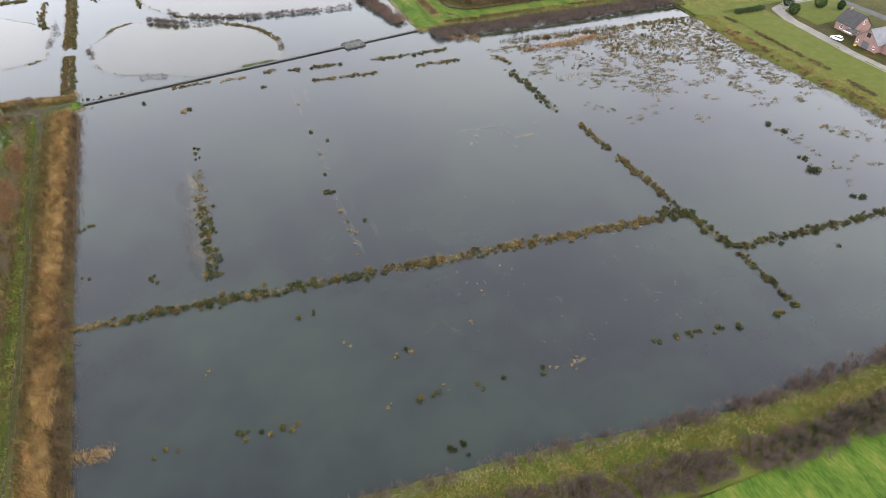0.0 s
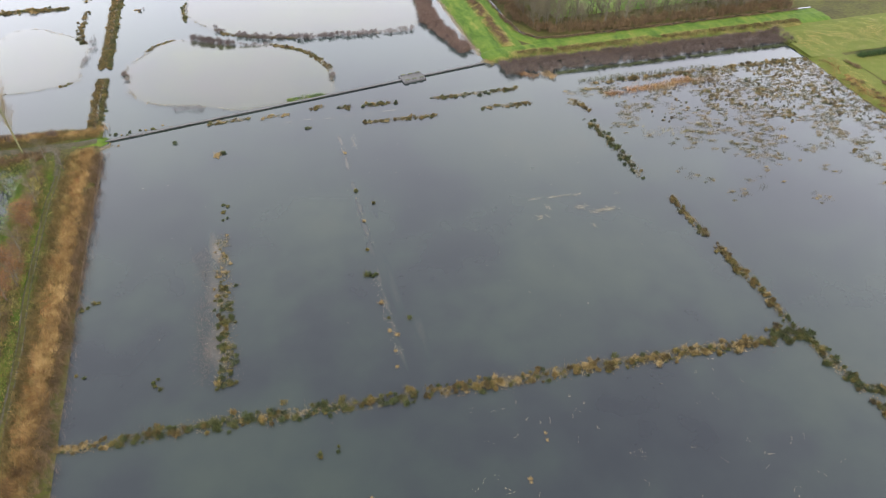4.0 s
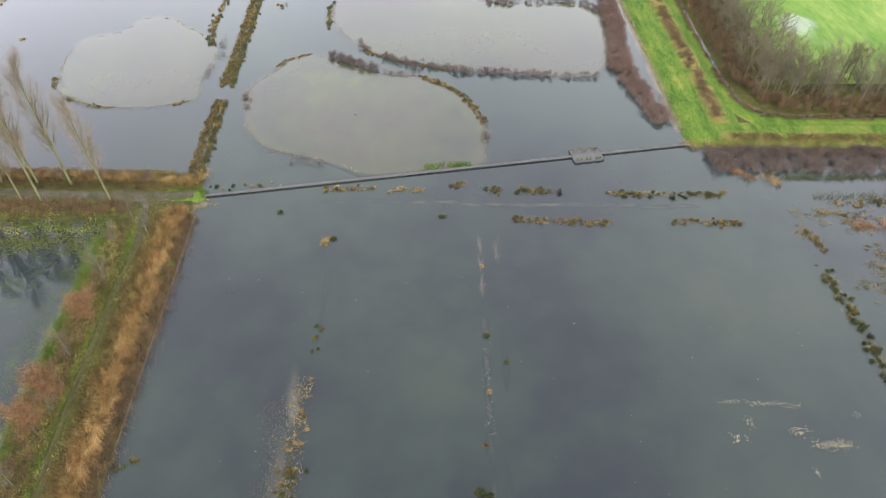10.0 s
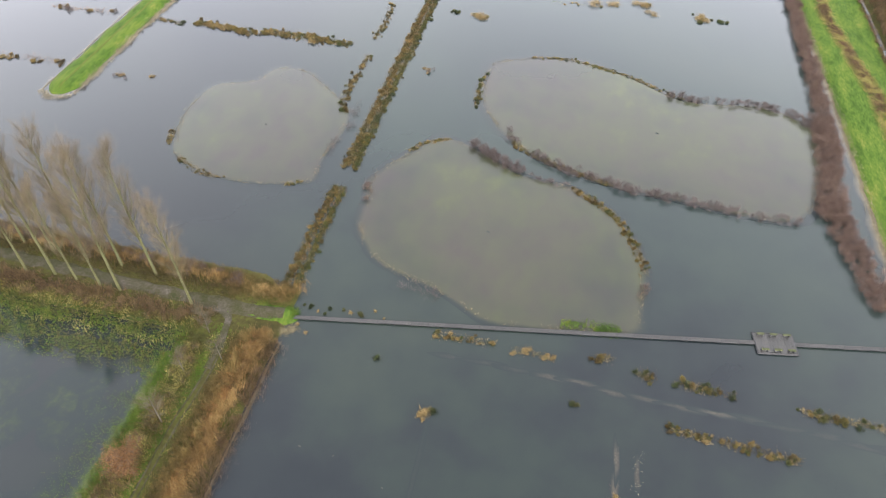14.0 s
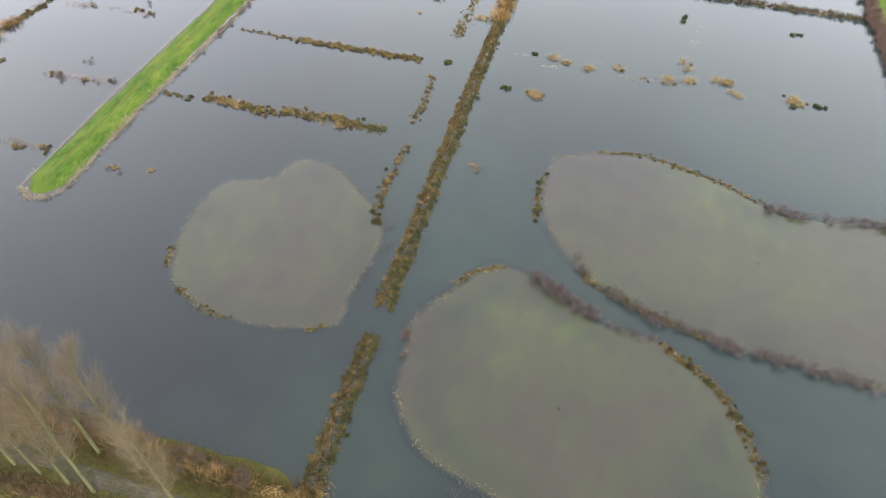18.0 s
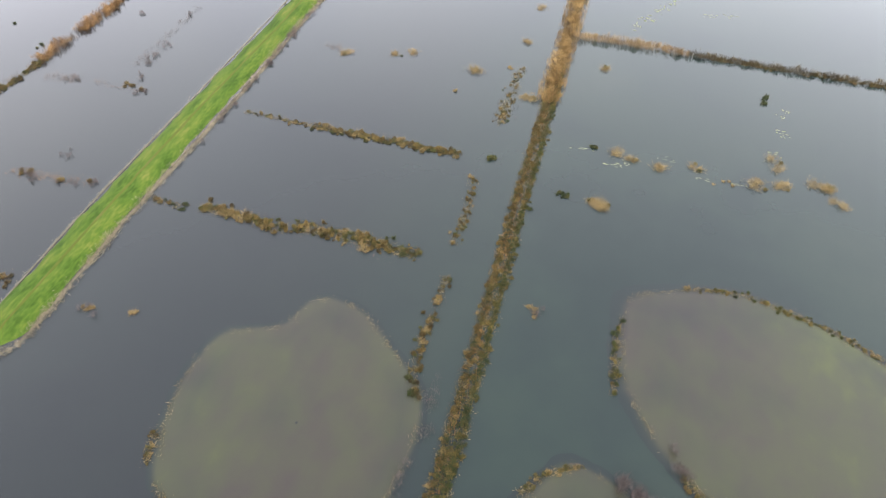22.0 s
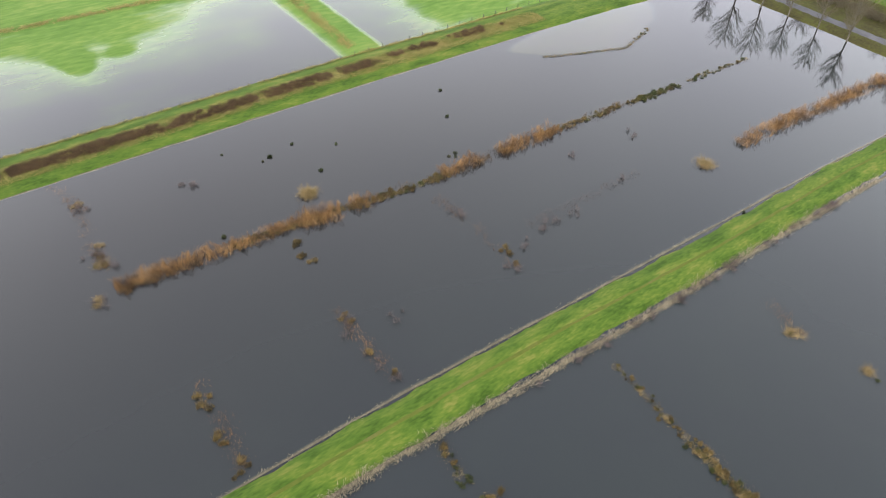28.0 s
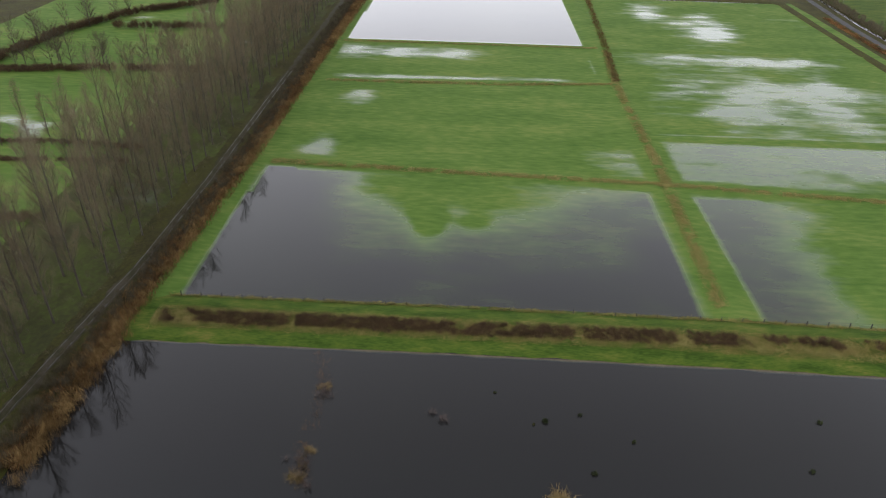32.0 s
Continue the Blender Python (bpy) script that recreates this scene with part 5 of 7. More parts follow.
# ---- rows of the northern fields ----
for s, (x0, half, seed) in enumerate(((-29.5, 0.5, 30), (-27.9, 0.3, 31))):
    row([(x0, 172), (x0, 184), (x0 + 0.1, 198.4)], half, 2.6, LANE if s == 0 else OLIVE, "sedge row on one side of a drowned lane", 0.8, seed, 0.6)
    row([(x0, 204), (x0 + 0.2, 230), (x0 + 0.2, 260), (x0 + 0.5, 290), (x0 + 0.8, 312)], half + 0.1, 2.4, LANE if s == 0 else OLIVE, "long sedge row on one side of a drowned lane", 0.85, seed + 5, 0.7)
for s, (x0, wide, stuff, kind_) in enumerate(((-29.6, 0.6, M_RUST, "brown"), (-29.5, 0.45, M_SEDGE, "olive"), (-27.9, 0.28, M_SEDGE, "olive"), (-27.9, 0.28, M_DARKSEDGE, "dark green"))):
    reeds([(x0, 172.4), (x0, 184), (x0 + 0.1, 198.4)], wide, 20, 0.4, "%s sedge filling a row of the drowned lane" % kind_, stuff, 450 + s, "sedge_bed", 0.09, 0.3)
    reeds([(x0, 204), (x0 + 0.2, 230), (x0 + 0.2, 260), (x0 + 0.5, 290), (x0 + 0.8, 312)], wide, 20, 0.4, "%s sedge filling a row of the drowned lane" % kind_, stuff, 455 + s, "sedge_bed", 0.09, 0.3)
reeds([(-28.9, 172.5), (-28.9, 198)], 0.7, 8, 0.45, "thin brown reed between two sedge rows", M_BRACKEN, 30, "dead_reed", 0.09)
reeds([(-29, 204.5), (-29, 240), (-28.4, 312)], 0.8, 11, 0.5, "rusty reed between two long sedge rows", M_BRACKEN, 31, "dead_reed", 0.09)
reeds([(-28.5, 296), (-28, 325), (-27.8, 365), (-27.8, 408)], 1.9, 90, 1.4, "golden reed belt along the drowned lane", M_REED, 32, width=0.10)
reeds([(-27, 172.2), (-27.4, 175)], 1.3, 36, 1.1, "golden reed tuft at the end of a row", M_REED, 33)
reeds([(-26, 325.2), (-13.5, 325.2), (0, 324)], 1.1, 55, 1.4, "golden reed row across the open water", M_REED, 34)
reeds([(0, 324), (16, 323.2), (35, 322.2), (62, 320)], 0.9, 45, 1.2, "golden and brown reed row across the open water", M_RUST, 35, "reed_bed", 0.1)
row([(4, 323.6), (30, 322.4), (60, 320.4)], 0.8, 1.0, BROWN, "sedge at the foot of a reed row", 0.9, 36, 0.5)
row([(-90, 247.2), (-84, 246.8)], 0.8, 1.5, OLIVE, "thin start of a sedge row", 0.8, 40, 0.2)
row([(-81.5, 247.8), (-76, 248), (-69, 246.7), (-65, 246.7)], 1.3, 3.2, BROWN, "brown sedge and reed row in the flood", 1.05, 41, 0.8)
row([(-64, 247.8), (-58, 247.6), (-52, 247.4), (-44, 246.6), (-42, 246.5)], 1.6, 3.8, BROWN, "broad brown sedge and reed row in the flood", 1.05, 42, 0.9)
row([(-87, 276.2), (-77, 275.5), (-72, 275.2)], 0.5, 1.0, MIXED, "thin sedge row in the flood", 0.7, 43, 0.2)
row([(-72, 275.2), (-66, 274.9), (-57, 274.8), (-50, 274.2), (-41.5, 274.2)], 1.0, 3.0, BROWN, "brown sedge row in the flood", 1.0, 44, 0.7)
row([(-37.8, 268), (-37, 258), (-37.4, 250)], 0.8, 1.4, MIXED, "broken line of small tussocks", 0.8, 45, 0.2)
row([(-36.7, 243), (-36.4, 237), (-36.8, 230), (-36.4, 224)], 0.6, 1.6, MIXED, "broken line of small tussocks", 0.9, 46, 0.35)
row([(-36.9, 293), (-36.7, 286), (-36.2, 308)], 1.4, 1.3, dict(tan=2, rust=1, sedge=1), "loose line of dead tufts", 0.75, 47, 0.25)
loose("dark", [(-36.2, 274.1), (-35.7, 274.4), (-22.2, 267.8), (-21.4, 267.5), (-20.8, 267.7), (-18, 283.4), (-17.2, 283.2), (15.5, 309.9), (15.4, 308), (40.5, 308), (42, 308), (38, 276), (42.5, 277.5), (43.5, 277.2)], 0.9, 23, 2, 0.3)
loose("reed", [(-16.6, 267.3), (-15.2, 266.8), (-14.4, 266.3), (-13.7, 282.5), (-10.1, 280.7), (-4.6, 279.9), (1.2, 281.6), (12.5, 279.7), (16.8, 281), (23.8, 281.9), (25, 281.8), (25.5, 278.1), (37, 278.8), (38.6, 277.8),
               (39.8, 277.4), (16, 287.4), (-76, 303.2), (-65.4, 306.3), (-61, 308.8), (-46, 304.3), (-36.4, 337.7), (-36.9, 319.6), (-18.2, 313.1), (-32.1, 297)], 0.85, 24, 2, 0.55)
loose("tan", [(-22, 239.7), (-22.6, 240.3), (-48, 294.6), (4.5, 278.7), (8, 279.2), (-87.1, 222.7), (-85.8, 222.5), (-80.2, 223.2), (-38.8, 308.2)], 0.7, 25, 2, 0.6)
loose("brush", [(-116.3, 247.3), (-115, 247.2), (-107.9, 246.6), (-103.3, 247.9), (-114.1, 255.1), (-112.9, 276.7), (-111, 276.9), (-86.5, 222.6), (-22, 240)], 0.8, 26, 3, 0.7)
# fringes of the islands
row([(-66.2, 207), (-65, 202.5)], 0.4, 1.6, MIXED, "thin sedge fringe of a drowned island", 0.8, 50, 0.3)
row([(-61, 199.2), (-55, 196), (-50, 195.4)], 0.4, 0.9, MIXED, "thin sedge fringe of a drowned island", 0.6, 51, 0.15)
row([(-38.4, 196.6), (-35.5, 198)], 0.3, 1.8, dict(tan=1, sedge=1), "thin sedge fringe of a drowned island", 0.6, 52, 0.3)
row([(-19, 211), (-16, 214.5), (-12, 216.6)], 0.35, 1.6, dict(tan=1, sedge=2), "thin sedge fringe of a drowned island", 0.7, 53, 0.3)
row([(12.8, 207), (20.8, 200.8), (24.8, 193), (25.9, 188)], 0.5, 2.0, dict(sedge=3, rust=2), "sedge fringe of a drowned island", 0.9, 54, 0.35)
row([(-9.2, 228), (-9.6, 236), (-9.2, 241)], 0.4, 1.3, OLIVE, "sedge fringe of a drowned island", 0.85, 55, 0.25)
row([(0, 250.4), (8.7, 251.6), (20.7, 247.8), (33.3, 240.8)], 0.4, 1.5, dict(sedge=3, tan=1), "sedge fringe of a drowned island", 0.7, 56, 0.3)
row([(0.5, 218), (5, 214.6), (12, 211.8), (20, 209.3)], 0.5, 1.8, dict(rust=2, sedge=2), "sedge fringe of a drowned island", 0.85, 57, 0.35)
row([(-36.5, 223.5), (-34.8, 220)], 0.6, 2.0, dict(dark=1, rust=1), "sedge fringe of a drowned island", 1.0, 58, 0.3)
for s, loop in enumerate((ISLE_A, ISLE_B, ISLE_C)):
    o = smooth_loop(loop, 6)
    reeds([tuple(p) for p in o] + [tuple(o[0])], 0.35, 7, 0.26, "thin straw rim of a drowned island", M_LITTER, 240 + s, "straw_rim", 0.12, z=0.06, thin=0.3)
brush([(-7.5, 215.2), (-2, 212), (3.5, 209)], 0.9, 5.7, 1.6, "purple-brown bare bushes on an island shore", M_BRUSH, 30, thin=-0.2)
brush([(4, 208.6), (12, 207.3)], 0.5, 1.4, 0.9, "low bare bushes on an island shore", M_BRUSH, 31)
brush([(-1.5, 221.5), (1, 218)], 0.7, 2.0, 1.1, "low bare bushes on an island shore", M_BRUSH, 32)
brush([(5, 214.8), (10.5, 212), (21, 209), (32, 207.6), (42.5, 206.3), (52, 206.5)], 0.9, 2.6, 1.3, "long fringe of dark bare bushes on an island", M_BRUSH, 33, thin=-0.1)
brush([(30, 241.5), (36, 241), (46, 242.2), (54, 240.6), (59.5, 235)], 1.0, 2.6, 1.3, "brown bare bushes on an island shore", M_BRUSH, 34, thin=-0.1)
brush([(61.2, 410), (61.2, 300), (61.0, 260), (60.8, 240), (60.6, 228)], 1.5, 8.0, 1.7, "broad belt of reddish-brown bare willow scrub", M_WILLOW, 35, thin=-0.5, twigs=130, width=0.017)
brush([(60.4, 240), (59.4, 226), (58.2, 214), (57, 208)], 2.4, 12.0, 1.7, "broad belt of reddish-brown bare willow scrub", M_WILLOW, 935, thin=-0.5, twigs=130, width=0.017)
brush([(58.2, 214), (58.8, 206), (59.9, 200), (61.0, 194), (62, 188.6)], 2.2, 13.0, 1.5, "reddish bare willow scrub beside the dyke", M_WILLOW, 36, thin=-0.5, twigs=130, width=0.017)

brush([(-32.6, 215), (-32.6, 221), (-32.4, 226)], 0.9, 4.5, 0.9, "sparse purple twigs in the water", M_BRUSH, 38, twigs=26, width=0.022)
brush([(-16.5, 180.2), (-12, 178.4), (-7.5, 177), (-5, 176.4)], 1.1, 4.5, 1.0, "sparse purple twigs beside an island", M_BRUSH, 39, twigs=26, width=0.022)
brush([(-23.6, 195), (-23.5, 200)], 0.4, 1.6, 0.9, "low brown twigs on an island shore", M_BRUSHR, 40)
brush([(26.2, 181), (25.6, 186)], 0.5, 1.8, 1.0, "low brown twigs on an island shore", M_BRUSHR, 41)
brush([(-34, 207), (-33.5, 212)], 0.7, 4.5, 0.9, "sparse purple twigs in the water", M_BRUSH, 42, twigs=26, width=0.022)
reeds([(14, 175.4), (22.5, 176.0)], 0.9, 70, 0.3, "bright green grass rising from the flood", M_GRASS, 43, "grass_patch", 0.14, z=0.07)
brush([(68, 177), (80, 176.4), (95, 176), (120, 175.6), (150, 175)], 3.6, 15.0, 1.6, "wide belt of grey-brown bare willow scrub", M_BRUSHR, 44, thin=-0.3, twigs=110, width=0.018)
reeds([(72, 180), (95, 179.2), (120, 178.8), (150, 178.4)], 1.1, 90, 0.6, "brown rough grass between dyke and scrub", M_BRAMBLE, 944, "rough_grass", 0.09, thin=0.0)
reeds([(80, 171.6), (95, 171.2), (120, 170.8), (150, 170.4)], 0.7, 60, 0.4, "olive sedge along the foot of the scrub", M_SEDGE, 945, "rough_sedge", 0.09, thin=0.1)
reeds([(71, 174), (73, 172.4), (75, 170.6)], 1.0, 36, 0.9, "golden reed tuft among scrub", M_BRACKEN, 946)
row([(86, 164.4), (100, 164), (114, 163.6), (144, 162.6)], 0.8, 1.3, dict(rust=3, tan=2, sedge=2), "sedge row along an open ditch", 1.0, 60, 0.6)
reeds([(77, 172), (79, 169)], 1.0, 40, 1.0, "golden reed tuft among scrub", M_REED, 146)
reeds([(84, 166.2), (120, 165)], 0.8, 18, 0.6, "olive sedge at the foot of the scrub", M_SEDGE, 147, "rough_sedge", 0.1)
reeds([(64.5, 182.6), (66.8, 180.3)], 0.9, 40, 0.9, "brown reed tuft at the end of the boardwalk", M_RUST, 46, "dead_reed")
reeds([(-185.4, 186), (-185.3, 240), (-185, 290), (-183.6, 345)], 1.6, 50, 0.3, "straw-coloured grass along the dyke's crown", M_STRAW, 461, "dead_grass_strip", 0.14)
reeds([(-192.6, 186), (-192.4, 240), (-192, 290), (-190.6, 345)], 0.35, 30, 0.4, "tawny grass along the fence", M_TAN, 440, "rough_grass", 0.12)
# fringes and strips of the dykes
for s, path in enumerate(([(-92.2, 216), (-92.4, 240), (-92.1, 255), (-91.2, 285), (-91, 320), (-90.4, 345), (-89, 395)],)):
    reeds(path, 0.6, 38, 0.5, "pale dead reed along the dyke's foot", M_PALE, 50 + s, "dead_grass_fringe", 0.10)
reeds([(-100.3, 216), (-100.6, 240), (-100.4, 262), (-99.5, 300), (-98.6, 345), (-97, 395)], 0.35, 4, 0.3, "thin bleached grass along the dyke's foot", M_PALE, 52, "dead_grass_fringe", 0.08)
reeds([(-99.8, 213.5), (-97, 211.6), (-94, 212), (-92.4, 215)], 0.6, 40, 0.45, "bleached dead grass round the dyke's tip", M_PALE, 53, "dead_grass_fringe", 0.1)
brush([(-91.2, 262), (-90.6, 300), (-90.6, 340)], 0.5, 0.9, 0.9, "thin brown twigs along the dyke", M_BRUSH, 54, thin=0.1)
for s, (y0, y1, many, gap) in enumerate(((187.5, 211, 13, -0.12), (212.5, 258, 15, -0.15), (258, 282, 11, 0.05), (285, 293, 12, -0.1), (294, 333, 8, 0.3))):
    brush([(-185.5, y0), (-185.4, (y0 + y1) / 2), (-185.2, y1)], 1.6, many * 1.15, 0.75, "brown dead brambles along the dyke's crown", M_BRAMBLE, 55 + 900 * s, "bramble_strip", thin=gap)
reeds([(-185.4, 186), (-185.2, 280), (-183.6, 345)], 2.3, 320, 0.3, "yellowed rough grass along the dyke's crown", M_TAN, 57, "dead_grass_strip", 0.14, thin=-0.05)
reeds([(-185.4, 186), (-185.2, 280), (-183.6, 345)], 2.4, 60, 0.3, "green rough grass along the dyke's crown", M_MEADOW, 957, "rough_grass", 0.12, thin=0.15)
reeds([(73.4, 190), (73.4, 215), (72.8, 250), (68.2, 284), (67.4, 330)], 1.1, 170, 0.4, "brown and olive rough herbs along the dyke", M_BRAMBLE, 958, "dead_herbs", 0.1, thin=0.3)
reeds([(73.4, 188), (73.4, 215), (72.8, 250), (68.2, 284), (67.4, 330)], 1.5, 210, 0.4, "tawny rough grass along the dyke", M_TAN, 58, "dead_grass_strip", 0.12, z=0.8, thin=0.15)
reeds([(74, 183), (90, 182.6), (115, 182.2), (160, 182)], 1.0, 90, 0.4, "brown rough herbs along the dyke", M_RUST, 959, "dead_herbs", 0.1, thin=0.15)
reeds([(72, 183.2), (90, 182.8), (115, 182.4), (160, 182.2)], 1.3, 110, 0.35, "tawny rough grass along the dyke", M_TAN, 59, "dead_grass_strip", 0.12, z=0.8, thin=0.2)
reeds([(66, 181.2), (100, 180.4), (160, 180)], 1.0, 50, 0.45, "bleached grass at the dyke's foot", M_TAN, 60, "dead_grass_fringe", 0.1)
reeds([(65, 187), (64.6, 215), (64, 250), (62.4, 300)], 0.6, 24, 0.35, "pale grass at the dyke's foot", M_PALE, 61, "dead_grass_fringe", 0.09)
# south bank
brush([(6, 44.4), (18, 43.6), (30, 42.8), (45, 40.8)], 0.8, 2.0, 1.4, "purple-brown bare bushes at the water's edge", M_BRUSHR, 62, thin=-0.05)
brush([(45, 40.8), (60, 38.8), (75, 38.8), (92, 38.6), (120, 38)], 1.2, 3.4, 1.9, "purple-brown bare bushes at the water's edge", M_BRUSHR, 63, thin=-0.2)
reeds([(8, 44), (30, 42), (60, 38), (95, 37.2)], 0.8, 16, 0.3, "bleached grass at the water's edge", M_PALE, 64, "dead_grass_fringe", 0.1, z=0.1)
reeds([(6, 40.5), (30, 38.5), (60, 34.4), (95, 33.6)], 3.2, 120, 0.3, "yellow rough grass on the south bank", M_TAN, 165, "rough_grass", 0.10, z=0.55, thin=0.3)
reeds([(6, 40.8), (30, 39), (60, 35), (95, 34.2)], 2.6, 60, 0.2, "short green grass on the south bank", M_MEADOW, 166, "rough_grass", 0.12, z=0.6, thin=0.1)
reeds([(10, 41), (30, 39.8), (60, 35.8), (95, 35)], 2.6, 60, 0.3, "rough yellow-green grass on the bank", M_MEADOW, 65, "rough_grass", 0.12, z=0.5, thin=0.2)
brush([(12, 37.6), (28, 35.6), (47, 32.6), (62, 31), (95, 30.6)], 2.4, 9.0, 1.6, "brown hedge of bare bushes along the bank", M_BRUSHR, 66, "hedge", z=0.5, thin=-0.2)
brush([(60, 31.5), (95, 31.5)], 1.5, 3.0, 1.4, "dark green and brown brambles along the bank", M_DARKSEDGE, 67, "bramble_bank", z=0.4)
reeds([(6, 42), (30, 40), (60, 36), (95, 35.4)], 2.2, 26, 0.45, "brown dead herbs on the south bank", M_BRACKEN, 470, "dead_herbs", 0.09, thin=0.15)
reeds([(12, 38.4), (30, 36.6), (50, 33.4), (95, 32)], 2.2, 36, 0.45, "tawny rough grass on the south bank", M_BRACKEN, 471, "rough_grass", 0.09, thin=0.2)
# east bank
reeds([(153.5, 62), (154, 93), (153, 121), (150.5, 141), (151.5, 160)], 3.4, 60, 0.3, "tawny rough grass on the bank", M_TAN, 472, "dead_grass_strip", 0.14, thin=0.15)
reeds([(152, 62), (152.4, 93), (151, 121), (148.6, 141), (149.8, 160)], 1.8, 50, 0.4, "brown rough grass on the bank", M_BRACKEN, 473, "rough_grass", 0.1, thin=0.25)
reeds([(150, 170), (175, 171), (196, 171)], 6.0, 120, 0.3, "tawny rough grass beside the dyke", M_TAN, 474, "dead_grass_strip", 0.16, thin=0.25)
brush([(151.5, 93), (150.5, 110), (149, 125), (148.8, 150)], 1.6, 1.6, 0.7, "brown rough herbs on the bank", M_BRAMBLE, 68, "dead_herbs", z=0.4, thin=0.1)
brush([(155.6, 92), (156.6, 117), (155.8, 143), (155, 157)], 0.6, 3.0, 0.7, "dark weeds along a field ditch", M_BRAMBLE, 69, "dead_herbs", z=0.3)
reeds([(148.5, 70), (148.8, 104), (146.5, 125), (144.8, 140), (146, 156)], 1.6, 16, 0.5, "tawny sedge at the water's edge", M_RUST, 70, "rough_sedge", 0.1, thin=0.3)

# ---- reeds between the two western dykes ----
reeds([(-143.4, 221), (-142.6, 245), (-141, 262), (-139.4, 280), (-139, 308), (-138.4, 332)], 1.2, 45, 0.55, "dark brown reed stubble along the whole row", M_BRAMBLE, 441, "reed_bed", 0.09, thin=0.32)
reeds([(-143.6, 220.6), (-143.6, 229), (-142.8, 240)], 1.6, 90, 1.3, "rusty golden reed row in the flood", M_RUSTREED, 80, thin=0.15)
reeds([(-142.8, 239), (-142.6, 250), (-142, 254)], 1.3, 60, 1.1, "brown reed row in the flood", M_RUSTREED, 81, "reed_bed", 0.1, thin=0.15)
reeds([(-142.2, 253), (-140.8, 260)], 2.2, 110, 1.7, "broad golden reed clump in the flood", M_RUSTREED, 82)
row([(-143, 240), (-141.6, 258), (-140.6, 266), (-139.6, 274), (-139.2, 284)], 0.9, 1.7, BROWN, "rusty sedge row in the flood", 1.0, 70, 0.6)
reeds([(-140.8, 262.6), (-140.4, 267)], 1.5, 70, 1.4, "golden reed clump in the flood", M_RUSTREED, 83)
reeds([(-139.9, 282), (-139.7, 292)], 1.5, 60, 1.4, "golden reed clump in the flood", M_RUSTREED, 84)
reeds([(-139.5, 296), (-139.4, 308), (-139.6, 312)], 1.6, 70, 1.3, "brown reed clump in the flood", M_RUSTREED, 85, "reed_bed", 0.1)
row([(-139.4, 308), (-138.7, 320), (-138.6, 330)], 0.8, 1.3, BROWN, "rusty sedge row in the flood", 0.95, 71, 0.4)
row([(-138.2, 332), (-137.8, 340), (-137.6, 349)], 0.9, 2.4, OLIVE, "dark sedge row in the flood", 1.0, 72, 0.6)
row([(-137.4, 352), (-136.8, 374)], 0.6, 1.0, OLIVE, "thin sedge row in the flood", 0.9, 73, 0.3)
reeds([(-113.5, 340), (-113.3, 358), (-112.1, 373), (-111.4, 394)], 1.5, 60, 1.4, "golden reed row beside the dyke", M_RUSTREED, 86, thin=0.05)
for s, (path, lab) in enumerate((([(-134.5, 276.8), (-122.1, 277.9), (-111.8, 277.5)], "thin line of brown stalks in the flood"), ([(-118.6, 286), (-118.4, 300.7), (-118.4, 315)], "thin line of purple-brown stalks in the flood"),
                                 ([(-119.9, 247.3), (-112.5, 247.9), (-103.3, 248.4)], "thin line of brown stalks in the flood"), ([(-118.4, 224.6), (-109.2, 224.9), (-102.3, 224.6)], "thin line of brown stalks in the flood"),
                                 ([(-81.6, 305.7), (-73.7, 304.7)], "thin line of brown stalks in the flood"), ([(-178, 218), (-169, 220.5), (-155.8, 219.8), (-148.8, 221.4)], "thin line of brown stalks in the flood"))):
    reeds(path, 1.1, 16, 0.4, lab, M_BRACKEN if s != 1 else M_BRUSHR, 410 + s, "dead_stalks", 0.06, thin=0.25)
loose("reed", [(-148.7, 257.2), (-149.3, 257.6), (-113.2, 328)], 0.95, 27, 4, 0.5)
loose("brush", [(-169.4, 220.5), (-168, 220.8), (-153.9, 220.3), (-155, 220.6), (-152.6, 220.2), (-149.1, 221.3), (-142.5, 217.3), (-163.1, 240.5), (-164.5, 239.8), (-128.1, 277.3), (-117, 288.1), (-117.1, 295.1),
                (-117.4, 291), (-119.8, 309.7), (-129.8, 308.5), (-128.5, 323.7), (-116, 283)], 0.85, 28, 3, 0.8)
loose("reed", [(-169.6, 220.2), (-155.7, 220.3), (-150.8, 220), (-143, 217.3)], 0.6, 442, 2, 0.7)
loose("rust", [(-153.9, 220.3), (-151, 220.6), (-138, 249), (-137, 249.3), (-135, 248.8), (-131.6, 249.6), (-117.5, 247.7), (-116.6, 247.9), (-110.2, 247.5), (-104.5, 248.4), (-116.2, 224.4), (-113.5, 224),
               (-109, 223.7), (-107.4, 223.5), (-103, 224.3), (-102, 224.2), (-116.6, 278), (-115, 277.9), (-112.4, 277.8), (-90, 247), (-81, 250)], 0.85, 29, 2, 0.5)
loose("dark", [(-163.3, 255.2), (-162.6, 254.6), (-164.2, 256), (-144.6, 287.8), (-144, 287.2), (-143.2, 286.7), (-99.6, 321.9), (-170, 248), (-166, 262), (-160, 270), (-157, 295), (-166, 300), (-155, 262), (-147, 240)], 0.7, 30, 1, 0.5)
row([(-165.5, 331), (-162, 339.7), (-157.6, 352), (-162.5, 366)], 0.3, 1.0, MIXED, "thin sedge fringe of a drowned patch", 0.5, 74, 0.15)
reeds([(-147, 181.2), (-165, 181.8), (-180, 182.6)], 1.2, 40, 1.6, "golden reed along the tree belt", M_REED, 87)
BELT_EDGE = [(-150, 179.4), (-180, 180.4), (-196, 181), (-214, 182), (-258, 183.6), (-323, 184.2), (-393, 185.5), (-465, 187)]
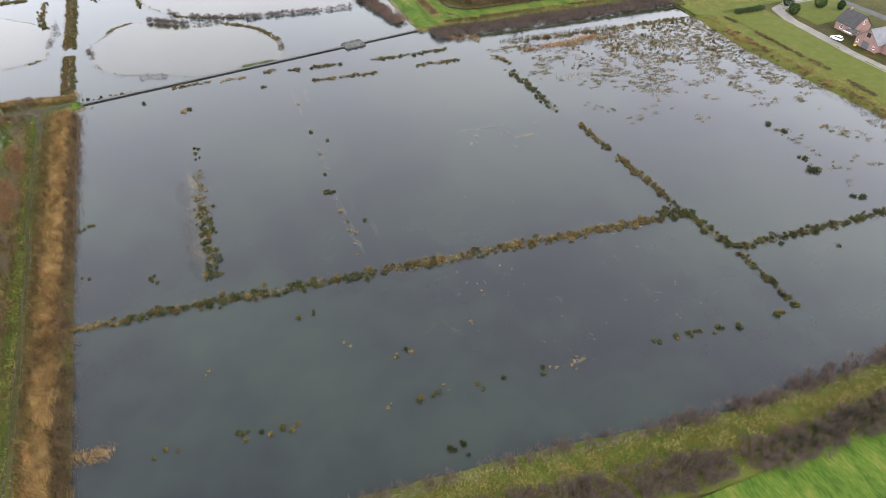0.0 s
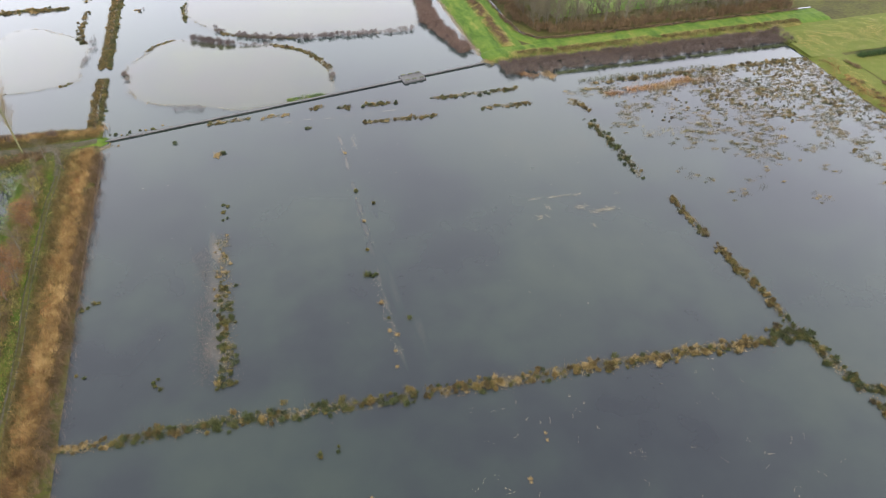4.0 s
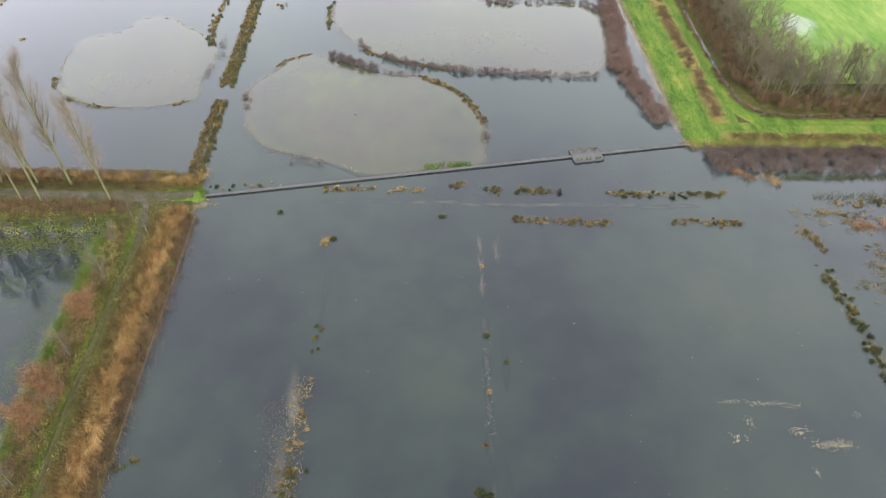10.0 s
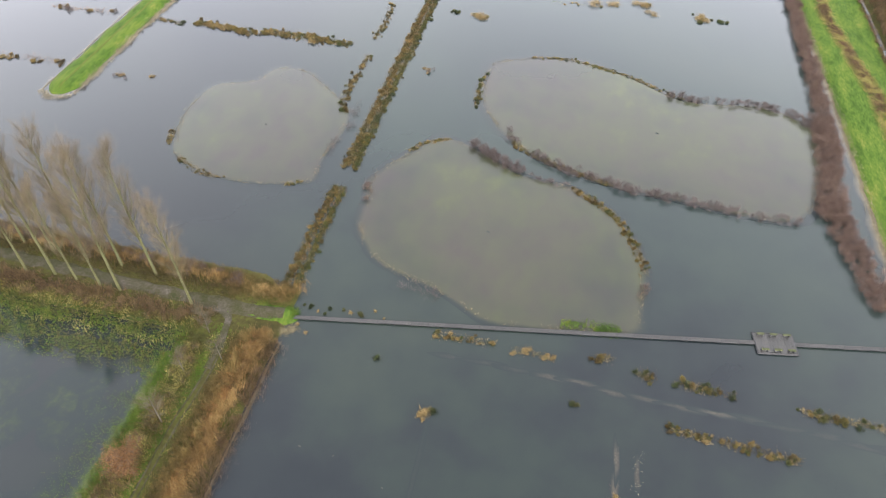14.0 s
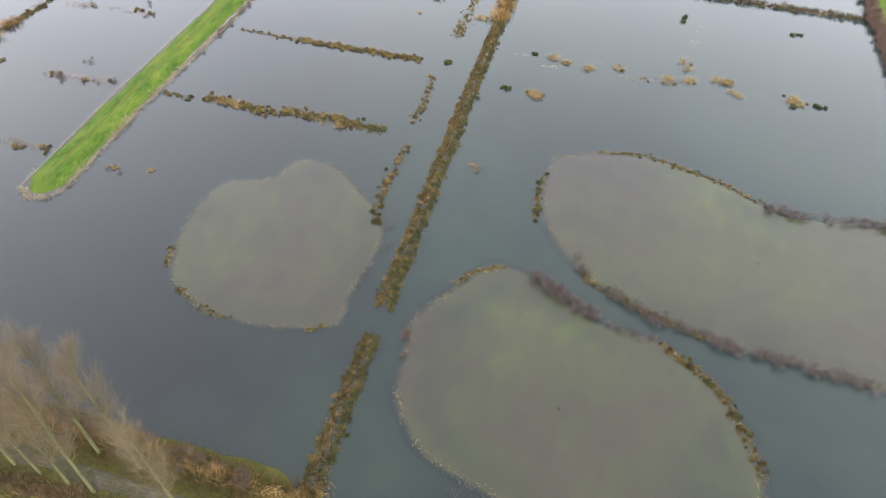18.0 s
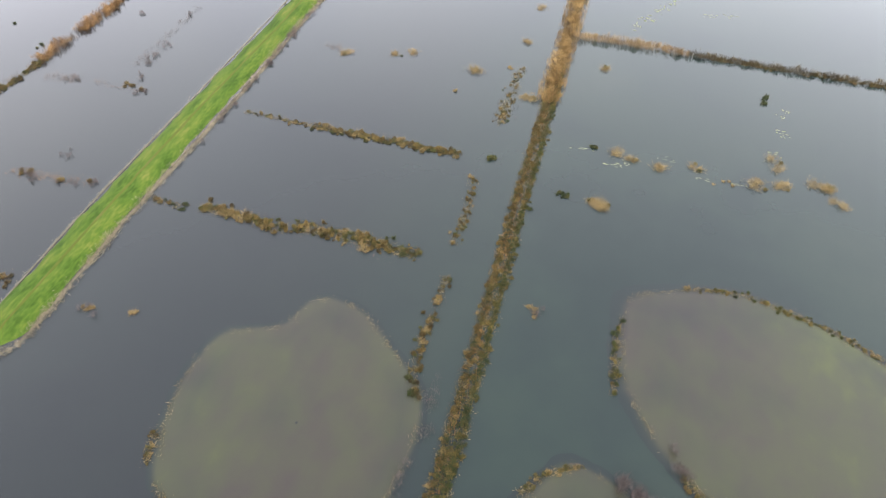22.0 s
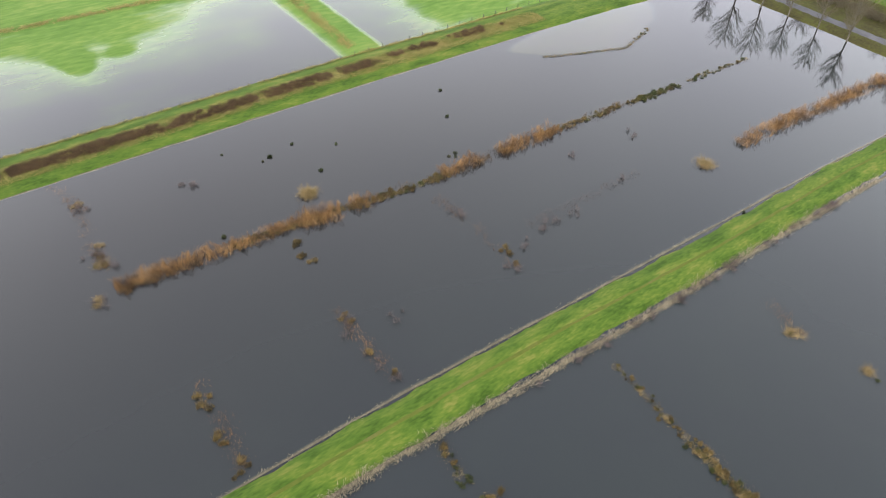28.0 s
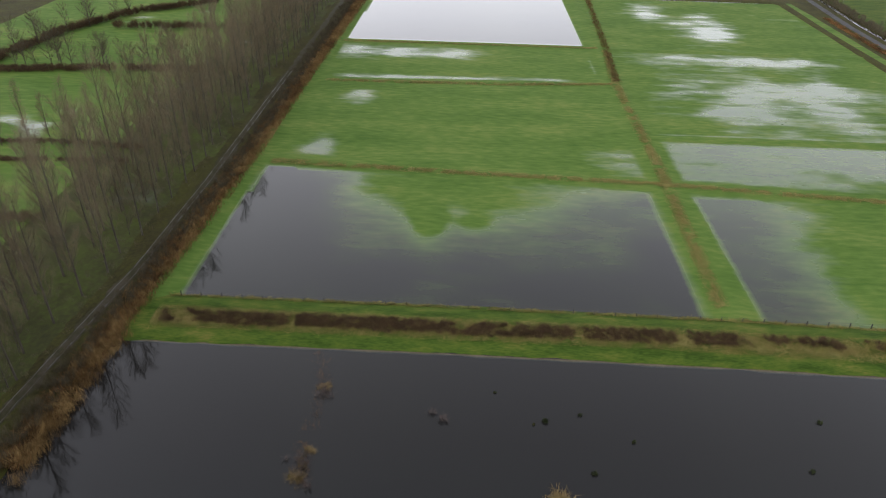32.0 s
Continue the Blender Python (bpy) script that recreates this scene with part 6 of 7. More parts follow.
reeds(BELT_EDGE, 1.9, 80, 1.3, "golden brown reed strip along the tree belt", M_REED, 88, "reed_bed", 0.12, thin=0.15)
reeds([(x, y - 1.0) for x, y in BELT_EDGE], 2.1, 130, 0.8, "dark brown bracken strip along the tree belt", M_BRACKEN, 988, "rough_sedge", 0.11, thin=0.0)
reeds([(x, y - 1.6) for x, y in BELT_EDGE], 1.6, 90, 0.7, "dead brown brambles along the tree belt", M_BRAMBLE, 989, "dead_herbs", 0.1, thin=0.1)
for s, (path, lab) in enumerate((([(-196, 293), (-212, 293.8), (-235, 294.4), (-258, 295.2)], "tawny rough grass on a low ridge"), ([(-258, 295.2), (-330, 295), (-372, 298)], "tawny rough grass on a low ridge"),
                                 ([(-255, 190), (-252, 240), (-249.5, 295), (-244, 350), (-241, 395)], "tawny rough grass along a field edge"),
                                 ([(-323, 192), (-325, 256), (-329, 294)], "tawny rough grass along a field edge"), ([(-374, 190), (-374.5, 295)], "tawny rough grass along a field edge"))):
    reeds(path, 1.3 if s < 2 else 1.1, 75, 0.35, lab, M_TAN, 90 + s, "dead_grass_strip", 0.2, z=0.25, thin=0.1)
reeds([(-331, 295.6), (-372, 298.4), (-466, 303)], 1.2, 22, 1.0, "rusty reed along a ditch", M_RUST, 96, "reed_bed", 0.14, z=0.1)

# ---- boardwalk ----
B0, B1 = Vector((-25.9, 167.75, 0.26)), Vector((64.6, 181.65, 0.26))
run = (B1 - B0).length
turn_b = math.degrees(math.atan2(B1.y - B0.y, B1.x - B0.x))
SECTIONS = 36
step_b = run / SECTIONS
crown_line = [p for i in range(16) for p in ((i * step_b / 16 + 0.012, 0.0), (i * step_b / 16 + 0.012, 0.045), ((i + 1) * step_b / 16 - 0.012, 0.045), ((i + 1) * step_b / 16 - 0.012, 0.0))]
deck_bm = prism(bmesh.new(), crown_line + [(step_b, -0.03), (0, -0.03)], -0.38, 0.38)
walkway = thing("boardwalk", None, "long grey plank boardwalk on dark posts over the flood", "boardwalk", m=pose(*B0, 0, 0, turn_b) @ Matrix.Diagonal((1, 0.75, 0.85, 1)))
deck0 = part("deck_section", deck_bm, M_DECK, walkway)
beam0 = part("edge_beam", box(bmesh.new(), 0, -0.43, -0.14, step_b, -0.36, 0.065, 0.01), M_DARKWOOD, walkway)
curb0 = part("edge_beam", box(bmesh.new(), 0, 0.36, -0.14, step_b, 0.41, 0.05, 0.01), M_DECK, walkway)
post0 = part("post", box(bmesh.new(), -0.06, -0.47, -1.1, 0.06, -0.36, 0.11, 0.015), M_DARKWOOD, walkway)
bear0 = part("bearer", box(bmesh.new(), -0.05, -0.4, 0.047, 0.05, 0.4, 0.06), M_DARKWOOD, walkway)
for i in range(SECTIONS):
    at = Matrix.Translation((i * step_b, 0, 0))
    for src, nm in ((deck0, "deck_section"), (beam0, "edge_beam"), (curb0, "edge_beam"), (post0, "post"), (bear0, "bearer")):
        if i:
            child(nm, src.data, walkway, at)
    child("post", post0.data, walkway, at @ Matrix.Translation((0, 0.82, 0)))
plat = thing("viewing_platform", None, "square plank platform beside the boardwalk with low benches", "platform", m=pose(*(B0 + (B1 - B0) * (68.5 / run)), 0, 0, turn_b))
for i in range(12):
    part("plank", box(bmesh.new(), i * 0.475, -1.85, 0.005, i * 0.475 + 0.455, 1.75, 0.055), M_DECK, plat)
for y in (-1.9, 1.76):
    part("edge_beam", box(bmesh.new(), 0, y, -0.25, 5.7, y + 0.1, 0.1, 0.01), M_DARKWOOD, plat)
for x in (-0.09, 5.7):
    part("edge_beam", box(bmesh.new(), x, -1.9, -0.25, x + 0.09, 1.86, 0.09, 0.01), M_DARKWOOD, plat)
for x in (0, 2.8, 5.6):
    for y in (-1.85, 1.7):
        part("post", box(bmesh.new(), x, y, -1.3, x + 0.14, y + 0.14, 0.14, 0.01), M_DARKWOOD, plat)


def bench(x, y):
    b = thing("bench", None, "low mossy timber bench on the platform", "bench", "benches on the platform",
              m=pose(*(B0 + (B1 - B0) * (68.5 / run)), 0, 0, turn_b) @ pose(x, y, 0.055))
    for j in range(3):
        part("seat_plank", box(bmesh.new(), -0.55, -0.2 + j * 0.14, 0.4, 0.55, -0.08 + j * 0.14, 0.45, 0.008), M_MOSS, b)
    for sx in (-0.42, 0.32):
        part("leg", box(bmesh.new(), sx, -0.18, 0, sx + 0.1, 0.2, 0.4, 0.008), M_DARKWOOD, b)


for by in (-1.45, 1.35):
    for bx in (0.95, 2.85, 4.75):
        bench(bx, by)

brush([(78.0, 330), (78.2, 232), (78.2, 205), (79.2, 195.6), (82.6, 190.6), (90, 189.4), (165, 189.2)], 0.5, 3.0, 0.9, "dark weeds along the ditch", M_BRAMBLE, 420, "dead_herbs", thin=-0.2, twigs=60)


# ---- trees ----
def tube(points, radii, sides=6):
    p = np.asarray(points, dtype=float)
    a = np.linspace(0, 2 * np.pi, sides, endpoint=False)
    d = np.gradient(p, axis=0)
    d /= np.linalg.norm(d, axis=1)[:, None]
    ref = np.where(np.abs(d[:, 2:3]) > 0.9, [[1.0, 0, 0]], [[0, 0, 1.0]])
    u = np.cross(d, ref)
    u /= np.linalg.norm(u, axis=1)[:, None]
    w = np.cross(d, u)
    v = p[:, None] + (u[:, None] * np.cos(a)[None, :, None] + w[:, None] * np.sin(a)[None, :, None]) * np.asarray(radii)[:, None, None]
    n = len(p)
    i = np.arange(n * sides).reshape(n, sides)
    j = np.roll(i, -1, axis=1)
    return v.reshape(-1, 3), np.stack([i[:-1], j[:-1], j[1:], i[1:]], -1).reshape(-1, 4)


def tree(name, seed, height, clear, reach, rise, limbs, twigs, label, bark, twig_mat, thick=0.22, twig_len=1.0, twig_w=0.06, leaves=0, leaf_mat=None):
    """A bare tree: a tapered trunk with limbs, and a crown of many fine twigs. clear: share of the trunk with no limbs; rise: how steeply limbs climb."""
    rng = np.random.default_rng(seed)
    k = np.linspace(0, 1, 9)
    lean = rng.normal(0, 0.018 * height, 2)
    bow = rng.normal(0, 0.004 * height, 2)
    trunk = np.stack([lean[0] * k + bow[0] * np.sin(k * 5), lean[1] * k + bow[1] * np.sin(k * 4), k * height * 0.97 - 0.2], 1)
    parts, tips = [tube(trunk, thick * (1 - k) ** 0.8 + 0.02, 7)], []
    for i in range(limbs):
        s = clear + (0.96 - clear) * (i + rng.uniform()) / limbs
        base = np.array([np.interp(s, k, trunk[:, c]) for c in range(3)])
        a = rng.uniform(0, 2 * np.pi)
        rel = (s - clear) / (1 - clear)
        length = reach * height * (0.35 + 0.9 * np.sin(np.pi * (0.18 + 0.8 * rel)) ** 0.8) * rng.uniform(0.7, 1.2)
        out = np.array([np.cos(a), np.sin(a), 0])
        t = np.linspace(0, 1, 4)
        line = base + out * (length * t * np.cos(rise))[:, None] + np.array([0, 0, 1.0]) * (length * (t * np.sin(rise) + 0.25 * t * t))[:, None]
        line[1:] += rng.normal(0, 0.05 * length, (3, 3))
        parts.append(tube(line, 0.28 * thick * (1 - rel * 0.6) * (1 - t) + 0.008, 4))
        tips.append(line)
    tips = np.array(tips)
    q = rng.integers(0, limbs, twigs)
    t = rng.uniform(0.15, 1.0, twigs) * 3
    i0 = np.minimum(t.astype(int), 2)
    f = (t - i0)[:, None]
    base = tips[q, i0] * (1 - f) + tips[q, i0 + 1] * f
    way_ = tips[q, 3] - tips[q, 0]
    way_ /= np.linalg.norm(way_, axis=1)[:, None]
    way_ = way_ + rng.normal(0, 0.55, (twigs, 3)) + np.array([0, 0, 0.35])
    way_ /= np.linalg.norm(way_, axis=1)[:, None]
    ln = twig_len * rng.uniform(0.4, 1.3, twigs)[:, None]
    side = np.cross(way_, rng.normal(0, 1, (twigs, 3)))
    side *= (twig_w * rng.uniform(0.5, 1.1, twigs) / np.linalg.norm(side, axis=1) / 2)[:, None]
    mid, tip = base + way_ * ln * 0.45, base + way_ * ln + rng.normal(0, 0.08, (twigs, 3))
    v = np.stack([base, mid - side, tip, mid + side], 1).reshape(-1, 3)
    top = thing(name, None, label, "tree")
    child("trunk", quads("trunk", *parts[0], bark, True), top)
    lv, lf = joined(parts[1:])
    cv, cf = joined([(lv, lf), (v, np.arange(len(v)).reshape(-1, 4))])
    child("crown", quads("crown", cv, cf, [bark, twig_mat], False, [0] * len(lf) + [1] * (len(cf) - len(lf))), top, kind="stuff")
    if leaves:
        b = base[rng.integers(0, twigs, leaves)] + rng.normal(0, 0.35, (leaves, 3))
        child("foliage", quads("foliage", *blades(rng, b, 0.08, 0.16, 0.11), leaf_mat), top)
    return top


POPLAR = [tree("poplar", 40 + i, 23 + i % 3, 0.26, 0.15, radians(62), 46, 9000, "tall bare poplar with an airy crown of fine twigs", M_BARK, M_TWIG, 0.21, 1.7, 0.010) for i in range(4)]
BELT = [tree("poplar", 50 + i, 26 + i % 3, 0.15, 0.15, radians(58), 36, 4200, "bare poplar in a dense winter tree belt", M_DARKBARK, M_TWIG_BELT, 0.2, 1.9, 0.02) for i in range(3)]
ALDER = [tree("alder", 60 + i, 9 + i, 0.15, 0.30, radians(42), 26, 1500, "small bare tree with a thin twiggy crown", M_DARKBARK, M_TWIG_DARK, 0.13, 1.1, 0.035) for i in range(4)]
YOUNG = [tree("young_tree", 70 + i, 5.5 + i * 0.6, 0.2, 0.26, radians(45), 18, 1400, "young bare tree beside the path", M_DARKBARK, M_TWIG_DARK, 0.07, 0.8, 0.016) for i in range(2)]
OAK = [tree("young_oak", 80 + i, 5.5, 0.15, 0.34, radians(35), 26, 700, "young oak holding withered orange-brown leaves", M_DARKBARK, M_BRUSHR, 0.1, 0.8, 0.03, 5200, M_LEAF_RUST) for i in range(2)]
SAPLING = [tree("young_tree", 170 + i, 6.0 + i * 0.6, 0.25, 0.2, radians(55), 16, 500, "slim young bare tree beside the road ditch", M_DARKBARK, M_TWIG_DARK, 0.11, 0.9, 0.02) for i in range(2)]
BIG = [tree("bare_tree", 90 + i, 15 + 2 * i, 0.2, 0.34, radians(40), 44, 7000, "large bare tree with a broad dark crown", M_DARKBARK, M_TWIG_DARK, 0.3, 1.6, 0.022) for i in range(3)]


def plant(kinds, places, seed, group, z=0.4, sizes=(0.85, 1.12), label=""):
    """Trees at the places; the first of each kind is the one built above, the others are copies."""
    rng = np.random.default_rng(seed)
    for i, (x, y) in enumerate(places):
        src = kinds[i % len(kinds)] if i < len(kinds) else kinds[rng.integers(len(kinds))]
        s = rng.uniform(*sizes)
        m = pose(x, y, onto([(x, y)])[0], 0, 0, rng.uniform(0, 360))
        if src.get("group"):
            ob = copy_thing(src, m)
        else:
            ob = src
            ob.matrix_basis = m
        ob.scale = (s, s, s * rng.uniform(0.92, 1.08))
        tagged(ob, label, "", group)


plant(POPLAR, [(-41.9, 166.6), (-50.1, 170.8), (-53.9, 166.6), (-57.3, 166.7), (-56.4, 171.4), (-61.7, 167.1), (-62.8, 171.6), (-65.6, 167.4), (-68.9, 172), (-70.4, 167), (-74.5, 172.4), (-76, 167.2), (-80.5, 167.4), (-81.5, 173),
               (-86, 167.4), (-85, 173.8), (-93, 168), (-92, 174.2), (-99, 168), (-101, 174.6), (-107, 168.5), (-109, 175)], 1, "poplars along the track", 0.5)
rng = np.random.default_rng(5)
belt = [(x + rng.normal(0, 1.2), y + rng.normal(0, 0.9) + (-240 - x if x > -240 else 0) * 0.045) for y in (172.0, 164, 155) for x in np.arange(-117 - (y % 3), -470, -8.0)]
plant(BELT, belt, 2, "poplars of the tree belt", 0.4, (0.86, 1.12))
plant(ALDER, [(x, y) for x, y in zip(np.random.default_rng(6).uniform(-460, -120, 110), np.random.default_rng(7).uniform(143, 172, 110))], 3, "small trees under the poplars", 0.3, (0.6, 1.0))
plant(BELT, [(-258.1, 121.3), (-259, 127), (-260, 133), (-260.5, 139), (-262, 144.5), (-263.5, 150), (-257, 114), (-256, 107), (-255, 99)], 4, "poplars in a field row", 0.3, (0.55, 0.66))
plant(YOUNG, [(-36.8, 71), (-37.4, 80), (-36.4, 87.5), (-37.2, 96), (-36.3, 105), (-37, 113.5), (-36.2, 124), (-37.1, 133), (-36.4, 147), (-37.3, 155), (-36.8, 162), (-40, 84), (-40.5, 101), (-41, 119),
              (-39.6, 92), (-33, 158)], 5, "young trees along the path", 0.5)
plant(OAK, [(-36.4, 125.6), (-37.4, 121), (-36.4, 139.8), (-38.6, 106)], 6, "young oaks along the path", 0.5, (1.15, 1.4))
rng = np.random.default_rng(8)
plant(ALDER, [(x, y) for x, y in zip(rng.uniform(83, 97, 70), rng.uniform(196, 330, 70))] + [(x, y) for x, y in zip(rng.uniform(84, 165, 80), rng.uniform(193.5, 206, 80))], 7, "small trees of the wood", 0.4, (0.6, 1.0),
      "small bare tree in a winter wood")
rng = np.random.default_rng(9)
plant(BIG, [(x, 403.5 + rng.normal(0, 0.5)) for x in (-172, -163, -154, -146, -137, -128)] + [(x, 414.5 + rng.normal(0, 0.6)) for x in np.arange(-118, 80, 11.0)] +
      [(x, 437 + rng.normal(0, 1.5) - (x + 160) * 0.05) for x in np.arange(-330, -128, 9.5)] + [(x, 446 + rng.normal(0, 2.5) - (x + 160) * 0.05) for x in np.arange(-326, -128, 12.0)], 8, "trees along the country road", 0.5, (0.55, 0.9))
ROADSIDE = [(-480, 424.0), (-424, 420), (-330, 419), (-250, 414.6), (-197, 411.5), (-160, 410.6)]
dv, df = strip([(x, y + 5.6) for x, y in ROADSIDE], [(-0.9, 0.75), (0, 0.76), (0.9, 0.75)], 1.0, 0.2, 12.3)
thing("ditch", quads("ditch", dv, df, M_WATER, True), "straight water-filled ditch beside the country road", "ditch", kind="structure")
q, across, _ = along([(x, y + 3.4) for x, y in ROADSIDE], 8.5)
plant(SAPLING, [tuple(a) for a in q + rng.normal(0, 0.25, q.shape)], 18, "young trees along the road ditch", 0.5, (0.7, 1.1))
plant(ALDER, [(x, y) for x, y in zip(np.random.default_rng(10).uniform(-330, -130, 40), np.random.default_rng(11).uniform(436, 456, 40))], 9, "small trees beside the country road", 0.4, (0.6, 1.0))
# undergrowth
brush([(83, 330), (82.8, 240), (83, 205), (86, 195), (100, 193), (165, 193)], 2.4, 5.0, 2.2, "brown undergrowth along the wood's edge", M_BRAMBLE, 100, "undergrowth", z=0.4, thin=-0.3)
brush([(90, 330), (90, 240), (90, 212), (100, 200), (165, 200)], 5.0, 6.0, 2.6, "tangled brown undergrowth in the wood", M_TWIG_DARK, 101, "undergrowth", z=0.4, thin=-0.2, twigs=34)
reeds([(87, 330), (87, 220), (95, 202), (160, 199)], 4.0, 40, 0.8, "green undergrowth in the wood", M_SEDGE, 102, "undergrowth", 0.14, z=0.4, thin=0.3)
brush([(-115, 163), (-240, 165), (-460, 165)], 9.0, 2.6, 1.6, "tangled brown undergrowth below the poplars", M_TWIG_DARK, 103, "undergrowth", z=0.3, thin=-0.2, twigs=30)
brush([(-219, 128), (-217.5, 146)], 1.6, 5.0, 2.2, "dark overgrown field hedge", M_BRAMBLE, 1104, "hedge", thin=-0.3)
brush([(-259, 98), (-260.5, 130), (-259, 153)], 1.0, 5.0, 1.3, "dark clipped field hedge", M_BRAMBLE, 1105, "hedge", thin=-0.4)
brush([(-247, 98), (-248.8, 130), (-249.6, 153)], 0.9, 5.0, 1.2, "dark clipped field hedge", M_BRAMBLE, 104, "hedge", z=0.3)
plant(ALDER, [(-326 + k % 3, 78 + k * 4.4) for k in range(15)] + [(-334, 68), (-346, 66), (-358, 70), (-371, 74), (-384, 78), (-396, 83), (-404, 86)], 44, "small trees along the field hedges", 0.4, (0.7, 1.1))
plant(BIG, [(-331.4, 107.8), (-336, 132), (-333, 90), (-352, 72), (-380, 79)], 45, "large trees along the field hedges", 0.4, (0.55, 0.75))
brush([(-319, 76), (-325, 112), (-326, 146)], 2.2, 9.0, 2.2, "tall dark field hedge", M_BRAMBLE, 105, "hedge", z=0.3)
brush([(-300, 60), (-330, 68), (-369, 72), (-406, 87.4), (-430, 118)], 2.4, 8.0, 3.0, "tall dark field hedge", M_BRAMBLE, 106, "hedge", z=0.3)
brush([(-380, 90), (-384, 150)], 2.2, 4.0, 3.5, "tall dark field hedge", M_BRAMBLE, 107, "hedge", z=0.3)
brush([(-330, 431), (-250, 426.5), (-170, 423.5), (-100, 422)], 2.6, 8.0, 1.6, "brown thicket beside the country road", M_TWIG_DARK, 108, "undergrowth", z=0.4, thin=-0.2)
reeds([(-440, 416), (-330, 415), (-250, 410.8), (-197, 407.8), (-165, 406.8)], 1.6, 60, 0.5, "rusty verge grass beside the road", M_BRACKEN, 109, "rough_grass", 0.14, thin=0.1)
reeds([(-256, 404.5), (-237, 404.5)], 4.2, 160, 0.25, "square patch of bleached reed beside the road", M_TAN, 1109, "dead_grass_patch", 0.14, thin=-0.5)
reeds([(-257, 399.5), (-236, 400), (-235.6, 409), (-257, 409.5), (-257, 399.5)], 0.7, 70, 0.6, "brown rim of a square reed patch", M_BRACKEN, 1110, "rough_grass", 0.1)
qv, qf = sheet(np.linspace(93, 172, 52), np.linspace(202, 330, 62), lambda x, y: 0.62 + 0.08 * np.sin(x * 0.2) * np.sin(y * 0.13))
qd = np.clip(0.6 * np.exp(-((qv[:, 0] - 106) / 9) ** 2 - ((qv[:, 1] - 232) / 24) ** 2) + 0.9 * wobble(qv[:, 0], qv[:, 1], 9.0, 7.0) - 0.25, 0, 0.9)
thing("meadow_wood", deepened(quads("meadow_wood", qv, qf, M_MEADOW_WET, True), qd), "bright green meadow with pools behind the wood", "meadow", kind="structure")


# ---- fence on the west dyke ----
fence = thing("wire_fence", None, "low wire fence on weathered posts along the dyke", "fence")
post = box(bmesh.new(), -0.06, -0.06, 0, 0.06, 0.06, 1.25, 0.01)
p0 = part("post", post, M_DARKWOOD, fence, m=Matrix.Translation((-192.6, 188, 0.05)))
for i in range(1, 42):
    child("post", p0.data, fence, Matrix.Translation((-192.6 + i * 0.03, 188 + i * 4.0, 0.05)))
for z in (0.6, 1.1):
    part("wire", prism(bmesh.new(), [(-0.01, z), (0.01, z), (0, z + 0.02)], 0, 164), M_DARKWOOD, fence, m=pose(-192.6, 188, 0.05, 0, 0, -0.43))


# ---- the farm ----
def gable_house(name, label, x, y, turn, wide, deep, eaves, ridge, wall_mat, roof_mat, over=0.4):
    """Walls with gables along local y and a roof of two slabs; the ridge runs along y."""
    h = thing(name, None, label, "house", m=pose(x, y, 0.5, 0, 0, turn) @ Matrix.Diagonal((1 / PLAN, 1 / PLAN, 1 / PLAN, 1)))
    w2 = wide / 2
    part("wall", prism(bmesh.new(), [(-w2, 0), (w2, 0), (w2, eaves), (0, ridge), (-w2, eaves)], 0, deep), wall_mat, h)
    slope = (ridge - eaves) / w2
    for s in (-1, 1):
        e = (s * (w2 + over), eaves - over * slope)
        roof = part("roof", prism(bmesh.new(), [(0, ridge + 0.02), e, (e[0], e[1] + 0.22), (0, ridge + 0.26)], -over, deep + over), roof_mat, h)
        for j in range(1, int(w2 * 1.6)):
            t = j / int(w2 * 1.6)
            part("tile_course", prism(bmesh.new(), [(e[0] * t, ridge + 0.25 + (e[1] - ridge - 0.03) * t), (e[0] * t + s * 0.12, ridge + 0.22 + (e[1] - ridge - 0.03) * t - 0.04 * slope), (e[0] * t, ridge + 0.31 + (e[1] - ridge - 0.03) * t)],
                                      -over, deep + over), roof_mat, roof)
    part("ridge_cap", box(bmesh.new(), -0.14, -over, ridge + 0.2, 0.14, deep + over, ridge + 0.34, 0.04), roof_mat, h)
    return h


def window(h, x, y, z, wide, high, face):
    """A white window on a wall; face: 'x' or 'y', the way its wall looks, with a sign."""
    s = -1 if face[0] == "-" else 1
    ax = face[-1]

    def slab(a, z0, b, z1, d0, d1):
        lo, hi = sorted((s * d0, s * d1))
        return box(bmesh.new(), x + lo, y + a, z0, x + hi, y + b, z1) if ax == "x" else box(bmesh.new(), x + a, y + lo, z0, x + b, y + hi, z1)

    fr = part("window", slab(-wide / 2, z, wide / 2, z + high, -0.03, 0.05), M_WHITE, h, "white window frame")
    part("pane", slab(-wide / 2 + 0.1, z + 0.1, -0.03, z + high - 0.1, 0.03, 0.07), M_GLASS, fr)
    part("pane", slab(0.03, z + 0.1, wide / 2 - 0.1, z + high - 0.1, 0.03, 0.07), M_GLASS, fr)
    part("sill", slab(-wide / 2 - 0.1, z - 0.1, wide / 2 + 0.1, z, 0.0, 0.14), M_WHITE, fr)


home = gable_house("farmhouse", "red brick farmhouse with a dark tiled roof", 183.6, 133.2, 0, 8.2, 8.4, 3.1, 6.8, M_BRICK, M_TILE)
for wy_ in (1.8, 5.4):
    window(home, -4.1, wy_, 0.9, 1.2, 1.4, "-x")
window(home, -1.6, 0, 0.9, 1.1, 1.4, "-y")
window(home, 0.4, 0, 3.9, 1.0, 1.2, "-y")
part("chimney", box(bmesh.new(), -0.35, 6.8, 6.2, 0.35, 7.5, 7.7, 0.04), M_BRICK, home)
barn = gable_house("barn", "brick barn with a wide grey roof and a dark loft opening", 176.8, 125.3, -90, 9.2, 15.0, 3.0, 6.8, M_BRICK, M_TILE2)
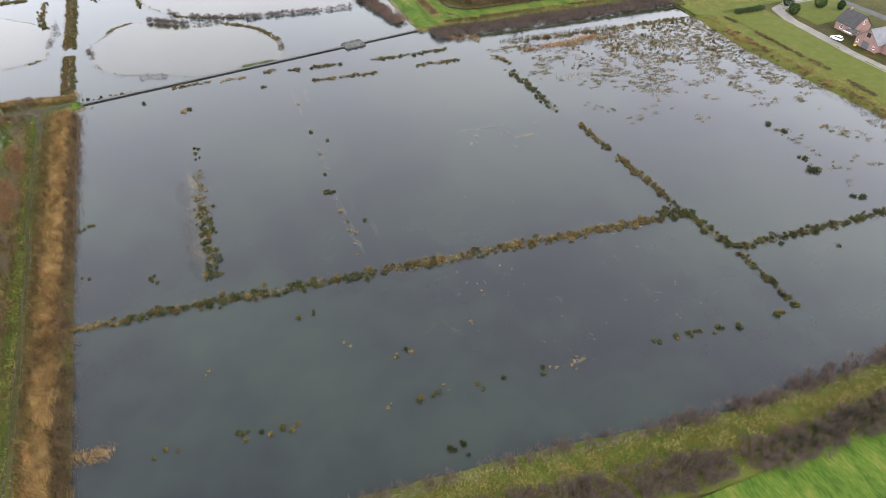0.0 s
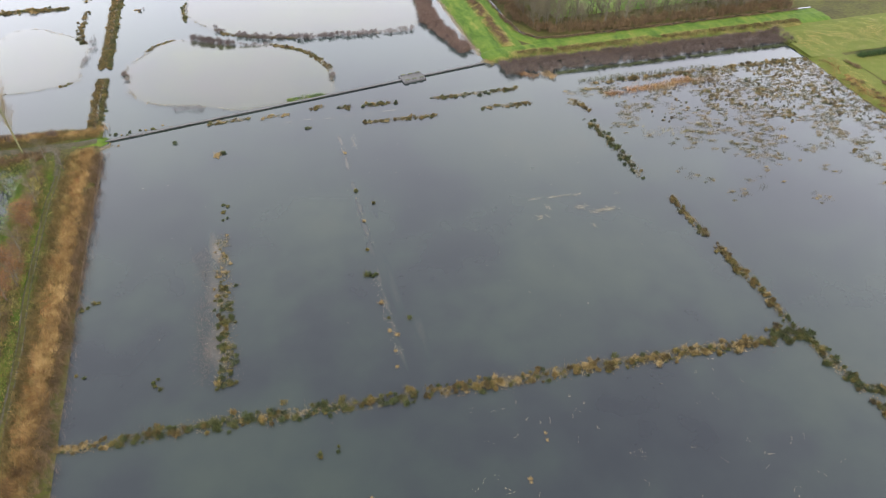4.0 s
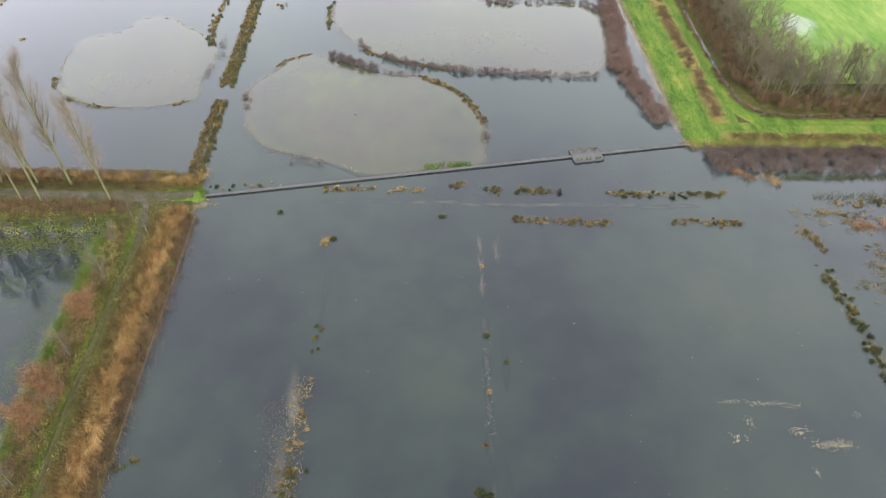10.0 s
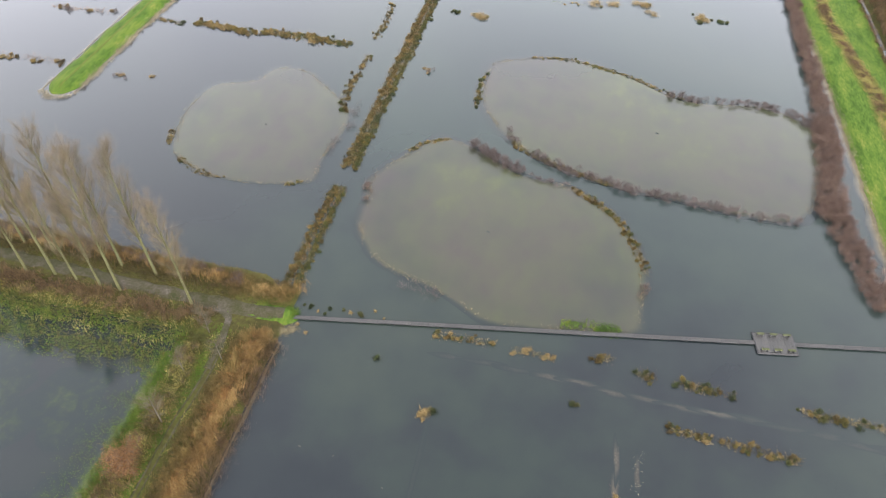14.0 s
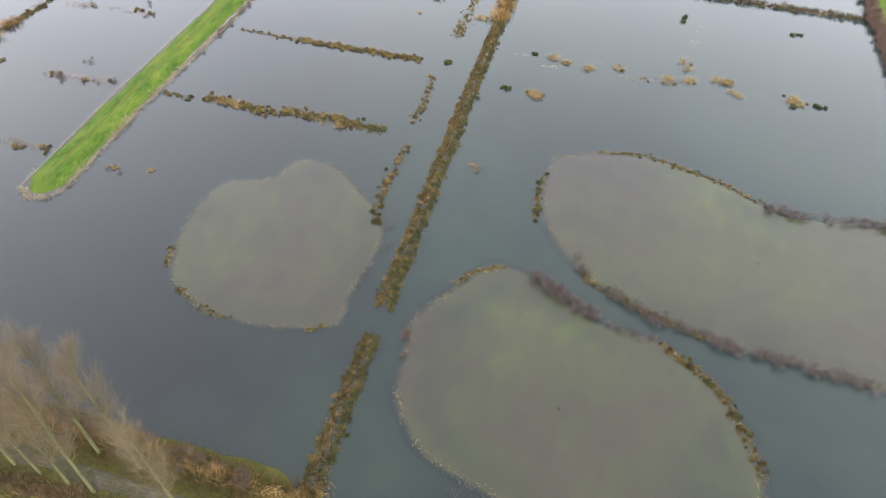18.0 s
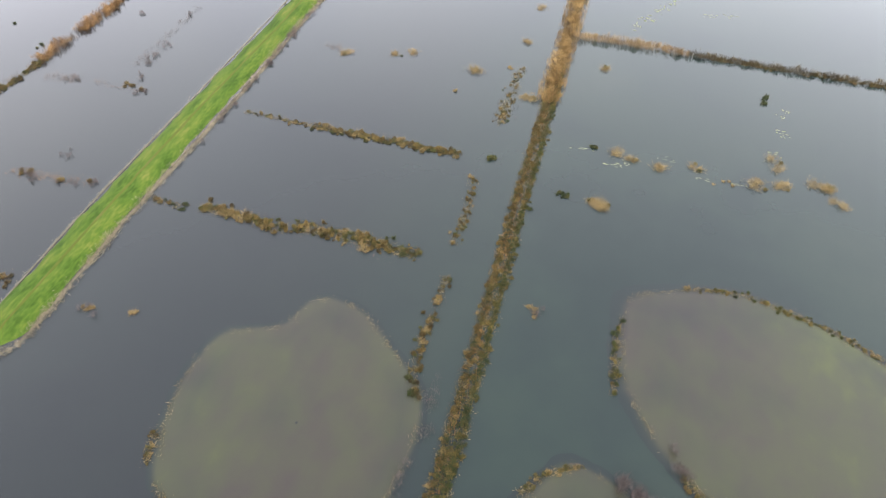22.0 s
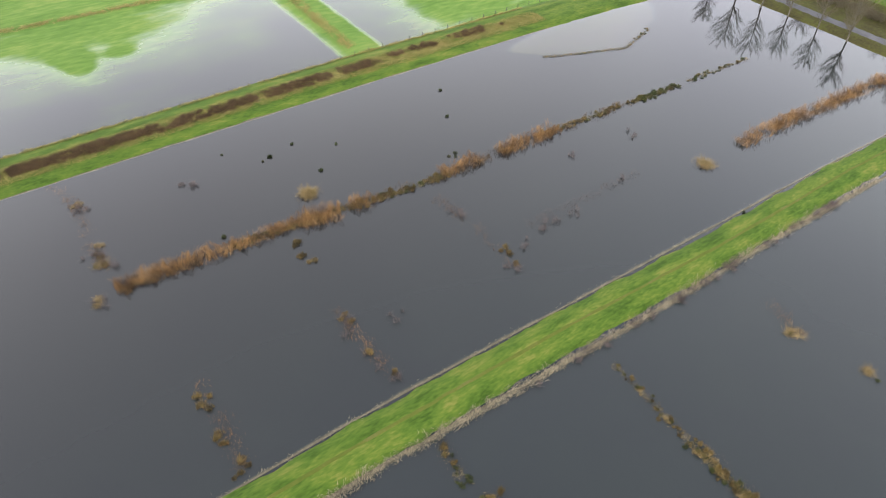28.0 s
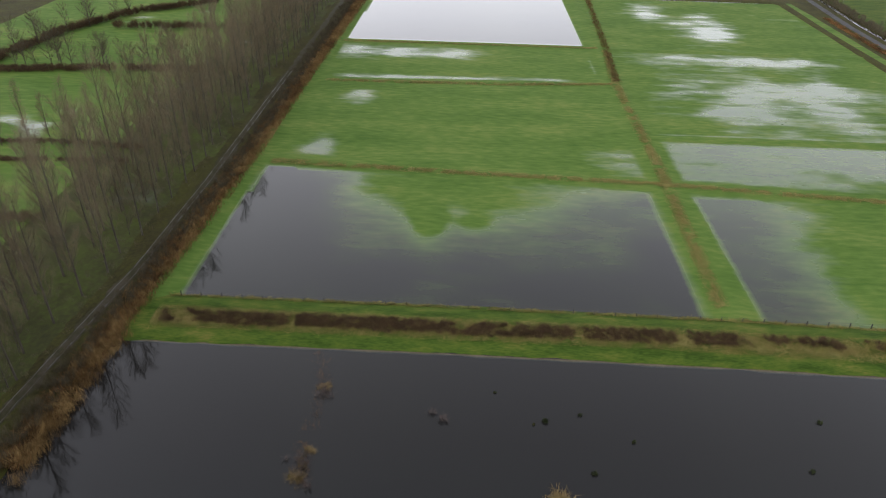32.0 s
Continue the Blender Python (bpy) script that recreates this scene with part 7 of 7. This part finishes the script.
part("barn_door", box(bmesh.new(), -1.6, -0.08, 0, 1.3, 0.02, 2.5, 0.02), M_TILE2, barn, "grey sliding barn door")
part("loft_opening", box(bmesh.new(), -0.8, -0.06, 4.1, 0.7, 0.02, 5.6, 0.02), M_GLASS, barn, "dark loft opening")
for wx_ in (-3.6, 3.4):
    window(barn, wx_, 0, 1.1, 0.9, 0.9, "-y")
shed = gable_house("shed", "low brick shed with a pale grey roof", 178.8, 119.2, -90, 6.0, 16.0, 2.6, 4.6, M_BRICK, M_TILE2)
part("shed_door", box(bmesh.new(), -0.8, -0.07, 0, 0.4, 0.02, 2.0, 0.02), M_TILE, shed, "dark plank door")
port = thing("carport", None, "dark flat-roofed carport with a white fascia", "carport", m=pose(177.3, 130.9, 0.5) @ Matrix.Diagonal((1 / PLAN, 1 / PLAN, 1 / PLAN, 1)))
part("roof", box(bmesh.new(), -0.4, 0, 2.5, 4.4, 3.6, 2.68, 0.03), M_TILE, port)
part("fascia", box(bmesh.new(), -0.5, -0.05, 2.42, -0.4, 3.65, 2.74, 0.02), M_WHITE, port)
for px, py in ((-0.3, 0.1), (-0.3, 3.4)):
    part("post", box(bmesh.new(), px, py, 0, px + 0.14, py + 0.14, 2.5, 0.02), M_DARKWOOD, port)


def shrub(x, y, wide, high, seed, label, name="evergreen_shrub"):
    rng = np.random.default_rng(seed)
    n = 1500
    d = rng.normal(0, 1, (n, 3))
    d /= np.linalg.norm(d, axis=1)[:, None]
    lump = 1 + 0.22 * np.array([noise.noise(Vector(v) * 1.8 + Vector((seed, 0, 0))) for v in d])
    p = d * (lump * rng.uniform(0.6, 1, n) ** 0.4)[:, None] * [wide / 2, wide / 2, high / 2] + [0, 0, high / 2]
    top = thing(name, None, label, "shrub", m=pose(x, y, 0.5))
    child("trunk", quads("trunk", *tube([(0, 0, -0.2), (0, 0, high * 0.5)], [0.1, 0.05], 6), M_DARKBARK, True), top)
    child("foliage", quads("foliage", *blades(rng, p, 0.2, 0.3, 0.26), M_LEAF_GREEN), top)


for s, (x, y, w, h) in enumerate(((176.4, 152.0, 3.2, 3.4), (179.9, 158.2, 3.2, 3.2), (188.4, 153.6, 3.8, 3.8), (192.8, 149.6, 2.2, 3.0))):
    shrub(x, y, w, h, 20 + s, "dense dark evergreen shrub on the garden lawn")
rng = np.random.default_rng(41)
hp = np.c_[rng.uniform(159.5, 170.5, 2400), rng.uniform(-0.9, 0.9, 2400) + 158.3, rng.uniform(0.3, 1.9, 2400)]
thing("garden_hedge", quads("garden_hedge", *blades(rng, hp, 0.2, 0.3, 0.24), M_LEAF_GREEN), "clipped dark green hedge beside the drive", "hedge")


def car(x, y, turn):
    c = thing("car", None, "white estate car parked on the gravel drive", "car", m=pose(x, y, 0.66, 0, 0, turn) @ Matrix.Diagonal((1 / PLAN, 1 / PLAN, 1 / PLAN, 1)))
    part("body", prism(bmesh.new(), [(-2.15, 0.35), (-2.1, 0.75), (-1.9, 0.92), (0.75, 0.95), (1.9, 0.82), (2.12, 0.62), (2.15, 0.32), (1.8, 0.22), (-1.9, 0.22)], -0.88, 0.88), M_CARPAINT, c)
    cab = part("cabin", prism(bmesh.new(), [(-2.0, 0.93), (-1.7, 1.42), (-0.2, 1.48), (0.25, 1.4), (1.0, 0.95)], -0.76, 0.76), M_GLASS, c, "dark window band")
    part("roof", prism(bmesh.new(), [(-1.75, 1.4), (-1.65, 1.47), (-0.2, 1.53), (0.28, 1.44), (0.2, 1.38)], -0.72, 0.72), M_CARPAINT, cab)
    for s in (-0.78, 0.66):
        part("pillar", box(bmesh.new(), -0.55, s, 0.93, -0.45, s + 0.12, 1.45), M_CARPAINT, cab)
    for wx2 in (-1.35, 1.35):
        for wy2 in (-0.9, 0.7):
            bm = bmesh.new()
            bmesh.ops.create_cone(bm, cap_ends=True, segments=16, radius1=0.33, radius2=0.33, depth=0.2, matrix=pose(wx2, wy2 + 0.1, 0.3, 90))
            wh = part("wheel", bm, M_TYRE, c)
            bm = bmesh.new()
            bmesh.ops.create_cone(bm, cap_ends=True, segments=12, radius1=0.2, radius2=0.18, depth=0.22, matrix=pose(wx2, wy2 + 0.1, 0.3, 90))
            part("rim", bm, M_TILE2, wh)
    for s in (-0.7, 0.4):
        part("headlight", box(bmesh.new(), 2.05, s, 0.58, 2.16, s + 0.3, 0.72, 0.02), M_GLASS, c)
        part("tail_light", box(bmesh.new(), -2.16, s, 0.62, -2.08, s + 0.3, 0.76, 0.02), M_LEAF_RUST, c)


car(174.0, 132.6, 98)
dump = thing("log_pile", None, "heap of reddish boards beside the barn", "log pile", m=pose(175.2, 122.6, 0.5) @ Matrix.Diagonal((1 / PLAN, 1 / PLAN, 1 / PLAN, 1)))
for i in range(9):
    part("board", box(bmesh.new(), -0.4 + 0.1 * (i % 3), -1.6, 0.12 * (i // 3), -0.1 + 0.28 * (i % 3), 1.2, 0.1 + 0.12 * (i // 3), 0.01), M_LEAF_RUST, dump)
tub = thing("yellow_tub", None, "small yellow tub beside the barn door", "tub", m=pose(175.8, 127.6, 0.5) @ Matrix.Diagonal((1 / PLAN, 1 / PLAN, 1 / PLAN, 1)))
bm = bmesh.new()
bmesh.ops.create_cone(bm, cap_ends=True, segments=14, radius1=0.4, radius2=0.5, depth=0.5, matrix=pose(0, 0, 0.25))
part("bowl", bm, M_YELLOW, tub)

brush([(-500, 434), (-420, 430), (-330, 428)], 3.0, 4.0, 2.4, "brown thicket beside the country road", M_TWIG_DARK, 431, "undergrowth", thin=-0.2)

brush([(-118, 175.4), (-180, 177.6), (-240, 181), (-330, 181), (-460, 181.5)], 2.2, 4.0, 2.2, "brown undergrowth below the tree belt", M_TWIG_DARK, 432, "undergrowth", thin=-0.2, twigs=60)

# ---- the plan brought to true size ----
for ob in list(scene.objects):
    if ob.parent is None and ob.type in ("MESH", "EMPTY"):
        ob.matrix_basis = Matrix.Diagonal((PLAN, PLAN, PLAN, 1)) @ ob.matrix_basis
